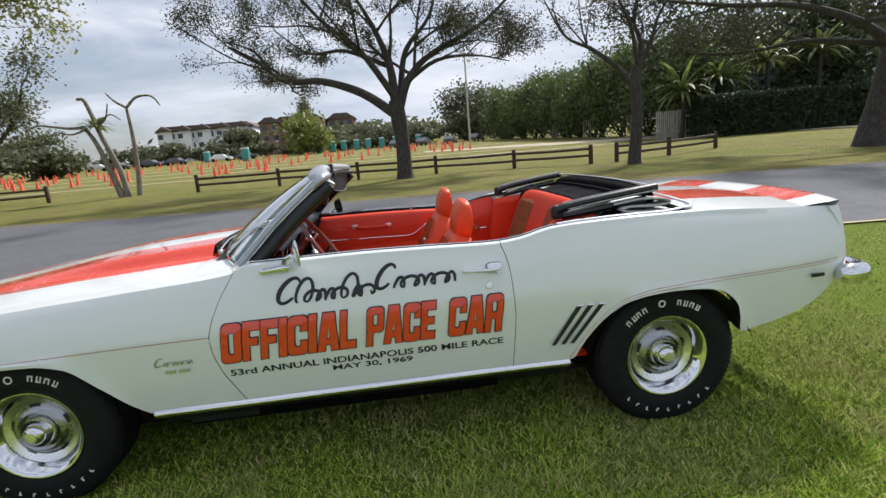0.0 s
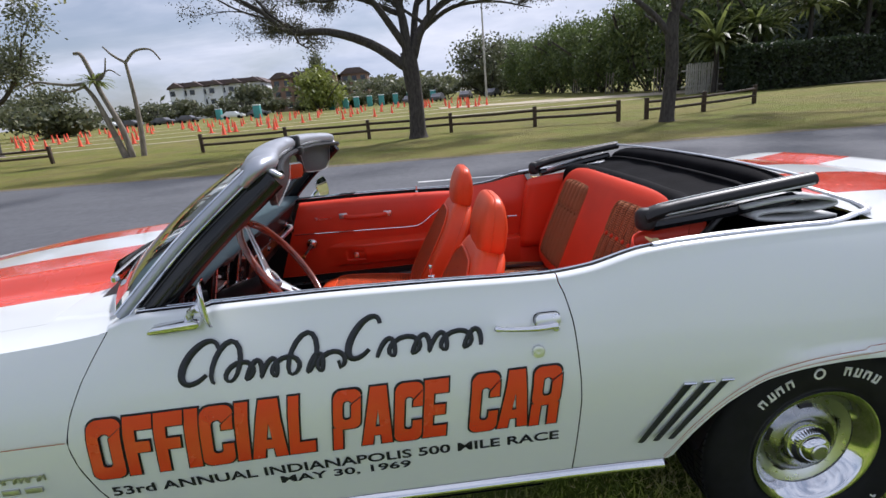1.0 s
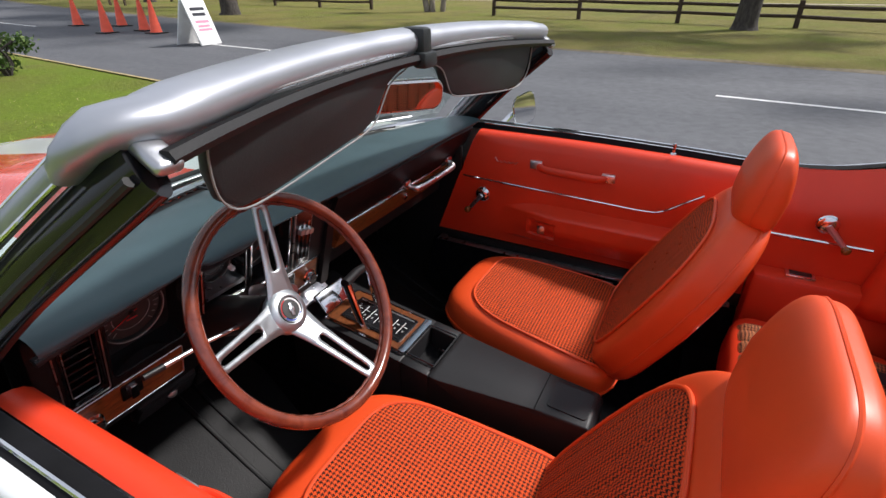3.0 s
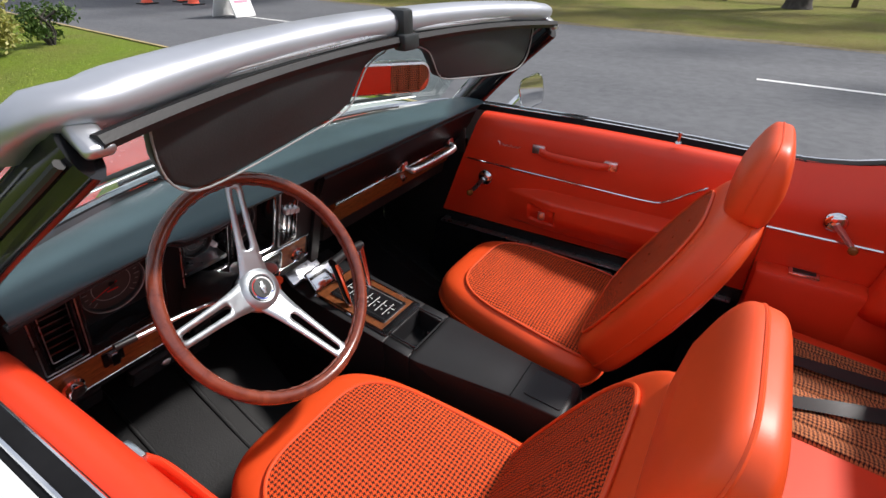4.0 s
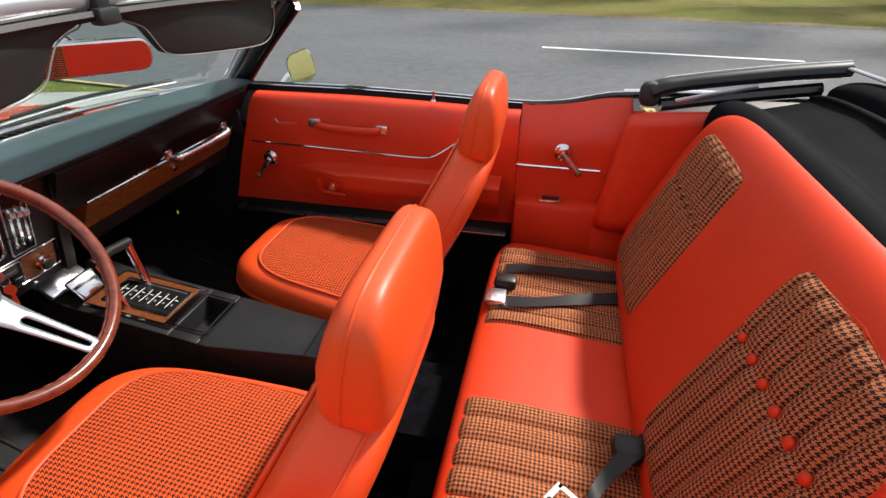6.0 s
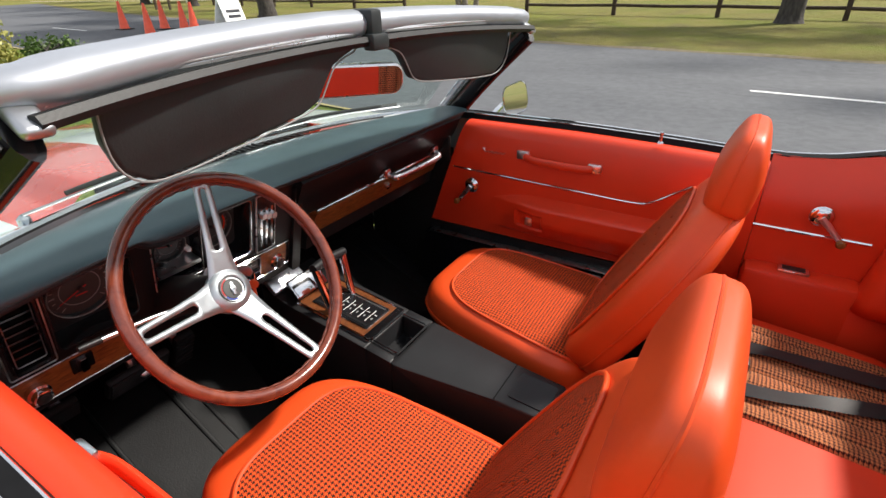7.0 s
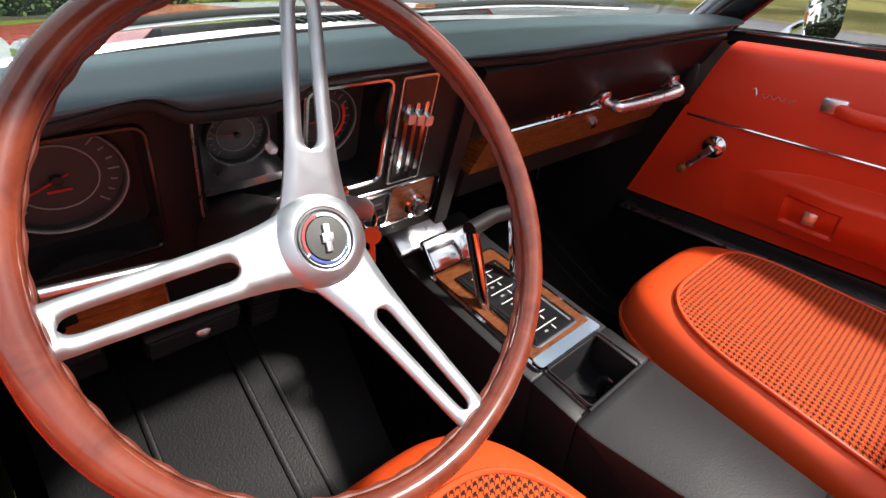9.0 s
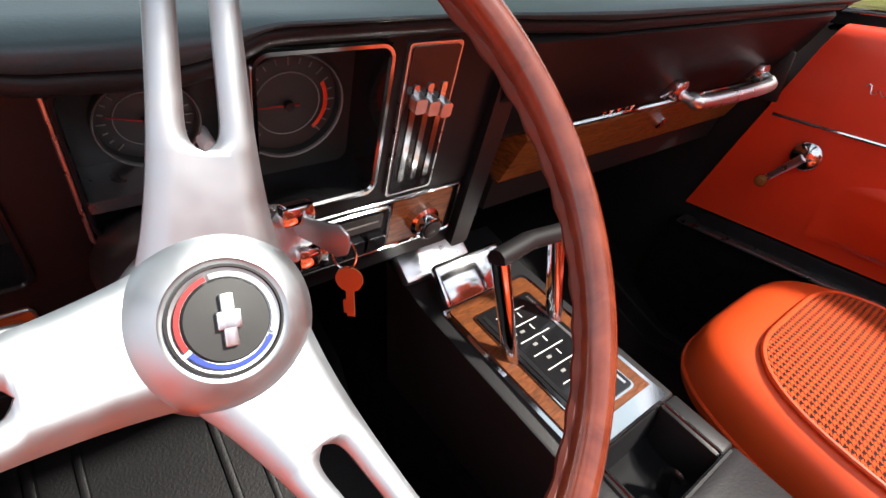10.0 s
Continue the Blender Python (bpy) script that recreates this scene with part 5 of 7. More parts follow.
    part("tread", join(*tread), TYRE, w, m=m)


for xw in (X_F, X_R):
    for s in (-1, 1):
        wheel(xw, s)

# ---- lettering and fittings on the left door ----


def islands(geo):
    """The separate pieces of a mesh."""
    V, F = geo
    root = list(range(len(V)))

    def find(i):
        while root[i] != i:
            root[i] = root[root[i]]
            i = root[i]
        return i
    for f in F:
        for i in f[1:]:
            root[find(i)] = find(f[0])
    groups = {}
    for f in F:
        groups.setdefault(find(f[0]), []).append(f)
    out = []
    for fs in groups.values():
        used = sorted({i for f in fs for i in f})
        at = {i: k for k, i in enumerate(used)}
        out.append(([V[i] for i in used], [tuple(at[i] for i in f) for f in fs]))
    return out


def lettering(text, x0, x1, z0, z1, mat, name, parent, offset=0.0, lift=0.0022, shear=0.0, slices=6):
    """Flat letters in the built-in font, laid on the curved door between given edges."""
    cu = bpy.data.curves.new(name, "FONT")
    cu.body, cu.size, cu.offset, cu.shear, cu.resolution_u = text, 1.0, offset, shear, 3
    tmp = new("tmp_text", cu)
    me = bpy.data.meshes.new_from_object(tmp)
    bpy.data.objects.remove(tmp)
    bpy.data.curves.remove(cu)
    P = np.array([v.co[:2] for v in me.vertices])
    lo, hi = P.min(0), P.max(0)
    pad = offset if offset else 0.0
    bm = bmesh.new()
    bm.from_mesh(me)
    bpy.data.meshes.remove(me)
    for v in bm.verts:
        v.co = (x0 + (v.co.x - lo[0]) / (hi[0] - lo[0]) * (x1 - x0), 0, z0 + (v.co.y - lo[1]) / (hi[1] - lo[1]) * (z1 - z0))
    for k in range(1, slices):
        bmesh.ops.bisect_plane(bm, geom=bm.verts[:] + bm.edges[:] + bm.faces[:], plane_co=(0, 0, z0 + (z1 - z0) * k / slices), plane_no=(0, 0, 1))
    bmesh.ops.triangulate(bm, faces=bm.faces)
    for v in bm.verts:
        v.co.y = -side_y(v.co.x, v.co.z) - lift
    for lone in islands(from_bm(bm)):
        part(name, lone, mat, parent, smooth=60)


left_door = [o for o in car.children if o.name.startswith("door") and "label" in o.keys()][0]


def block_letter(ch, w, h, e):
    """Heavy condensed capital in pieces that meet edge to edge; e swells it for the dark outline."""
    t, bar = .34 * w if ch not in "I" else w, .215 * h
    if ch in "FEL":
        t = .40 * w
    rect = lambda a, b, c, d: [(a - e, c - e), (b + e, c - e), (b + e, d + e), (a - e, d + e)]

    def ring(x0, x1, z0, z1, mouth=None, hole=1.0):
        n, r = 7, .30 * w
        o = rounded(x1 - x0 + 2 * e, z1 - z0 + 2 * e, r, n, (x0 + x1) / 2, (z0 + z1) / 2)
        q = rounded(max(.004, x1 - x0 - 2 * t - 2 * e), max(.006, (z1 - z0 - 2 * bar * hole) - 2 * e), .45 * max(.004, x1 - x0 - 2 * t - 2 * e), n, (x0 + x1) / 2, (z0 + z1) / 2)
        out, k = [], len(o)
        for a in range(k):
            b = (a + 1) % k
            if mouth and abs(o[a][0] - o[b][0]) < 1e-6 and o[a][0] > (x0 + x1) / 2:
                gap = mouth - e
                mid = (z0 + z1) / 2
                out.append([o[a], q[a], (q[a][0], mid - gap), (o[a][0], mid - gap)])
                out.append([o[b], (o[b][0], mid + gap), (q[b][0], mid + gap), q[b]])
                continue
            out.append([o[a], o[b], q[b], q[a]])
        return out
    if ch == "O":
        return ring(0, w, 0, h)
    if ch == "C":
        return ring(0, w, 0, h, .125 * h)
    if ch == "I":
        return [rect(0, w, 0, h)]
    if ch == "L":
        return [rect(0, t, 0, h), rect(t, w, 0, bar)]
    if ch == "F":
        return [rect(0, t, 0, h), rect(t, w, h - bar, h), rect(t, w * .88, .40 * h, .40 * h + bar * .9)]
    if ch == "E":
        return [rect(0, t, 0, h), rect(t, w, h - bar, h), rect(t, w * .90, .41 * h, .41 * h + bar * .85), rect(t, w, 0, bar)]
    if ch == "A":
        lean = lambda f: .5 * w * f
        left = [(-e, -e), (t + e, -e), (.5 * w, .62 * h), (.5 * w, h + e), (.24 * w - e, h + e)]
        right = [(w - x, z) for x, z in left][::-1]
        return [left, right, [(t * .98, .17 * h - e), (w - t * .98, .17 * h - e), (w - t * 1.10, .33 * h + e), (t * 1.10, .33 * h + e)]]
    bowl = ring(0, w, .36 * h, h, None, .78)
    if ch == "P":
        return bowl + [rect(0, t, 0, .40 * h)]
    return bowl + [rect(0, t, 0, .40 * h), [(w - t - e, -e), (w + e, -e), (w - .02 * w + e, .40 * h), (w - t - .04 * w - e, .40 * h)]]


WIDE = {"O": 1.0, "F": .86, "I": .40, "C": 1.0, "A": 1.12, "L": .82, "P": .98, "E": .86, "R": 1.02}


def block_word(text, x0, x1, z0, z1, parent):
    """A word in outlined block capitals, laid on the curved door and leaning a little."""
    gap = .055
    unit = (x1 - x0) / (sum(WIDE[c] for c in text) + gap * (len(text) - 1))
    x = x0
    for c in text:
        w, h = WIDE[c] * unit, z1 - z0
        for e, mat, name, lift in ((.0042, INK, "letter_outline", .0018), (0.0, ORANGE, "letter", .0044)):
            bm = bmesh.new()
            for k, poly in enumerate(block_letter(c, w, h, e)):
                vs = [bm.verts.new((px, -.00012 * k, pz)) for px, pz in poly]
                bm.faces.new(vs)
            for k in range(1, 8):
                bmesh.ops.bisect_plane(bm, geom=bm.verts[:] + bm.edges[:] + bm.faces[:], plane_co=(0, 0, h * k / 8), plane_no=(0, 0, 1))
            bmesh.ops.triangulate(bm, faces=bm.faces)
            for v in bm.verts:
                px, pz = x + v.co.x + .13 * (v.co.z - h / 2), z0 + v.co.z
                v.co = (px, v.co.y - side_y(px, pz) - lift, pz)
            bm.normal_update()
            for f in bm.faces:
                if f.normal.y > 0:
                    f.normal_flip()
            part(name, from_bm(bm), mat, parent, smooth=60)
        x += w + gap * unit


block_word("OFFICIAL", -.556, -.012, .574, .742, left_door)
block_word("PACE", .034, .322, .574, .742, left_door)
block_word("CAR", .382, .612, .574, .742, left_door)
lettering("53rd ANNUAL INDIANAPOLIS 500 MILE RACE", -.545, .612, .511, .541, INK, "letter", left_door, 0.022)
lettering("MAY 30, 1969", -.130, .212, .473, .503, INK, "letter", left_door, 0.022)


def flourish(x0, x1, z0, h, waves, tall, mat, parent, name, r=.0070, lift=.003):
    """A hand-painted flourish in plain strokes: one big curl, then a joined slanting wave with a few higher loops."""
    put = lambda x, z: (x, -(side_y(x, z) + lift), z)
    cw = (x1 - x0) * (.20 if waves > 4 else .24)
    cx = x0 + cw * .52
    curl = [(cx + cw * .50 * math.cos(a) + .30 * h * math.sin(a), z0 + h * .56 + h * .52 * math.sin(a)) for a in [radians(38 + 285 * i / 20) for i in range(21)]]
    g = [tube([put(*p) for p in curl], [r * (.75 + .6 * math.sin(math.pi * i / 20)) for i in range(21)], 6, flat=.3, up=(0, 1, 0))]
    pts, n = [], 14
    step = (x1 - x0 - cw) / waves
    for k in range(waves):
        top = h * (1.02 if k in tall else .47)
        for i in range(n):
            t = i / n
            lift_z = .5 - .5 * math.cos(2 * math.pi * t)
            loop = math.sin(2 * math.pi * t)
            back = .62 if k in tall or k % 3 == 1 else .16
            pts.append((x0 + cw * .95 + step * (k + t) + .30 * top * lift_z - back * step * loop, z0 + top * lift_z))
    pts.append((x1, z0 + .02))
    g.append(tube([put(*p) for p in pts], [r * (.62 + .42 * abs(math.sin(math.pi * i / n))) for i in range(len(pts))], 6, flat=.3, up=(0, 1, 0)))
    part(name, join(*g), mat, parent, "painted flourish")


flourish(-.305, .066, .794, .090, 8, (0, 5), INK, left_door, "painted_flourish")
flourish(.100, .424, .810, .088, 6, (), INK, left_door, "painted_flourish")
flourish(-.826, -.682, .592, .034, 6, (), WIPER, car, "fender_badge", r=.0030)
for k in range(2):
    part("badge_bar", box(-.775 + .055 * k, -side_y(-.77, .566) - .003, .566, .042, .005, .016, .002), WIPER, car)
# handle, lock, mirror
grip = smooth_line([(.462, -side_y(.462, .846) - .010, .848), (.475, -side_y(.475, .846) - .018, .848), (.52, -side_y(.52, .845) - .025, .846), (.57, -side_y(.57, .844) - .027, .844), (.615, -side_y(.615, .842) - .026, .846)], 6)
handle = part("door_handle", tube(grip, [.0055 + .0035 * math.sin(math.pi * min(1, .25 + i / 10)) if i < 8 else .0066 + .00012 * i for i in range(len(grip))], 12, flat=.85), CHROME, left_door, "chrome door handle with push button")
part("handle_housing", moved(prism(rounded(.064, .030, .014, 6), .0, .020, "z", .005), frame_z((.596, -side_y(.596, .852) + .001, .853), (0, -1, .25), (1, 0, 0))), STEEL, handle)
part("push_button", lathe([(.0115, 0), (.0115, .016), (.009, .019), (0, .0195)], 22, frame_z((.612, -side_y(.612, .836) - .002, .834), (0, -1, .25))), CHROME, handle)
part("handle_gasket", tube([frame_z((.596, -side_y(.596, .852) - .001, .853), (0, -1, .25), (1, 0, 0)) @ Vector((p[0], p[1], 0)) for p in rounded(.069, .035, .016, 6)], .0012, 6, closed=True), STRIP, handle)
part("door_lock", lathe([(.017, 0), (.015, .006), (.008, .007), (0, .006)], 22, frame_z((.565, -side_y(.565, .779) - .001, .779), (0, -1, .2))), STEEL, left_door, "bright key lock")


def door_mirror(s):
    base = part("mirror_base", prism([(-.385, .928), (-.375, .922), (-.262, .926), (-.252, .936), (-.262, .948), (-.37, .940)], s * .825, s * .862, bevel=.006), CHROME, car, "chrome door mirror")
    arm = tube(smooth_line([(-.285, s * .845, .945), (-.262, s * .868, .975), (-.235, s * .885, .99)], 5), .010, 8)
    part("mirror_arm", arm, CHROME, base)
    mm = frame_z((-.215, s * .882, 1.000), (.93, -s * .32, .05 if s < 0 else .115), (0, s, .12))
    out = rounded(.128, .112, .034, 5)
    back = grid(lambda u, v: (out[int(u * len(out)) % len(out)][0] * (1 - .55 * v * v), out[int(u * len(out)) % len(out)][1] * (1 - .55 * v * v), -.017 * v), len(out), 6, wrap_u=True)
    part("mirror_shell", back, CHROME, base, m=mm)
    part("mirror_glass", prism(rounded(.120, .104, .031, 5), -.002, .0015, "z"), MIRROR, base, m=mm)


door_mirror(-1)
door_mirror(1)

# ---- windscreen ----


def hdr(y, dx=0.0, dz=0.0):
    """Centre line of the windscreen header."""
    a = abs(y) / .62
    return Vector((-.185 + .075 * a ** 2.2 + dx, y, 1.296 - .020 * a ** 2.2 + dz))


def base_line(y):
    a = abs(y) / .775
    return Vector((-.665 + .19 * a ** 2.4, y, .972 - .020 * a ** 2))


head_path = []
for i in range(57):
    y = -.60 + 1.20 * i / 56
    head_path.append(hdr(y))
corner = lambda s: [Vector((-.150, s * .664, 1.236)), Vector((-.128, s * .660, 1.262)), Vector((-.122, s * .640, 1.276))]
head_path = corner(-1) + head_path + corner(1)[::-1]
rad = [.018, .030, .041] + [.045, .049] + [.051] * 53 + [.049, .045] + [.041, .030, .018]
part("windscreen_header", tube(smooth_line(head_path, 2), [rad[min(len(rad) - 1, i // 2)] * .5 + rad[min(len(rad) - 1, (i + 1) // 2)] * .5 for i in range(2 * len(rad) - 1)], 16, flat=.62, up=(-.25, 0, .97)), SILVER, car, "satin grey windscreen header bar")
part("header_seal", tube([hdr(-.62 + 1.24 * i / 30, .050, -.022) for i in range(31)], .010, 6), BLACK_VINYL, car)
part("windscreen", grid(lambda u, v: tuple(base_line(-.735 + 1.47 * u) * (1 - v) + (hdr((-.735 + 1.47 * u) * .84, -.035, -.012)) * v + Vector((-.012 - .014 * math.sin(math.pi * v), 0, .012 + .014 * math.sin(math.pi * v)))), 32, 12), GLASS, car, "clear raked windscreen glass").visible_shadow = False
part("windscreen_trim", tube([base_line(-.76 + 1.52 * i / 40) + Vector((-.008, 0, .004)) for i in range(41)], .008, 6), CHROME, car)
for s in (-1, 1):
    foot, head = Vector((-.468, s * .778, .940)), Vector((-.105, s * .640, 1.272))
    mid = foot * .5 + head * .5 + Vector((-.008, s * .012, .006))
    line = smooth_line([foot, mid, head], 8)
    fore = Vector((-.675, 0, .738))
    flatdir = (head - foot).normalized().cross(fore)
    shift = lambda o, dy, pts: [p + fore * o + Vector((0, s * dy, 0)) for p in pts]
    part("pillar", tube(shift(-.034, -.012, line), [.037] * len(line), 14, flat=.50, up=flatdir), BLACK_GLOSS, car, "black trimmed windscreen pillar")
    part("pillar_trim", tube(shift(.012, .006, line), [.0125] * len(line), 12, flat=.8, up=flatdir), SILVER, car, "bright pillar moulding")
    part("pillar_bead", tube(shift(.027, .004, line), .0035, 8), CHROME, car)
    part("pillar_seal", tube(shift(-.044, .012, line[1:]), .006, 8), RUBBER, car)
    part("pillar_bead", tube(shift(-.002, .019, line), .0030, 8), CHROME, car)
    part("latch", moved(box(0, 0, 0, .046, .032, .016, .007, 3), Matrix.Translation((-.074, s * .620, 1.256)) @ Matrix.Rotation(radians(32), 4, "Y")), WIPER, car, "dull metal top latch")
    # sun visor
    inner, outer = s * .028, s * .548
    Vp = [(.545, 1.272), (.53, 1.282), (.06, 1.292), (.042, 1.286), (.044, 1.260), (.072, 1.252), (.105, 1.238), (.128, 1.210), (.150, 1.182), (.19, 1.168), (.30, 1.156), (.43, 1.146), (.50, 1.148), (.535, 1.170), (.548, 1.21)]
    bm = bmesh.new()
    fr = [bm.verts.new((0, s * y, z)) for y, z in Vp]
    bm.faces.new(fr if s > 0 else fr[::-1])
    r_ = bmesh.ops.extrude_face_region(bm, geom=bm.faces[:])
    bmesh.ops.translate(bm, vec=(-.022, 0, 0), verts=[v for v in r_["geom"] if isinstance(v, bmesh.types.BMVert)])
    bmesh.ops.recalc_face_normals(bm, faces=bm.faces)
    bmesh.ops.bevel(bm, geom=bm.edges, offset=.007, segments=3, affect="EDGES", profile=.5, clamp_overlap=True)
    for v in bm.verts:
        a = abs(v.co.y)
        v.co.x += -.148 + .055 * (a / .55) ** 1.6 - .10 * (1.285 - v.co.z)
    visor = part("sun_visor", from_bm(bm), VISOR, car, "padded black sun visor")
    pip = smooth_line([(-.146 + .055 * (y / .55) ** 1.6 - .10 * (1.285 - z), s * y, z) for y, z in Vp], 3, True)
    part("piping", tube(pip, .0016, 6, closed=True), PIPING, visor)
    part("visor_rod", tube([(-.085, s * .60, 1.268), (-.100, s * .56, 1.276), (-.125, s * .30, 1.286), (-.148, s * .03, 1.290)], .006, 8), STEEL, visor)
part("header_bracket", join(box(-.150, 0, 1.300, .055, .034, .060, .008), box(-.13, 0, 1.272, .03, .05, .03, .006)), VISOR, car, "dark centre catch bracket")
mm = frame_z((-.200, -.010, 1.194), (.90, -.40, -.12), (0, 1, 0))
mir = part("rear_view_mirror", prism(rounded(.262, .066, .026, 5), -.022, .0, "z", .004), STEEL, car, "interior mirror reflecting the seats", m=mm)
part("mirror_glass", prism(rounded(.250, .056, .022, 5), .001, .003, "z"), MIRROR, mir, m=mm)
part("mirror_stalk", tube([(-.215, 0, 1.21), (-.245, 0, 1.235), (-.255, 0, 1.25)], .008, 8), STEEL, mir)

# ---- floor and tub ----
part("floor_pan", join(box(-.15, 0, .235, 1.35, 1.42, .03), box(.78, 0, .30, .6, 1.30, .10)), CARPET, car, "black carpeted floor")
part("firewall", prism([(-.86, .24), (-.62, .24), (-.80, .40), (-.78, .87), (-.86, .87)], -.72, .72), CARPET, car)
part("tunnel", prism([(-.19, .24), (.19, .24), (.12, .40), (.0, .42), (-.12, .40)], -.86, .60, "x"), CARPET, car)
for s in (-1, 1):
    part("kick_panel", box(-.60, s * .742, .54, .40, .02, .58), BLACK_VINYL, car)
    part("inner_sill", prism([(s * .60, .25), (s * .76, .25), (s * .76, .485), (s * .70, .490), (s * .62, .30)], -.50, .60, "x"), CARPET, car)
    part("sill_plate", box(.05, s * .725, .494, 1.06, .07, .008, .003), STEEL, car, "bright ribbed sill plate")
for s in (-1, 1):
    # driver and passenger rubber mats
    mt = part("floor_mat", grid(lambda u, v: ((-.80 + .20 * math.sin(min(1, u * 2.2) * 1.57)) + .50 * u, s * .40 - .27 + .54 * v, .262 + .20 * max(0, 1 - u * 2.2) ** 1.4), 24, 12), FLOOR_MAT, car, "ribbed black rubber floor mat")
    for yk, wide in ((.575, .0085), (.520, .0065), (.350, .0075), (.300, .0060)):
        part("mat_rib", tube([((-.80 + .20 * math.sin(min(1, u * 2.2) * 1.57)) + .47 * u, s * (yk + .012 * math.sin(3 * u)), .2655 + .20 * max(0, 1 - u * 2.2) ** 1.4) for u in [i / 24 for i in range(1, 23)]], wide, 8, flat=.75), FLOOR_MAT, mt)
    part("mat_rib", tube([(-.745, s * (.300 + .28 * i / 8), .375) for i in range(9)], .006, 6), FLOOR_MAT, mt)


def pedal(x, y, z, w, h, mat, label, tilt=35):
    m = Matrix.Translation((x, y, z)) @ Matrix.Rotation(radians(tilt), 4, "Y")
    p = part("pedal", box(0, 0, 0, .022, w, h, .008), RUBBER, car, label, m=m)
    for k in range(9):
        part("pedal_rib", box(.013, 0, -h * .42 + h * .84 * k / 8, .006, w * .92, h * .045), RUBBER, p, m=m)
    part("pedal_arm", tube([(x - .01, y, z), (x - .08, y, z + .18)], .012, 8), STEEL, p)
    return p


brake = pedal(-.655, -.408, .508, .158, .080, RUBBER, "ribbed black brake pedal")
part("pedal_stud", lathe([(.014, 0), (.012, .005), (.006, .007), (0, .0075)], 18, frame_z((-.638, -.398, .512), (.8, 0, .55))), STEEL, brake, "round bright stud")
pedal(-.690, -.575, .500, .075, .060, RUBBER, "small black parking brake pedal", 30)
pedal(-.70, -.27, .46, .055, .17, RUBBER, "narrow black accelerator pedal", 28)
part("dimmer_switch", lathe([(.02, 0), (.02, .02), (.013, .022), (.013, .05), (0, .052)], 14, frame_z((-.775, -.622, .372), (.66, 0, .75))), STEEL, car)

# ---- dashboard ----


def dash_top(y):
    """Front lip of the pad: it steps forward over the instruments."""
    return Vector((-.312, y, .989))


def lip_low(y):
    """Lower edge of the pad, with a small jog beside the clock."""
    return float(np.interp(y, [-.70, -.60, -.51, -.465, -.450, -.428, -.415, -.350, -.330, -.300, -.285, -.147, -.066, .05, .7], [.958, .968, .976, .983, .982, .968, .966, .964, .968, .982, .983, .984, .979, .974, .978]))


def dash_pad(u, v):
    y = -.70 + 1.40 * u
    f = dash_top(y)
    b = base_line(max(-.72, min(.72, y))) + Vector((.012, 0, -.008))
    if v < .72:
        t = v / .72
        p = b * (1 - t) + Vector((f.x - .03, y, f.z + .004)) * t
        return (p.x, y, p.z + .018 * math.sin(math.pi * t))
    t = (v - .72) / .28
    a = t * math.pi * .95
    return (f.x - .03 + .030 * math.sin(a), y, f.z + .004 - .5 * (f.z + .004 - lip_low(y)) * (1 - math.cos(a)))


dash = part("dashboard", grid(dash_pad, 150, 34), DASH_PAD, car, "dark blue-green padded dashboard top")
part("pad_lip", tube([Vector((-.338, -.70 + 1.4 * i / 280, lip_low(-.70 + 1.4 * i / 280) - .004)) for i in range(281)], .0085, 10, flat=.9, up=(0, 0, 1)), BLACK_VINYL, dash, "black rolled lip under the pad")
part("pad_seam", tube([Vector((-.3285, -.70 + 1.4 * i / 280, lip_low(-.70 + 1.4 * i / 280) + .0045)) for i in range(281)], .0011, 6), PIPING, dash)
# passenger side face with grab handle, wood strip and glove box
part("dash_face", prism([(-.348, .972), (-.338, .958), (-.365, .905), (-.405, .846), (-.428, .830), (-.50, .830), (-.50, .96)], -.055, .70), PANEL_BLACK, dash)
glove = part("glove_box_door", prism([(-.420, .832), (-.414, .826), (-.456, .752), (-.468, .752), (-.51, .80), (-.51, .832)], .045, .69), WOOD, dash, "wood-grained glove box door")
part("bright_edge", tube([(-.413, .045, .834), (-.413, .69, .834)], .0035, 6), CHROME, glove)
part("bright_edge", tube([(-.462, .045, .752), (-.462, .69, .752)], .003, 6), CHROME, glove)
part("glove_lock", lathe([(.012, 0), (.011, .014), (.006, .016), (0, .016)], 18, frame_z((-.434, .375, .800), (.85, 0, -.4))), CHROME, glove)
part("lower_dash", prism([(-.466, .752), (-.48, .700), (-.60, .70), (-.60, .80), (-.50, .80)], .045, .70), BLACK, dash)
gh = smooth_line([(-.388, .312, .864), (-.362, .325, .856), (-.352, .35, .851), (-.350, .545, .851), (-.358, .572, .857), (-.378, .585, .864)], 5)
part("grab_handle", tube(gh, [.011 if 4 < i < len(gh) - 5 else .008 for i in range(len(gh))], 10), STEEL, dash, "chrome grab handle")
for yy in (.312, .585):
    part("handle_mount", box(-.386, yy, .866, .034, .030, .030, .007), CHROME, dash)
part("dash_badge", tube([(-.409 + .35 * .008 * math.sin(k * 1.35), .175 + .0036 * k, .846 + .009 * math.sin(k * 1.35)) for k in range(26)], .0018, 5), CHROME, dash, "small chrome badge")
part("end_trim", box(-.385, .672, .85, .04, .006, .09, .003), BLACK, dash)

# instrument panel, leaning back below its hood
PAN = frame_z((-.381, 0, .974), (.966, 0, -.259), (0, 1, 0))


def plate(y0, y1, d0, d1, h0, h1, r=.008):
    return moved(prism(rounded(y1 - y0, d1 - d0, min(r, (y1 - y0) * .45, (d1 - d0) * .45), 4, (y0 + y1) / 2, -(d0 + d1) / 2), h0, h1, "z"), PAN)


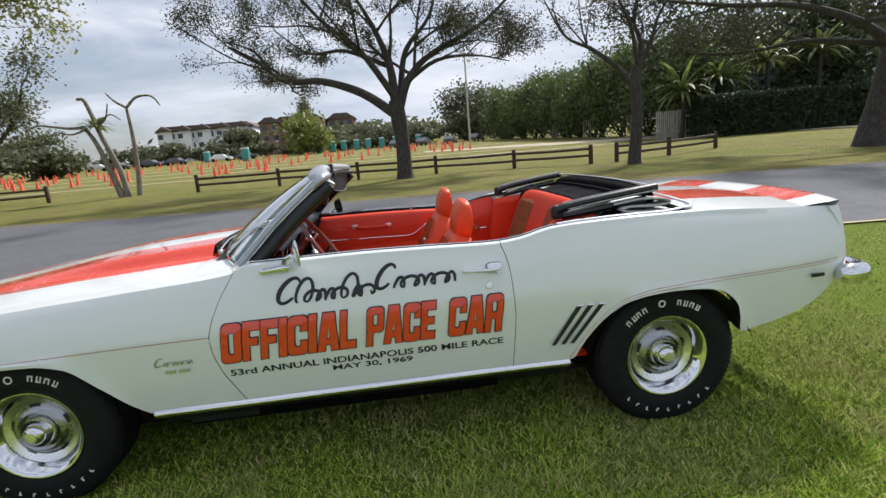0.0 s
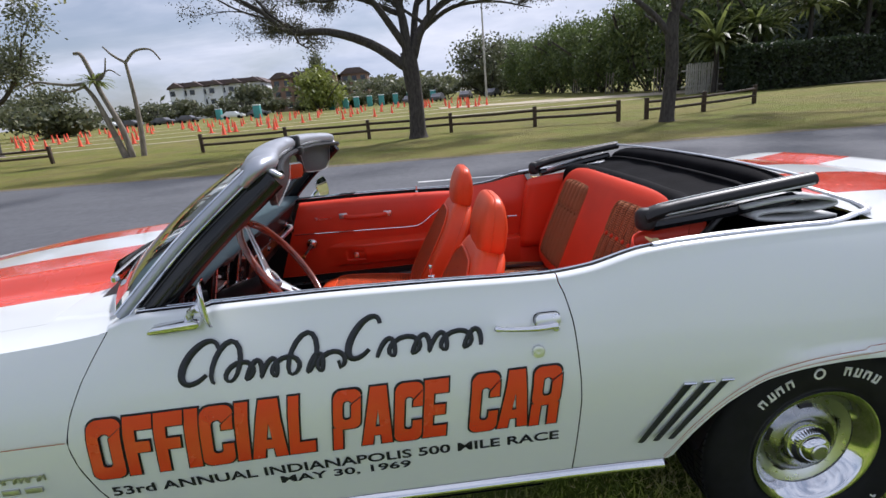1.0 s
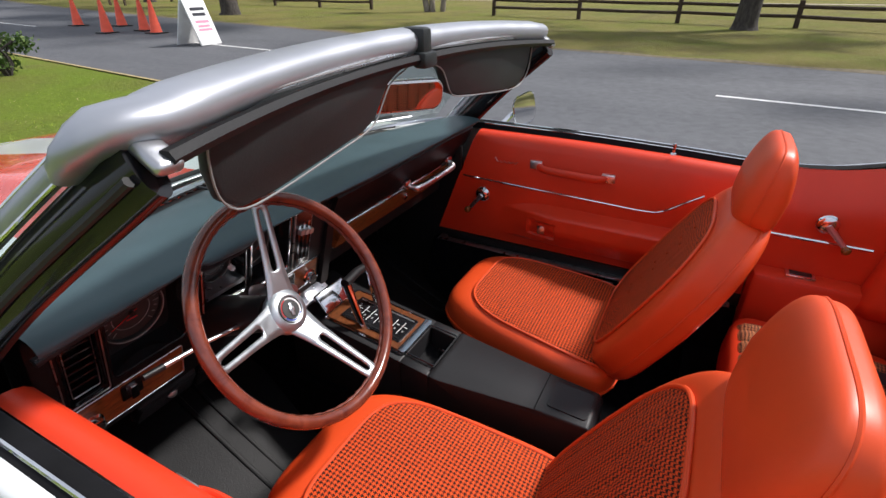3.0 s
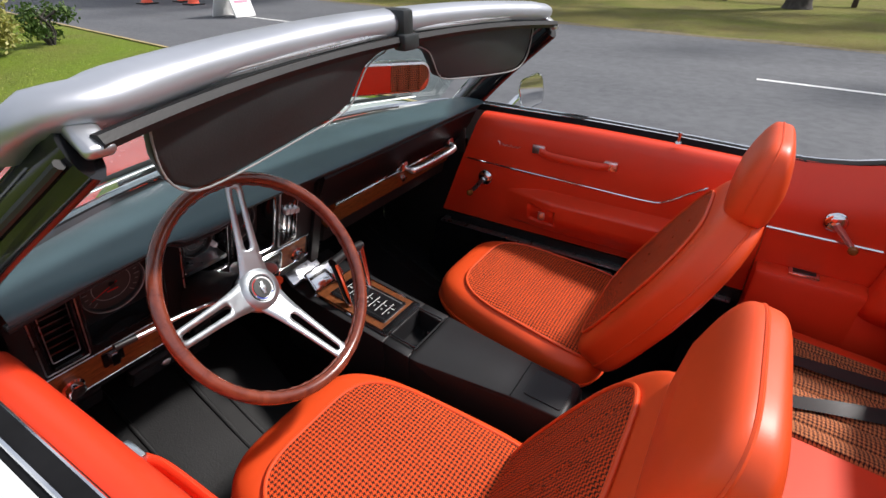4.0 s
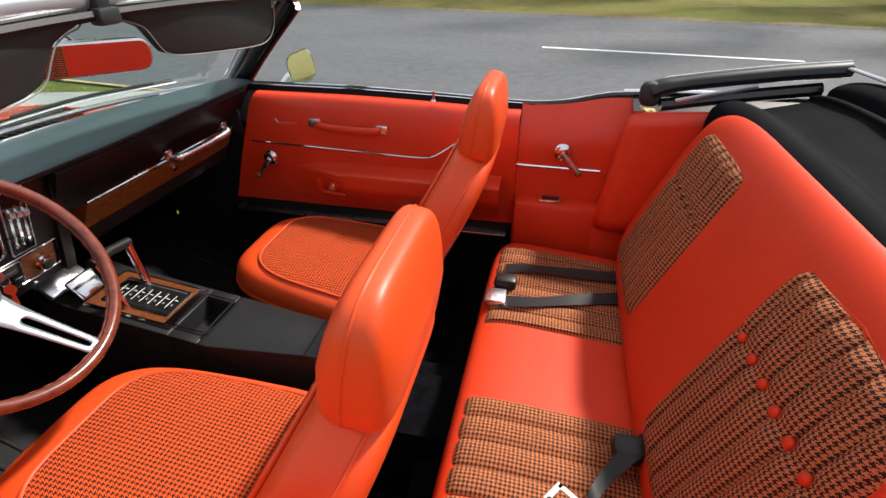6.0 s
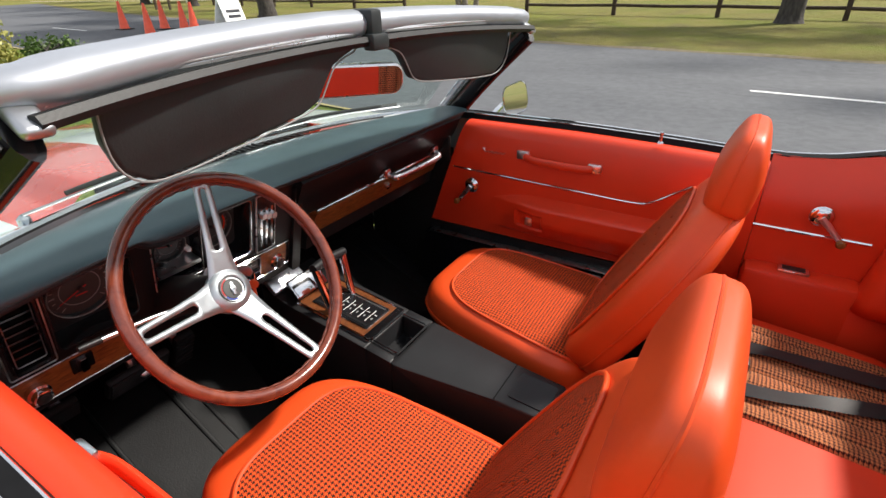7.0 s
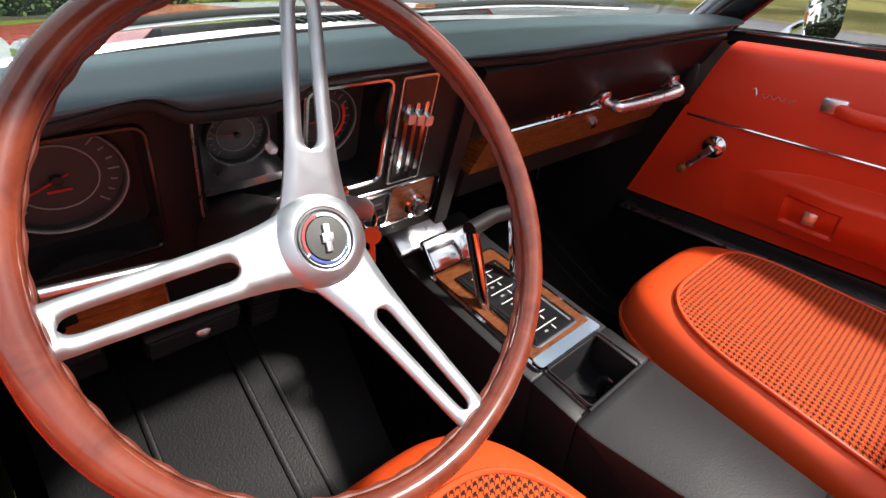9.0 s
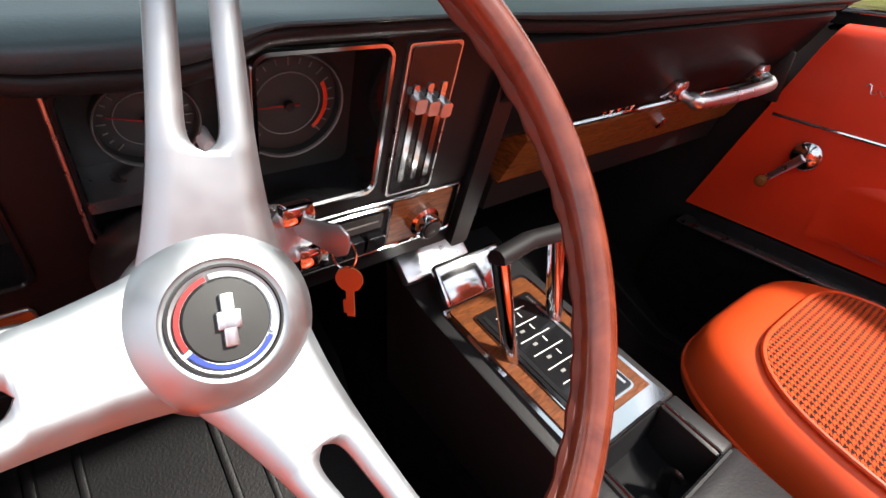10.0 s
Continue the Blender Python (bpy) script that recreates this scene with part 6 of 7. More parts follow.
def bezel(y0, y1, d0, d1, h, r=.012, t=.0035):
    o = rounded(y1 - y0, d1 - d0, r, 5, (y0 + y1) / 2, -(d0 + d1) / 2)
    return tube([PAN @ Vector((a, b, h)) for a, b in o], t, 6, closed=True)


def well(y0, y1, d0, d1, deep, h=.022, r=.012):
    """The sunk walls of an instrument opening."""
    o = rounded(y1 - y0, d1 - d0, r, 5, (y0 + y1) / 2, -(d0 + d1) / 2)
    k = len(o)
    V = [tuple(PAN @ Vector((a, b, h))) for a, b in o] + [tuple(PAN @ Vector((a, b, -deep))) for a, b in o]
    return V, [(i, (i + 1) % k, k + (i + 1) % k, k + i) for i in range(k)]


def face_with_holes(y0, y1, d0, d1, h, holes):
    """A flat fascia cut up round square openings."""
    ys_ = sorted(set([y0, y1] + [v for a in holes for v in a[:2]]))
    ds_ = sorted(set([d0, d1] + [v for a in holes for v in a[2:]]))
    out = []
    for i in range(len(ys_) - 1):
        for j in range(len(ds_) - 1):
            cy, cd = (ys_[i] + ys_[i + 1]) / 2, (ds_[j] + ds_[j + 1]) / 2
            if any(a < cy < b and c < cd < d for a, b, c, d in holes):
                continue
            out.append(([tuple(PAN @ Vector(p)) for p in ((ys_[i], -ds_[j + 1], h), (ys_[i + 1], -ds_[j + 1], h), (ys_[i + 1], -ds_[j], h), (ys_[i], -ds_[j], h))], [(0, 1, 2, 3)]))
    return join(*out)


VENT = (-.664, -.608, .022, .166)
POD1 = (-.596, -.455, .016, .158)
POD2 = (-.413, -.314, .016, .132)
POD3 = (-.299, -.187, .006, .152)
panel_ob = part("instrument_panel", join(face_with_holes(-.70, -.055, -.008, .170, .020, [VENT, POD1, POD2, POD3]),
                                         plate(-.70, -.055, .170, .275, -.03, .016), plate(-.062, -.035, .022, .275, -.06, .030, .006)), PANEL_BLACK, dash, "black instrument panel with sunk gauges")
part("panel_back", plate(-.70, -.055, .045, .275, -.055, -.050), BLACK, panel_ob)
for (a, b, c, d), nm in ((VENT, 0), (POD1, 1), (POD2, 2), (POD3, 3)):
    part("opening", well(a, b, c, d, (.045, .030, .018, .038)[nm]), BLACK_GLOSS, panel_ob)
    part("bezel", bezel(a, b, c, d, .022, .012, .0024 if nm != 3 else .0030), CHROME if nm == 3 else BLACK_GLOSS, panel_ob, "thin bezel")
part("vent_frame", bezel(-.672, -.602, .014, .172, .0215, .005, .0014), STEEL, panel_ob, "thin bright vent frame")
part("vent_frame", bezel(-.655, -.611, .030, .160, .012, .004, .0011), STEEL, panel_ob)
for k in range(7):
    part("vent_vane", moved(box(0, 0, 0, .046, .0028, .022), PAN @ Matrix.Translation((-.634, -.046 - .0170 * k, .000)) @ Matrix.Rotation(radians(-34), 4, "X")), BLACK_GLOSS, panel_ob)


def gauge(y, d, r, h, needle, red=None):
    m = PAN @ Matrix.Translation((y, -d, h))
    gface = part("gauge", lathe([(0, .0), (r, .0), (r, .008), (r * 1.06, .010), (r * 1.06, -.004)], 40), GAUGE, panel_ob, "round black gauge with pale marks", m=m)
    part("gauge_ring", lathe([(r * .62, .0012), (r * .635, .0018), (r * .65, .0012)], 36), DIAL_GREY, gface, m=m)
    part("gauge_ring", lathe([(r * 1.03, .009), (r * 1.05, .0105), (r * 1.07, .009)], 40), DIAL_GREY, gface, m=m)
    for tick in [moved(box(r * .86, 0, .0012, r * .13 * (1.4 if k % 3 == 0 else .8), r * .022, .0012), Matrix.Rotation(radians(225 - 270 * k / 18), 4, "Z")) for k in range(19)]:
        part("gauge_mark", tick, DIAL_GREY, gface, m=m)
    part("needle", moved(prism([(-.2 * r, -.018 * r), (.78 * r, -.006 * r), (.78 * r, .006 * r), (-.2 * r, .018 * r)], .003, .0045, "z"), Matrix.Rotation(radians(needle), 4, "Z")), RED, gface, "red needle", m=m)
    part("needle_cap", lathe([(r * .10, .002), (r * .09, .007), (0, .008)], 18), BLACK, gface, m=m)
    if red:
        part("red_arc", grid(lambda u, v: (r * (.72 + .09 * v) * math.cos(radians(red[0] + (red[1] - red[0]) * u)), r * (.72 + .09 * v) * math.sin(radians(red[0] + (red[1] - red[0]) * u)), .0016), 14, 2), ORANGE, gface, "orange warning arc", m=m)
    return gface


part("gauge_board", plate(-.596, -.455, .016, .158, -.031, -.026), BLACK, panel_ob)
part("gauge_board", plate(-.413, -.312, .016, .128, -.019, -.014), GAUGE, panel_ob)
part("gauge_board", plate(-.299, -.187, .006, .152, -.039, -.034), GAUGE, panel_ob)
gauge(-.524, .084, .054, -.025, 205)
gauge(-.362, .064, .032, -.013, 165)
gauge(-.250, .080, .046, -.033, 178, (30, -48))
part("red_plaque", plate(-.534, -.514, .096, .0985, -.0235, -.0225, .001), RED, panel_ob)
part("silver_tray", plate(-.412, -.318, .096, .106, -.014, .026, .003), STEEL, panel_ob, "brushed ledge under the clock")
part("clock_frame", bezel(-.416, -.312, .012, .136, .0225, .006, .0016), STEEL, panel_ob)
part("reset_knob", lathe([(.006, -.014), (.006, .004), (.004, .007), (0, .007)], 14, PAN @ Matrix.Translation((-.328, -.082, 0))), LETTER_WHITE, panel_ob, "small pale reset knob")
# heater levers
part("heater_panel", plate(-.173, -.117, .006, .164, .018, .024, .004), STEEL, panel_ob, "bright heater control panel with three levers")
part("heater_inset", plate(-.170, -.120, .009, .161, .0242, .0255, .003), BLACK_GLOSS, panel_ob)
for k in range(3):
    yk = -.160 + .015 * k
    part("lever_slot", plate(yk - .003, yk + .003, .042, .146, .0257, .0268, .0025), CHROME, panel_ob)
    part("lever", plate(yk - .006, yk + .006, .050 + .004 * k, .064 + .004 * k, .026, .037, .003), STEEL, panel_ob)
# radio and lower strip
part("radio", plate(-.295, -.160, .178, .240, .016, .022, .005), BLACK_GLOSS, panel_ob, "black push-button radio")
part("bright_edge", bezel(-.300, -.066, .175, .246, .020, .006, .0022), CHROME, panel_ob)
part("radio_frame", bezel(-.294, -.162, .180, .238, .0225, .006, .0022), CHROME, panel_ob)
part("radio_dial", plate(-.285, -.170, .186, .206, .0225, .0235, .003), GAUGE, panel_ob)
part("dial_line", plate(-.280, -.175, .195, .197, .0236, .0240, .0005), DIAL_GREY, panel_ob)
for k in range(5):
    part("radio_key", plate(-.288 + .025 * k, -.267 + .025 * k, .213, .232, .022, .029, .003), BLACK_GLOSS, panel_ob)
    part("key_edge", plate(-.287 + .025 * k, -.268 + .025 * k, .2135, .2155, .029, .0300, .0008), CHROME, panel_ob)
for ky, kd in ((-.116, .212), (-.645, .220)):
    part("knob_plate", plate(ky - .040, ky + .040, kd - .032, kd + .032, .017, .0195, .004), WOOD, panel_ob)
    part("knob", lathe([(.019, .018), (.019, .030), (.015, .033), (.015, .043), (.010, .045), (0, .045)], 26, PAN @ Matrix.Translation((ky, -kd, 0))), CHROME, panel_ob, "chrome dash knob")
    part("knob_face", lathe([(.012, .0455), (.010, .047), (0, .047)], 20, PAN @ Matrix.Translation((ky, -kd, 0))), BLACK, panel_ob)
part("wood_strip", plate(-.690, -.465, .184, .258, .016, .0185, .004), WOOD, panel_ob, "wood-grained strip with bright edge")
part("bright_edge", bezel(-.690, -.465, .184, .258, .0188, .005, .0013), STEEL, panel_ob)
part("wiper_switch", plate(-.588, -.550, .192, .228, .018, .022, .003), BLACK_GLOSS, panel_ob)
part("switch_rocker", plate(-.576, -.562, .196, .226, .022, .030, .003), CHROME, panel_ob)
part("column_shroud", tube(smooth_line([(-.60, -.382, .700), (-.42, -.382, .800), (-.235, -.384, .872)], 6), [.050, .050, .050, .049, .048, .047, .045, .042, .040, .038, .036, .034, .034], 18), BLACK, dash, "black steering column")
part("signal_stalk", tube([(-.300, -.40, .838), (-.300, -.48, .852), (-.297, -.565, .862)], [.0040, .0042, .0050], 10), STEEL, dash, "turn signal stalk")
part("stalk_tip", tube([(-.297, -.565, .862), (-.296, -.60, .866)], [.0062, .0055], 10), BLACK, dash)
part("ignition_lock", tube([(-.360, -.318, .832), (-.322, -.300, .846)], [.024, .021], 20), STEEL, dash, "chrome ignition lock on the column")
part("ignition_wing", join(box(-.322, -.296, .862, .014, .026, .016, .004), box(-.316, -.290, .828, .014, .024, .018, .004)), CHROME, dash)
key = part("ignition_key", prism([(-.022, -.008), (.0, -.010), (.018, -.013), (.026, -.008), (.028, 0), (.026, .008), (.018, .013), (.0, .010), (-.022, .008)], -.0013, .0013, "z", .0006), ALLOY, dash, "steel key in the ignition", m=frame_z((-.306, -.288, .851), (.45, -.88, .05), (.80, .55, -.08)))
ring_m = frame_z((-.292, -.275, .836), (.7, -.7, 0), (0, 0, 1))
part("key_ring", tube([ring_m @ Vector((.013 * math.cos(a), .009 * math.sin(a), 0)) for a in [i * math.pi / 8 for i in range(16)]], .0011, 6, closed=True), CHROME, key)
kb = frame_z((-.290, -.273, .814), (.70, -.70, .0), (0, 0, 1))
part("spare_key", join(moved(prism([(.011 * math.cos(a), .0105 * math.sin(a)) for a in [i * math.pi / 10 for i in range(20)]], -.0012, .0012, "z"), kb), moved(box(-.022, 0, 0, .026, .006, .002), kb), moved(box(-.026, .004, 0, .012, .003, .002), kb)), ORANGE_KEY, key, "copper-coloured spare key")
# pad vents beside the glass
for k in range(16):
    part("defroster_slot", box(-.585 + .0006 * k, -.22 + .016 * k, .9975 + .0002 * k, .036, .006, .004), BLACK_VINYL, dash)

# ---- steering wheel ----
WC = frame_z((-.169, -.377, .909), (.834, .060, .548), (0, 1, 0))
RW = .1975
wheel_ob = part("steering_wheel", tube([WC @ Vector((RW * math.cos(a), RW * math.sin(a), .008)) for a in [2 * math.pi * i / 96 for i in range(96)]], .0112, 14, closed=True), ROSEWOOD, car, "three-spoke steering wheel with rosewood rim")
part("rim_grip", tube([WC @ Vector(((RW - .0085) * math.cos(a), (RW - .0085) * math.sin(a), .0015)) for a in [2 * math.pi * i / 288 for i in range(288)]], [.0042 + .0007 * math.cos(2 * math.pi * i / 6) for i in range(288)], 8, closed=True), ROSEWOOD_DULL, wheel_ob)
HUB = WC @ Matrix.Translation((0, 0, -.051)) @ Matrix.Scale(.67, 4)
for ang in (80, -74, 180):
    R_ = WC @ Matrix.Rotation(radians(ang), 4, "Z")
    depth = lambda u: -.050 * (1 - u) + .004
    slot = lambda u: (.0082 - .0030 * u) * math.sqrt(max(0.0, 1 - abs((u - .625) / .315) ** 14))
    outer = lambda u: .0225 - .0070 * u + .010 * (1 - u) ** 5
    V, F, rows_ = [], [], []
    for i in range(90):
        u = i / 89
        o_, q_ = outer(u), slot(u)
        ys_ = [-o_, -(o_ + q_) / 2, -q_, (o_ + q_) / 2, o_] if q_ == 0 else [-o_, -(o_ + q_) / 2, -q_, q_, (o_ + q_) / 2, o_]
        ids = []
        for yv in ys_:
            ids.append(len(V))
            V.append(tuple(R_ @ Vector((.020 + .172 * u, yv, depth(u)))))
        rows_.append(ids if q_ else ids[:3] + [ids[2]] + ids[3:])
    for ra, rb in zip(rows_, rows_[1:]):
        for j in (0, 1, 3, 4):
            F.append((ra[j], rb[j], rb[j + 1], ra[j + 1]))
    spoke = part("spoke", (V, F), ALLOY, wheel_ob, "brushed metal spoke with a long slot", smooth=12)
    sol = spoke.modifiers.new("thick", "SOLIDIFY")
    sol.thickness, sol.offset = .0035, 0
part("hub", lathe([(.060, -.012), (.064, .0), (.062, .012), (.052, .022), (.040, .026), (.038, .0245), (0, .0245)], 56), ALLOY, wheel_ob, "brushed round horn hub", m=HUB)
part("hub_ring", lathe([(.034, .0245), (.0345, .027), (.036, .027), (.0365, .0245)], 48), BLACK, wheel_ob, m=HUB)
part("emblem_face", lathe([(.0275, .0245), (.026, .0275), (0, .0285)], 40), GAUGE, wheel_ob, "dark round emblem", m=HUB)
for a0, a1, mt in ((100, 200, RED), (205, 320, BLUE), (325, 455, LETTER_WHITE)):
    part("emblem_band", grid(lambda u, v: ((.0280 + .0032 * v) * math.cos(radians(a0 + (a1 - a0) * u)), (.0280 + .0032 * v) * math.sin(radians(a0 + (a1 - a0) * u)), .0272), 20, 2), mt, wheel_ob, m=HUB)
part("emblem_bar", join(box(0, 0, .030, .034, .0085, .004, .001), box(0, 0, .030, .012, .0150, .004, .001)), STEEL, wheel_ob, m=HUB @ Matrix.Rotation(radians(-100), 4, "Z"))

# ---- console ----


con_wide = lambda x: float(np.interp(x, [-.60, -.06, .18, .31], [1.0, 1.0, .70, .64]))
tray_top = lambda x: .572 - .1524 * (x + .165)
blocks = [prism([(-.52, .30), (-.52, .640), (-.43, .612), (-.160, tray_top(-.160)), (-.160, .30)], -.098, .098, bevel=.005),
          prism([(-.082, .30), (-.082, tray_top(-.082)), (-.06, .556), (.06, .547), (.18, .538), (.30, .529), (.312, .515), (.312, .30)], -.098, .098, bevel=.006)]
for y0, y1 in ((-.098, -.064), (.064, .098)):
    blocks.append(prism([(-.1605, .30), (-.1605, tray_top(-.1605)), (-.0815, tray_top(-.0815)), (-.0815, .30)], y0, y1, bevel=.004))
cv, cf = join(*blocks)
con = part("console", ([(x, y * con_wide(x) + .010 * (1 - con_wide(x)) / .36, z) for x, y, z in cv], cf), BLACK_VINYL, car, "black centre console")
CT = frame_z((-.165, 0, .574), (.13, 0, 1.0), (1, 0, 0))
part("shift_plate", moved(prism(rounded(.255, .158, .010, 4, -.125, 0), .0, .005, "z"), CT), CHROME, con, "bright-edged shift plate")
part("wood_inlay", moved(prism(rounded(.238, .142, .008, 4, -.126, 0), .0055, .0075, "z"), CT), WOOD_DARK, con, "wood-grained inlay")
part("shift_gate", moved(prism(rounded(.190, .104, .006, 4, -.122, 0), .008, .0095, "z"), CT), CHROME, con)
part("gate_face", moved(prism(rounded(.184, .098, .005, 4, -.122, 0), .010, .0110, "z"), CT), BLACK_GLOSS, con)
part("gate_slit", moved(box(-.122, -.040, .0114, .172, .006, .0010), CT), STRIP, con)
part("gate_slit", moved(box(-.122, .041, .0114, .172, .004, .0010), CT), STEEL, con)
for k in range(7):
    part("gate_mark", moved(box(-.196 + .024 * k, -.002, .0116, .0013, .052, .0008), CT), LETTER_WHITE, con)
    part("gate_letter", moved(box(-.186 + .024 * k, .006, .0114, .009, .0016, .0008), CT), LETTER_WHITE, con)
    part("gate_letter", moved(box(-.186 + .024 * k, -.012, .0114, .004, .007, .0006), CT), DIAL_GREY, con)
part("plate_corner", moved(prism(rounded(.020, .150, .004, 3, -.008, 0), .0078, .0095, "z"), CT), CHROME, con)
hl, hr_ = Vector((-.335, -.062, .728)), Vector((-.352, .058, .715))
bl, br = Vector((-.300, -.050, .582)), Vector((-.318, .046, .584))
sh = part("shifter", tube([bl, hl], [.0085, .0095], 12, flat=1.45), CHROME, con, "chrome horseshoe shifter with black grip")
part("shifter_leg", tube([br, hr_], [.0085, .0095], 12, flat=1.45), CHROME, sh)
part("shifter_grip", tube([hl + Vector((0, -.006, .004)), (hl + hr_) / 2 + Vector((-.004, 0, .008)), hr_ + Vector((0, .006, .004))], .0125, 10), BLACK_VINYL, sh)
part("ash_tray_lid", moved(box(0, 0, 0, .075, .115, .020, .006), Matrix.Translation((-.490, -.045, .655)) @ Matrix.Rotation(radians(40), 4, "Y")), STEEL, con, "bright flip lid ahead of the shifter")
part("ash_tray_lid", moved(box(0, 0, 0, .060, .115, .016, .006), Matrix.Translation((-.425, -.018, .640)) @ Matrix.Rotation(radians(52), 4, "Y")), CHROME, con, "bright flip lid ahead of the shifter")
part("coin_tray", grid(lambda u, v: (-.162 + .082 * u, -.066 + .132 * v, .498 + .018 * abs(2 * u - 1) ** 3), 12, 6), STRIP, con, "open dark coin tray")
part("tray_clip", tube(smooth_line([(-.108, .020, .500), (-.112, .020, .532), (-.104, .020, .542), (-.096, .020, .536)], 5), .0035, 8, flat=2.2), BLACK_GLOSS, con)
part("tray_rim", tube([CT @ Vector((a, b, .0035)) for a, b in rounded(.082, .132, .008, 4, .044, 0)], .0024, 6, closed=True), BLACK_GLOSS, con)
part("tray_edge", moved(box(.087, 0, .006, .003, .150, .004), CT), BLACK_VINYL, con)
part("lid_seam", box(.178, .008, .5375, .003, .130, .004), STRIP, con)
part("lid_panel", moved(prism(rounded(.092, .088, .008, 4), 0, .004, "z"), Matrix.Translation((.246, .010, .5320)) @ Matrix.Rotation(radians(4.3), 4, "Y")), BLACK_VINYL, con)

# ---- seats ----


def insert(a, b, c, e1, e2, fx, fy, cx, n, lift, flute=0.0, gap=.03):
    """A cloth panel laid on a cushion's top, with optional stitched channels."""
    def f(u, v):
        r = v ** .8
        t = 2 * math.pi * u
        pw = lambda w, e: math.copysign(abs(w) ** e, w)
        x, y = cx + fx * pw(math.cos(t), .45) * r, fy * pw(math.sin(t), .45) * r
        z = pillow_top(a, b, c, e1, e2, x, y) + lift
        if flute:
            z -= flute * abs(math.sin(math.pi * y / gap)) ** 8 if gap > 0 else flute * abs(math.sin(math.pi * x / -gap)) ** 8
        return (x, y, z)
    return grid(f, 64, n, wrap_u=True)


def insert_edge(a, b, c, e1, e2, fx, fy, cx, lift):
    pw = lambda w, e: math.copysign(abs(w) ** e, w)
    out = []
    for i in range(64):
        t = 2 * math.pi * i / 64
        x, y = cx + fx * pw(math.cos(t), .45), fy * pw(math.sin(t), .45)
        out.append((x, y, pillow_top(a, b, c, e1, e2, x, y) + lift))
    return out


def front_seat(cy, label, back=0.0, rise=0.0, lean=6.0):
    base = part("front_seat", join(box(.05, cy, .33, .40, .40, .06, .02), box(.05, cy - .16, .275, .46, .03, .05), box(.05, cy + .16, .275, .46, .03, .05)), BLACK, car, label)
    mc = Matrix.Translation((.035 + back, cy, .452 + rise)) @ Matrix.Rotation(radians(lean), 4, "Y")
    A, B, C = .280, .268, .092
    cw = lambda x, y, z: (x, y * (.88 + .12 * x / A - .07 * max(0, -x / A) ** 2), z if z > 0 else z * .45)
    part("cushion", pillow(A, B, C, .50, .44, 72, 28, warp=cw), VINYL, base, m=mc)
    g = insert(A, B, C, .50, .44, .236, .224, .038, 18, .004)
    part("cushion_cloth", ([cw(*v) for v in g[0]], g[1]), CLOTH, base, "orange and black houndstooth cloth", m=mc)
    part("piping", tube([cw(*v) for v in insert_edge(A, B, C, .50, .44, .238, .226, .038, .004)], .0040, 8, closed=True), VINYL, base, m=mc)
    low = [cw(A * 1.004 * math.copysign(abs(math.cos(t)) ** .44, math.cos(t)), B * 1.004 * math.copysign(abs(math.sin(t)) ** .44, math.sin(t)), .0) for t in [2 * math.pi * i / 72 for i in range(72)]]
    part("piping", tube(low, .0030, 6, closed=True), VINYL, base, m=mc)
    up = Vector((.489, 0, .872)).normalized()
    mb = frame_z((.409, cy, .705), (-up.z, 0, up.x), (up.x, 0, up.z))
    A2, B2, C2 = .272, .245, .063
    warp = lambda x, y, z: (x, y * (1 - .36 * max(0, x / A2) ** 1.7), z if z > 0 else z * (1 - .30 * max(0, x / A2) ** 1.5))
    part("backrest", pillow(A2, B2, C2, .34, .42, 72, 28, warp=warp), VINYL, base, m=mb)
    g = insert(A2, B2, C2, .34, .42, .218, .198, -.018, 18, .004, .003, .045)
    part("backrest_cloth", ([warp(*v) for v in g[0]], g[1]), CLOTH, base, "orange and black houndstooth cloth", m=mb)
    part("piping", tube([warp(*v) for v in insert_edge(A2, B2, C2, .34, .42, .220, .200, -.018, .004)], .0040, 8, closed=True), VINYL, base, m=mb)
    rear = [warp(A2 * 1.003 * math.copysign(abs(math.cos(t)) ** .42, math.cos(t)), B2 * 1.003 * math.copysign(abs(math.sin(t)) ** .42, math.sin(t)), -.012) for t in [2 * math.pi * i / 72 for i in range(72)]]
    part("piping", tube(rear, .0030, 6, closed=True), VINYL, base, m=mb)
    for k in range(7):
        for yy in (-.022, .022) if k % 2 else (0,):
            part("tuft", lathe([(.0045, 0), (.0035, .003), (0, .0035)], 10), CLOTH, base, m=mb @ Matrix.Translation((-.16 + .05 * k, yy, pillow_top(A2, B2, C2, .34, .42, -.16 + .05 * k, yy) + .004)))
    # the headrest: a padded cap, flat below, domed above, wider than the neck that it sits on
    mh = frame_z((.534, cy, 1.008), (-.985, 0, .17), (.17, 0, .985))

    def hw(x, y, z):
        q = x / .092
        x = x if x > -.070 else -.070 + (x + .070) * .70
        return (x, y * (1 - .08 * max(0, q) ** 1.4 - .03 * max(0, -q)), z * (1 - .44 * max(0, q) ** 1.2) + .002 * q)
    part("headrest", pillow(.098, .136, .049, .46, .42, 64, 28, warp=hw), VINYL, base, "domed orange vinyl headrest", m=mh)
    seam = [hw(.0978 * math.copysign(abs(math.sin(a)) ** .44, math.sin(a)), .1358 * math.copysign(abs(math.cos(a)) ** .44, math.cos(a)), .008) for a in [radians(-60 + 300 * i / 60) for i in range(61)]]
    part("piping", tube(seam, .0026, 6), VINYL, base, m=mh)
    part("headrest_neck", pillow(.030, .108, .036, .5, .4, 40, 14), BLACK_VINYL, base, m=frame_z((.528, cy, .938), (-.96, 0, .28), (.28, 0, .96)))
    return base


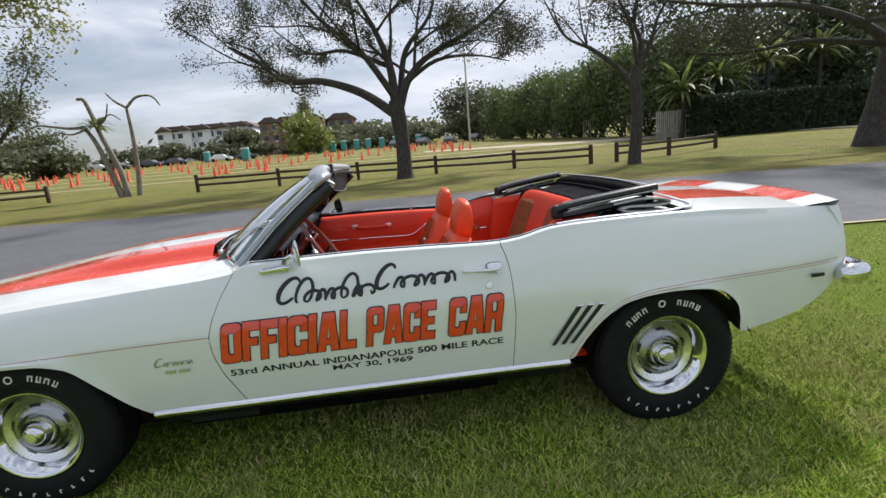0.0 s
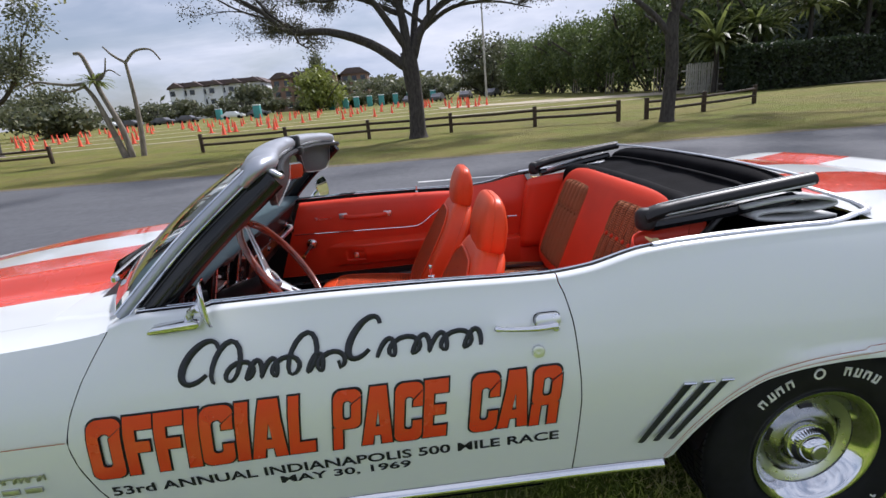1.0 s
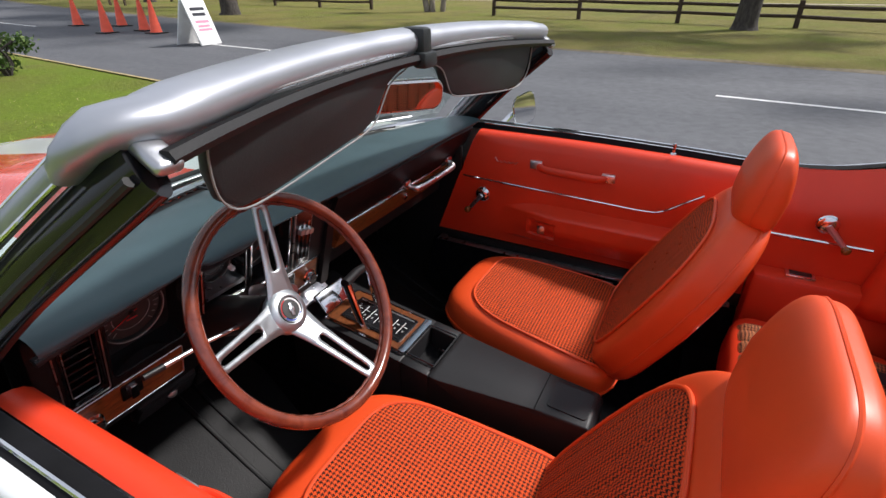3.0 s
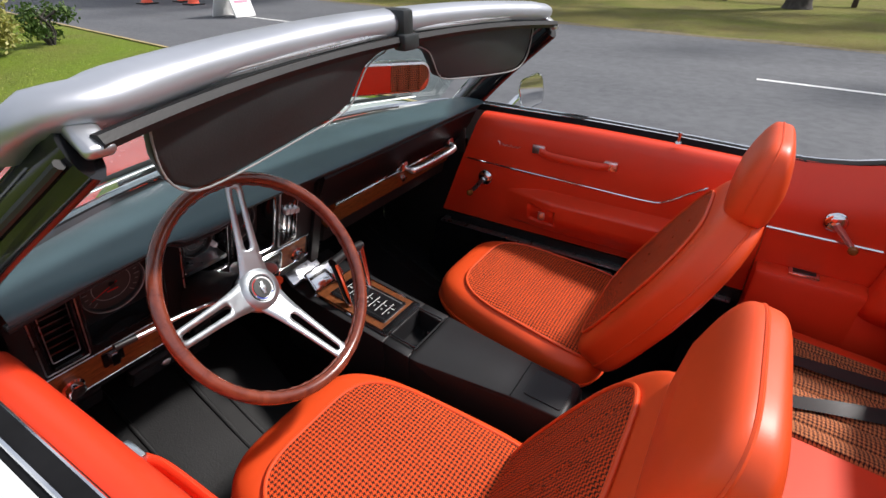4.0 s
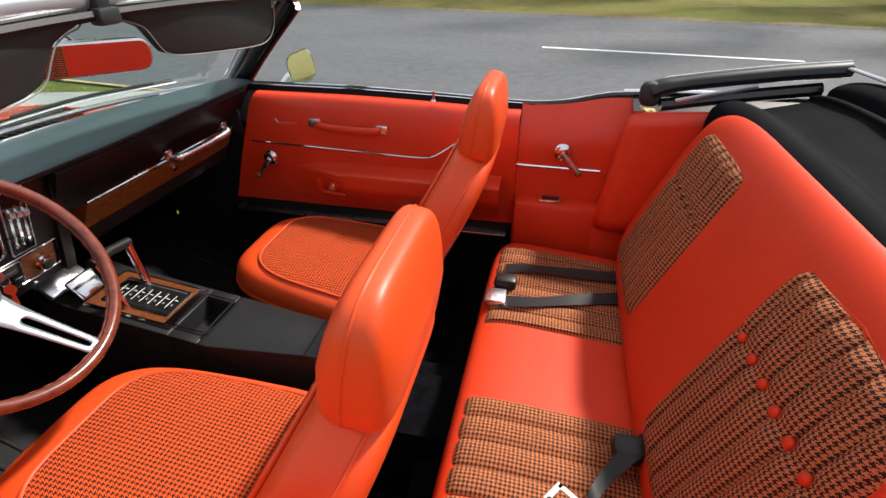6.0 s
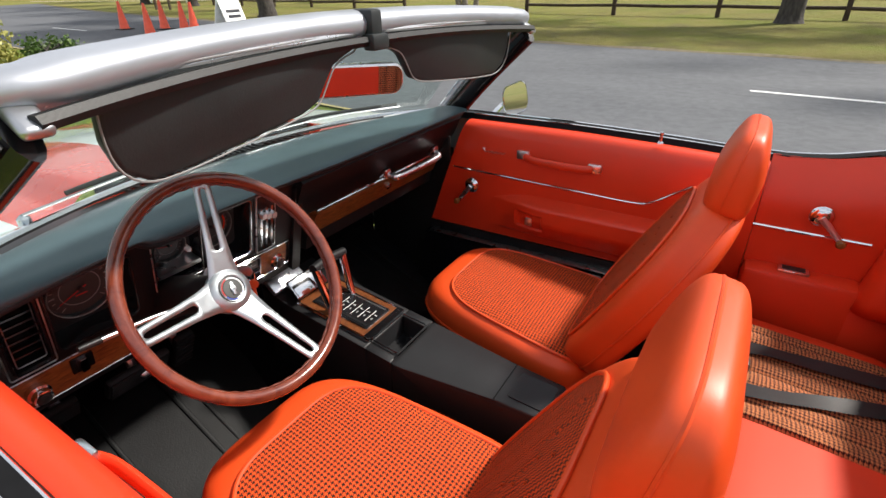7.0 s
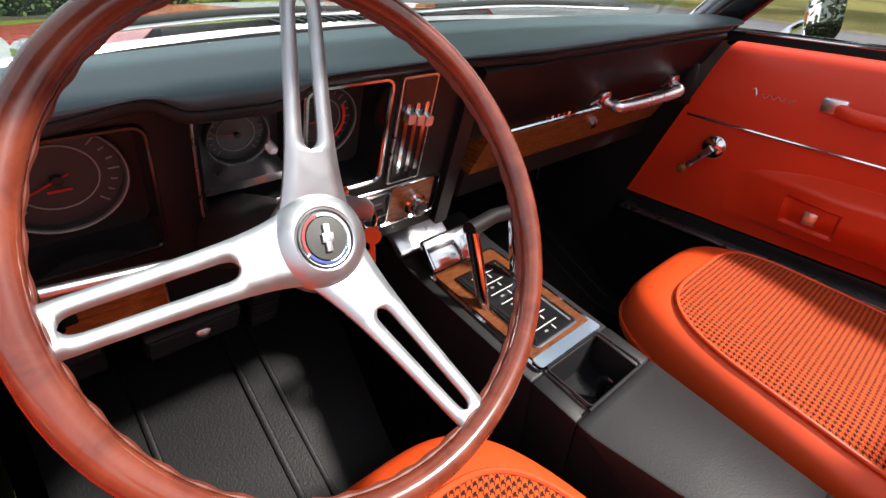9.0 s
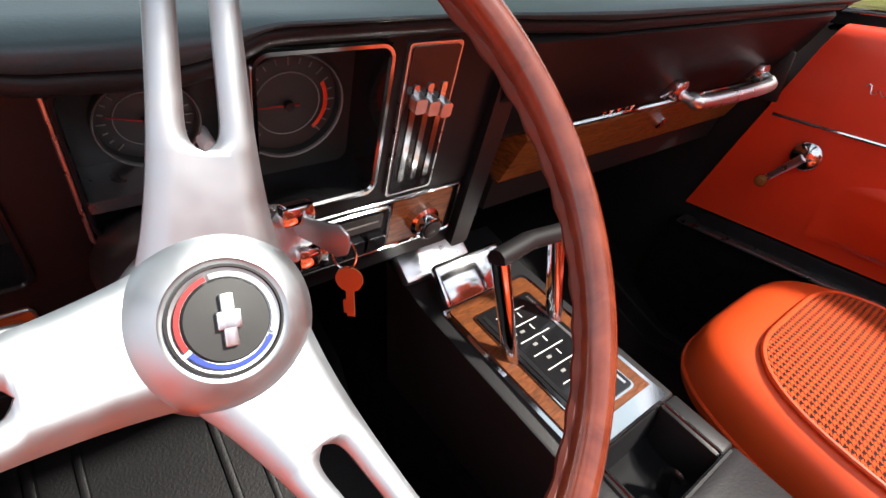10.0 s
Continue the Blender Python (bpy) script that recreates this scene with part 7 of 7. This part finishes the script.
front_seat(-.400, "orange bucket seat with houndstooth cloth, driver's side", .052, .050, 9.0)
front_seat(.405, "orange bucket seat with houndstooth cloth beside the console", .010, .004, 7.0)
for y, s in ((.62, 1), (.60, -1)):
    bk = part("seat_belt", box(.19, s * .655, .47, .07, .025, .055, .008), STEEL, car, "seat belt buckle beside the seat")
    part("belt_strap", box(.26, s * .655, .455, .11, .045, .004), BLACK, bk)

# rear bench
rs = part("rear_seat", box(.78, 0, .40, .40, 1.16, .12, .03), BLACK, car, "orange rear bench seat with houndstooth panels")
mr = Matrix.Translation((.785, 0, .475)) @ Matrix.Rotation(radians(5), 4, "Y")
A3, B3, C3 = .225, .595, .085
part("bench_cushion", pillow(A3, B3, C3, .45, .25, 90, 22), VINYL_BENCH, rs, m=mr)


def band(a, b, c, e1, e2, y0, y1, x0, x1, lift, pleat, along):
    def f(u, v):
        x, y = x0 + (x1 - x0) * u, y0 + (y1 - y0) * v
        edge = min(1.0, 14 * (1 - abs(2 * u - 1)), 14 * (1 - abs(2 * v - 1)))
        z = pillow_top(a, b, c, e1, e2, x, y) + lift - .012 * (1 - edge)
        q = y if along else x
        return (x, y, z - .004 + edge * .013 * (abs(math.sin(math.pi * q / pleat)) ** .42))
    return grid(f, 40, 110)


for s in (-1, 1):
    g = band(A3, B3, C3, .45, .25, s * .116, s * .505, -.212, .205, .002, .058, True)
    part("cushion_cloth", face_out(g, -s), CLOTH_TAN, rs, "pleated tan houndstooth cloth", m=mr)
upv = Vector((.38, 0, .925)).normalized()
mb3 = frame_z((1.080, 0, .778), (-upv.z, 0, upv.x), (upv.x, 0, upv.z))
A4, B4, C4 = .275, .612, .078
w4 = lambda x, y, z: (x, y * (1 - .07 * max(0, x / A4) ** 2), z)
part("bench_back", pillow(A4, B4, C4, .40, .34, 90, 22, warp=w4), VINYL_BENCH, rs, m=mb3)
for s in (-1, 1):
    def cloth(u, v):
        q = 2 * u - 1
        x = -.008 + .212 * q
        y = s * (.316 + .166 * (1 - abs(q) ** 9) ** (1 / 7) * (2 * v - 1))
        edge = min(1.0, 9 * (1 - abs(q)), 9 * (1 - abs(2 * v - 1)))
        seam = abs(math.sin(math.pi * (abs(y) - .185) / .0485)) ** .42
        tuck = math.exp(-((x - .060) / .012) ** 2)
        return w4(x, y, pillow_top(A4, B4, C4, .40, .34, x, y) - .002 + edge * (.015 * seam - .006 * tuck))
    part("back_cloth", face_out(grid(cloth, 50, 120), -s), CLOTH_TAN, rs, "pleated tan houndstooth cloth", m=mb3)
    rim_ = [(i / 30, 0.0) for i in range(31)] + [(1.0, i / 20) for i in range(1, 20)] + [(1 - i / 30, 1.0) for i in range(31)] + [(0.0, 1 - i / 20) for i in range(1, 20)]
    part("piping", tube([cloth(*p) for p in rim_], .0028, 6, closed=True), VINYL_BENCH, rs, m=mb3)
    for k in range(6):
        x, y = .060, s * (.185 + .0485 * k)
        part("button", pillow(.0085, .0085, .006, .8, 1.0, 16, 10), VINYL_BENCH if s < 0 else CLOTH_TAN, rs, "orange button" if s < 0 else "", m=mb3 @ Matrix.Translation(w4(x, y, pillow_top(A4, B4, C4, .4, .34, x, y) + .0055)))
for y0, y1, xx in ((.36, .40, 0), (.20, .30, .0)):
    ln = smooth_line([(.615, y0, .572), (.70, y0 + .01, .578), (.80, (y0 + y1) / 2, .576), (.93, y1, .560), (.99, y1 + .02, .56)], 6)
    part("belt_strap", grid(lambda u, v: tuple(ln[int(u * (len(ln) - 1))] + Vector((0, -.023 + .046 * v, .004 + .004 * math.sin(9 * u + v)))), len(ln), 4), BLACK_VINYL, rs, "black lap belt")
bk = part("belt_buckle", box(.605, .215, .580, .055, .060, .022, .006), STEEL, rs, "lap belt buckle")
part("belt_sleeve", box(.625, .275, .590, .060, .045, .040, .012), BLACK, rs)
part("belt_sleeve", box(.918, -.205, .588, .085, .050, .040, .014), BLACK, rs)
plate_m = Matrix.Translation((.818, -.352, .592)) @ Matrix.Rotation(radians(-35), 4, "Z")
part("belt_tongue", join(box(-.030, -.016, 0, .050, .008, .003), box(-.030, .016, 0, .050, .008, .003), box(.004, 0, 0, .022, .042, .004, .0015), box(-.054, 0, 0, .010, .040, .003)), LETTER_WHITE, rs, "pale metal belt tongue", m=plate_m)
ln2 = smooth_line([(.828, -.342, .590), (.852, -.292, .592), (.89, -.240, .598), (.965, -.165, .590)], 6)
part("belt_strap", grid(lambda u, v: tuple(ln2[int(u * (len(ln2) - 1))] + Vector((0, -.023 + .046 * v, .006 + .006 * math.sin(8 * u + v)))), len(ln2), 4), BLACK_VINYL, rs, "black lap belt")

# ---- door and quarter trim inside ----
for s in (-1, 1):
    o = lambda y: s * y
    # soft panel with a rolled top
    prof_p = [(.768, -.010), (.760, -.005), (.748, -.004), (.734, -.006), (.722, -.012), (.712, -.024), (.704, -.046), (.700, -.145), (.704, -.245), (.712, -.345), (.716, -.410), (.73, -.415)]

    def trim(u, v):
        y, d = prof_p[int(round(v * 11))]
        k = min(1.0, max(0.0, (d + .415) / .415))
        x = -.485 + .16 * k + (1.0855 - .16 * k) * u
        return (x, s * y, (top_z(x) if d > -.1 else .945) + d)
    dp = part("door_panel", face_out(grid(trim, 34, 12), s), VINYL_PANEL, car, "orange vinyl door panel")
    part("window_sweep", face_out(grid(lambda u, v: (-.43 + 1.07 * u, s * (top_y(-.43 + 1.07 * u) - .021 - .044 * v), top_z(-.43 + 1.07 * u) + .010 + .006 * math.sin(math.pi * v) - .018 * (v > .9)), 30, 7), s), STRIP, dp, "black window sweep")
    part("belt_trim", tube([(-.43 + 1.06 * i / 30, s * (top_y(-.43 + 1.06 * i / 30) - .034), top_z(-.43 + 1.06 * i / 30) + .0165) for i in range(31)], .0030, 6), CHROME, dp, "bright belt moulding")
    part("belt_trim", tube([(-.40 + 1.0 * i / 30, s * (top_y(0) - .057), top_z(-.4 + i / 30) + .013) for i in range(31)], .0024, 6), CHROME, dp)
    part("lock_knob", lathe([(.010, 0), (.009, .004), (.004, .006), (.004, .022), (.0065, .028), (.005, .034), (0, .035)], 14, Matrix.Translation((.318, s * .724, .948))), CHROME, dp, "chrome lock knob")
    ahead = 0 if s > 0 else .020
    pull = smooth_line([(-.098 + ahead, s * .702, .858), (-.078 + ahead, s * .688, .854), (-.04 + ahead, s * .681, .849), (.09, s * .681, .846), (.128, s * .687, .847), (.148, s * .702, .850)], 6)
    part("pull_strap", tube(pull, .0075, 12, flat=1.75, up=(0, 0, 1)), VINYL_PANEL, dp, "orange pull strap with chrome ends")
    for px, pz in ((-.096 + ahead, .860), (.146, .851)):
        part("pull_end", box(px, s * .695, pz, .044, .014, .030, .005), STEEL, dp)
    part("panel_badge", tube([(-.25 + .0035 * k, s * .697, .852 + .004 * math.sin(k * 1.35) + .008 * (k < 3)) for k in range(26)], .0010, 5), STEEL, dp)
    tl = smooth_line([(-.372, s * .697, .779), (-.2, s * .696, .774), (.10, s * .696, .766), (.27, s * .697, .762), (.325, s * .697, .772), (.385, s * .698, .812), (.43, s * .699, .842)], 6)
    part("trim_line", tube(tl, .0030, 6), CHROME, dp, "thin bright trim line")
    # arm rest
    def rest(u, v):
        out = blend(u, 0, .30)
        shelf = blend(v, .02, .20) * (1 - .55 * blend(v, .45, 1.0)) * (1 - blend(v, .90, 1.0))
        x, z = -.235 + .79 * u, .705 - .004 * u + .022 * blend(u, .0, .25) * (1 - v) - .135 * v
        pocket = (1 - blend(abs(x + .050), .046, .056)) * (1 - blend(abs(z - .640), .026, .034))
        return (x, s * (.7075 - .066 * out * shelf + .011 * pocket), z)
    part("arm_rest", face_out(grid(rest, 130, 46), s), VINYL_PANEL, dp, "sculpted orange arm rest")
    px, py, pz = rest(.232, .55)
    part("latch_lever", box(px + .004, py - s * .004, pz, .026, .010, .030, .004), STEEL, dp, "bright door latch lever")
    part("latch_pin", lathe([(.006, 0), (.005, .004), (0, .005)], 12, frame_z((px + .036, py - s * .002, pz + .012), (0, -s, 0))), BLACK, dp)

    def crank(x, z, ang, parent):
        boss = part("window_crank", lathe([(.014, 0), (.014, .008), (.026, .011), (.028, .016), (.024, .023), (.014, .027), (0, .028)], 24, frame_z((x, s * .700, z), (0, -s, 0))), CHROME, parent, "chrome window crank")
        a = radians(ang)
        e = Vector((x + .080 * math.cos(a), s * .676, z + .080 * math.sin(a)))
        part("crank_arm", tube([(x, s * .680, z), (x + .045 * math.cos(a), s * .678, z + .045 * math.sin(a)), e], [.015, .0105, .0095], 10, flat=.7), STEEL, boss)
        part("crank_knob", lathe([(.007, 0), (.011, .008), (.012, .016), (.008, .024), (0, .026)], 14, frame_z(e, (0, -s, 0))), AMBER, boss, "amber knob")
    crank(-.285 if s > 0 else -.262, .722 if s > 0 else .700, -128 if s > 0 else -75, dp)
    part("lower_trim", box(.08, s * .722, .508, 1.05, .016, .045, .004), BLACK_VINYL, dp)
    # quarter trim with ash tray, raised arm rest and well cover
    qt = part("quarter_trim", face_out(grid(lambda u, v: (.602 + .403 * u, s * (.764 - .060 * math.sin(math.pi * min(1, v * 4) * .5)), (top_z(.605 + .40 * u) + .015 - .018 * u) * (1 - v) + .40 * v), 20, 24), s), VINYL_PANEL, car, "orange quarter trim panel")
    part("quarter_cap", face_out(grid(lambda u, v: (.632 + .36 * u, s * (top_y(.64 + .36 * u) - .021 - (.038 - .01 * u) * v), top_z(.632 + .36 * u) + .011 + .006 * math.sin(math.pi * v)), 16, 5), s), STRIP, qt)
    part("belt_trim", tube([(.632 + .36 * i / 16, s * (top_y(.632 + .36 * i / 16) - .036), top_z(.632 + .36 * i / 16) + .0165) for i in range(17)], .0030, 6), CHROME, qt)
    part("trim_line", tube([(.600, s * .702, .764), (.865, s * .702, .762)], .0042, 6), CHROME, qt)
    crank(.742, .822, -46, qt)
    part("arm_rest", box(.742, s * .685, .525, .278, .092, .262, .020), VINYL_PANEL, qt)
    ash = part("ash_tray", box(.722, s * .676, .660, .075, .040, .010, .004), CHROME, qt, "bright arm rest ash tray")
    part("ash_slot", box(.722, s * .676, .6655, .055, .022, .002), BLACK, ash)
    lip = smooth_line([(1.16, .612, .992), (1.06, .610, .986), (.975, .610, .980), (.938, .618, .974), (.920, .640, .962), (.918, .668, .946), (.922, .700, .925)], 6)
    cover = part("well_cover", face_out(grid(lambda u, v: (lip[int(u * (len(lip) - 1))].x - .055 * v, s * lip[int(u * (len(lip) - 1))].y, lip[int(u * (len(lip) - 1))].z * (1 - v) + .60 * v), len(lip), 10), s), VINYL_PANEL, qt, "curled orange trim flap over the top well")
    sol = cover.modifiers.new("thick", "SOLIDIFY")
    sol.thickness, sol.offset = .006, 0
    part("flap_edge", tube([(p.x, s * p.y, p.z + .001) for p in lip], .0034, 6), VINYL_PANEL, qt)
    part("foam_scrap", pillow(.024, .016, .010, .8, .9, 34, 20, warp=lambda x, y, z: (x * (1 + .35 * math.sin(210 * y)) + .006 * math.sin(90 * y), y + .006 * math.sin(160 * x), z * (1 + .7 * math.sin(120 * x + 90 * y)))), FOAM, qt, "crumbling yellow foam", m=Matrix.Translation((.966, s * .676, .966)) @ Matrix.Rotation(radians(35), 4, "Y"))
    part("wheel_hump", box(.95, s * .690, .47, .30, .10, .30, .03), VINYL_PANEL, qt)
    # top of the rear quarter and its bright inner moulding
    part("well_flap", face_out(grid(lambda u, v: (.93 + .67 * u, s * ((top_y(.93 + .67 * u) - ROLL_Y) * (1 - v) + (.690 - .02 * u) * v), top_z(.93 + .67 * u) + ROLL_Z - .002 - .030 * v), 24, 5), s), BLACK_VINYL, car)
    rimline = [(x, s * (top_y(x) - ROLL_Y - .004), top_z(x) + ROLL_Z + .003) for x in (.905, 1.0, 1.15, 1.30, 1.42)] + [(1.52, s * .730, 1.002), (1.595, s * .690, 1.003), (1.635, s * .60, 1.005)]
    part("well_moulding", tube(smooth_line(rimline, 6), .0105, 8, flat=.7), STEEL, car, "bright moulding round the top well")
part("well_floor", box(1.28, 0, .62, .60, 1.36, .02), CARPET, car)
part("well_rear", box(1.585, 0, .80, .02, 1.34, .36), CARPET, car)
part("well_front", box(1.19, 0, .80, .02, 1.20, .34), CARPET, car)
part("well_moulding", tube(smooth_line([(1.635, -.60, 1.005), (1.655, -.3, 1.018), (1.66, 0, 1.022), (1.655, .3, 1.018), (1.635, .60, 1.005)], 6), .0105, 8, flat=.7), STEEL, car)

# ---- folded top ----
fold_prof = smooth_line([(1.125, 0, .90), (1.118, 0, .985), (1.135, 0, 1.030), (1.170, 0, 1.046), (1.205, 0, 1.036), (1.225, 0, 1.024), (1.290, 0, 1.036), (1.345, 0, 1.050), (1.352, 0, 1.066), (1.366, 0, 1.068), (1.372, 0, 1.054), (1.386, 0, 1.058), (1.392, 0, 1.084), (1.412, 0, 1.098), (1.440, 0, 1.104), (1.462, 0, 1.088), (1.470, 0, 1.02), (1.50, 0, .95)], 5)


def fold_sheet(u, v):
    y = -.615 + 1.23 * v
    q = fold_prof[int(u * (len(fold_prof) - 1))]
    e = 1 - abs(y / .64) ** 8
    return (q.x - .012 * (y / .6) ** 2, y, q.z - .030 * (1 - e) + .010 * (1 - (y / .62) ** 2) + .0022 * math.sin(23 * y + 9 * q.x) * (1.2 < q.x < 1.35))


ft = part("folded_top", grid(fold_sheet, len(fold_prof), 60), TOP_CLOTH, car, "folded black convertible top with its linkage")
hb = [Vector((1.436 - .012 * (y / .6) ** 2, y, 1.110 + .010 * (1 - (y / .62) ** 2))) for y in [-.655 + 1.31 * i / 30 for i in range(31)]]
part("header_bow", tube(hb, [.008] * 31, 10, flat=.5), SILVER, ft, "grey edge strip of the front bow")
for s in (-1, 1):
    part("top_rail", tube(smooth_line([(.955, s * .640, 1.032), (1.02, s * .650, 1.052), (1.25, s * .668, 1.084), (1.43, s * .672, 1.104)], 6), [.030] * 6 + [.027] * 13, 10, flat=.75), BLACK, ft, "black side rail")
    part("rail_edge", tube(smooth_line([(.985, s * .648, 1.064), (1.02, s * .652, 1.073), (1.25, s * .670, 1.104), (1.43, s * .674, 1.122)], 6), .0035, 6), GREY_VINYL, ft, "pale edge of the side rail")
    part("rail_edge", tube(smooth_line([(1.0, s * .672, 1.040), (1.25, s * .694, 1.074), (1.42, s * .698, 1.094)], 6), .0028, 6), GREY_VINYL, ft)
    part("rail_end", pillow(.030, .022, .034, .7, .7, 16, 10), RUBBER, ft, m=Matrix.Translation((.958, s * .640, 1.026)))
    part("top_rail", tube(smooth_line([(.985, s * .625, 1.000), (1.15, s * .650, 1.022), (1.38, s * .668, 1.052)], 6), .018, 8), BLACK_GLOSS, ft)
    part("linkage_arm", tube([(1.02, s * .615, 1.015), (1.22, s * .64, 1.058)], .0045, 8, flat=1.6), WIPER, ft, "bare metal linkage arm")
    part("linkage_arm", tube([(1.10, s * .66, .94), (1.18, s * .655, 1.02), (1.30, s * .66, 1.04)], .010, 8), BLACK, ft)
    fold = smooth_line([(1.22, s * .690, 1.046), (1.36, s * .700, 1.062), (1.47, s * .702, 1.050), (1.49, s * .702, 1.028), (1.43, s * .702, 1.016), (1.30, s * .700, 1.020), (1.26, s * .70, 1.012), (1.36, s * .70, 1.000), (1.50, s * .695, .998)], 6)
    if s > 0:
        continue
    lining = part("top_lining", join(grid(lambda u, v: tuple(fold[int(u * (len(fold) - 1))] + Vector((0, -s * .10 * v, 0))), len(fold), 3)), GREY_VINYL, ft, "grey lining fold")
    sol = lining.modifiers.new("thick", "SOLIDIFY")
    sol.thickness = .009
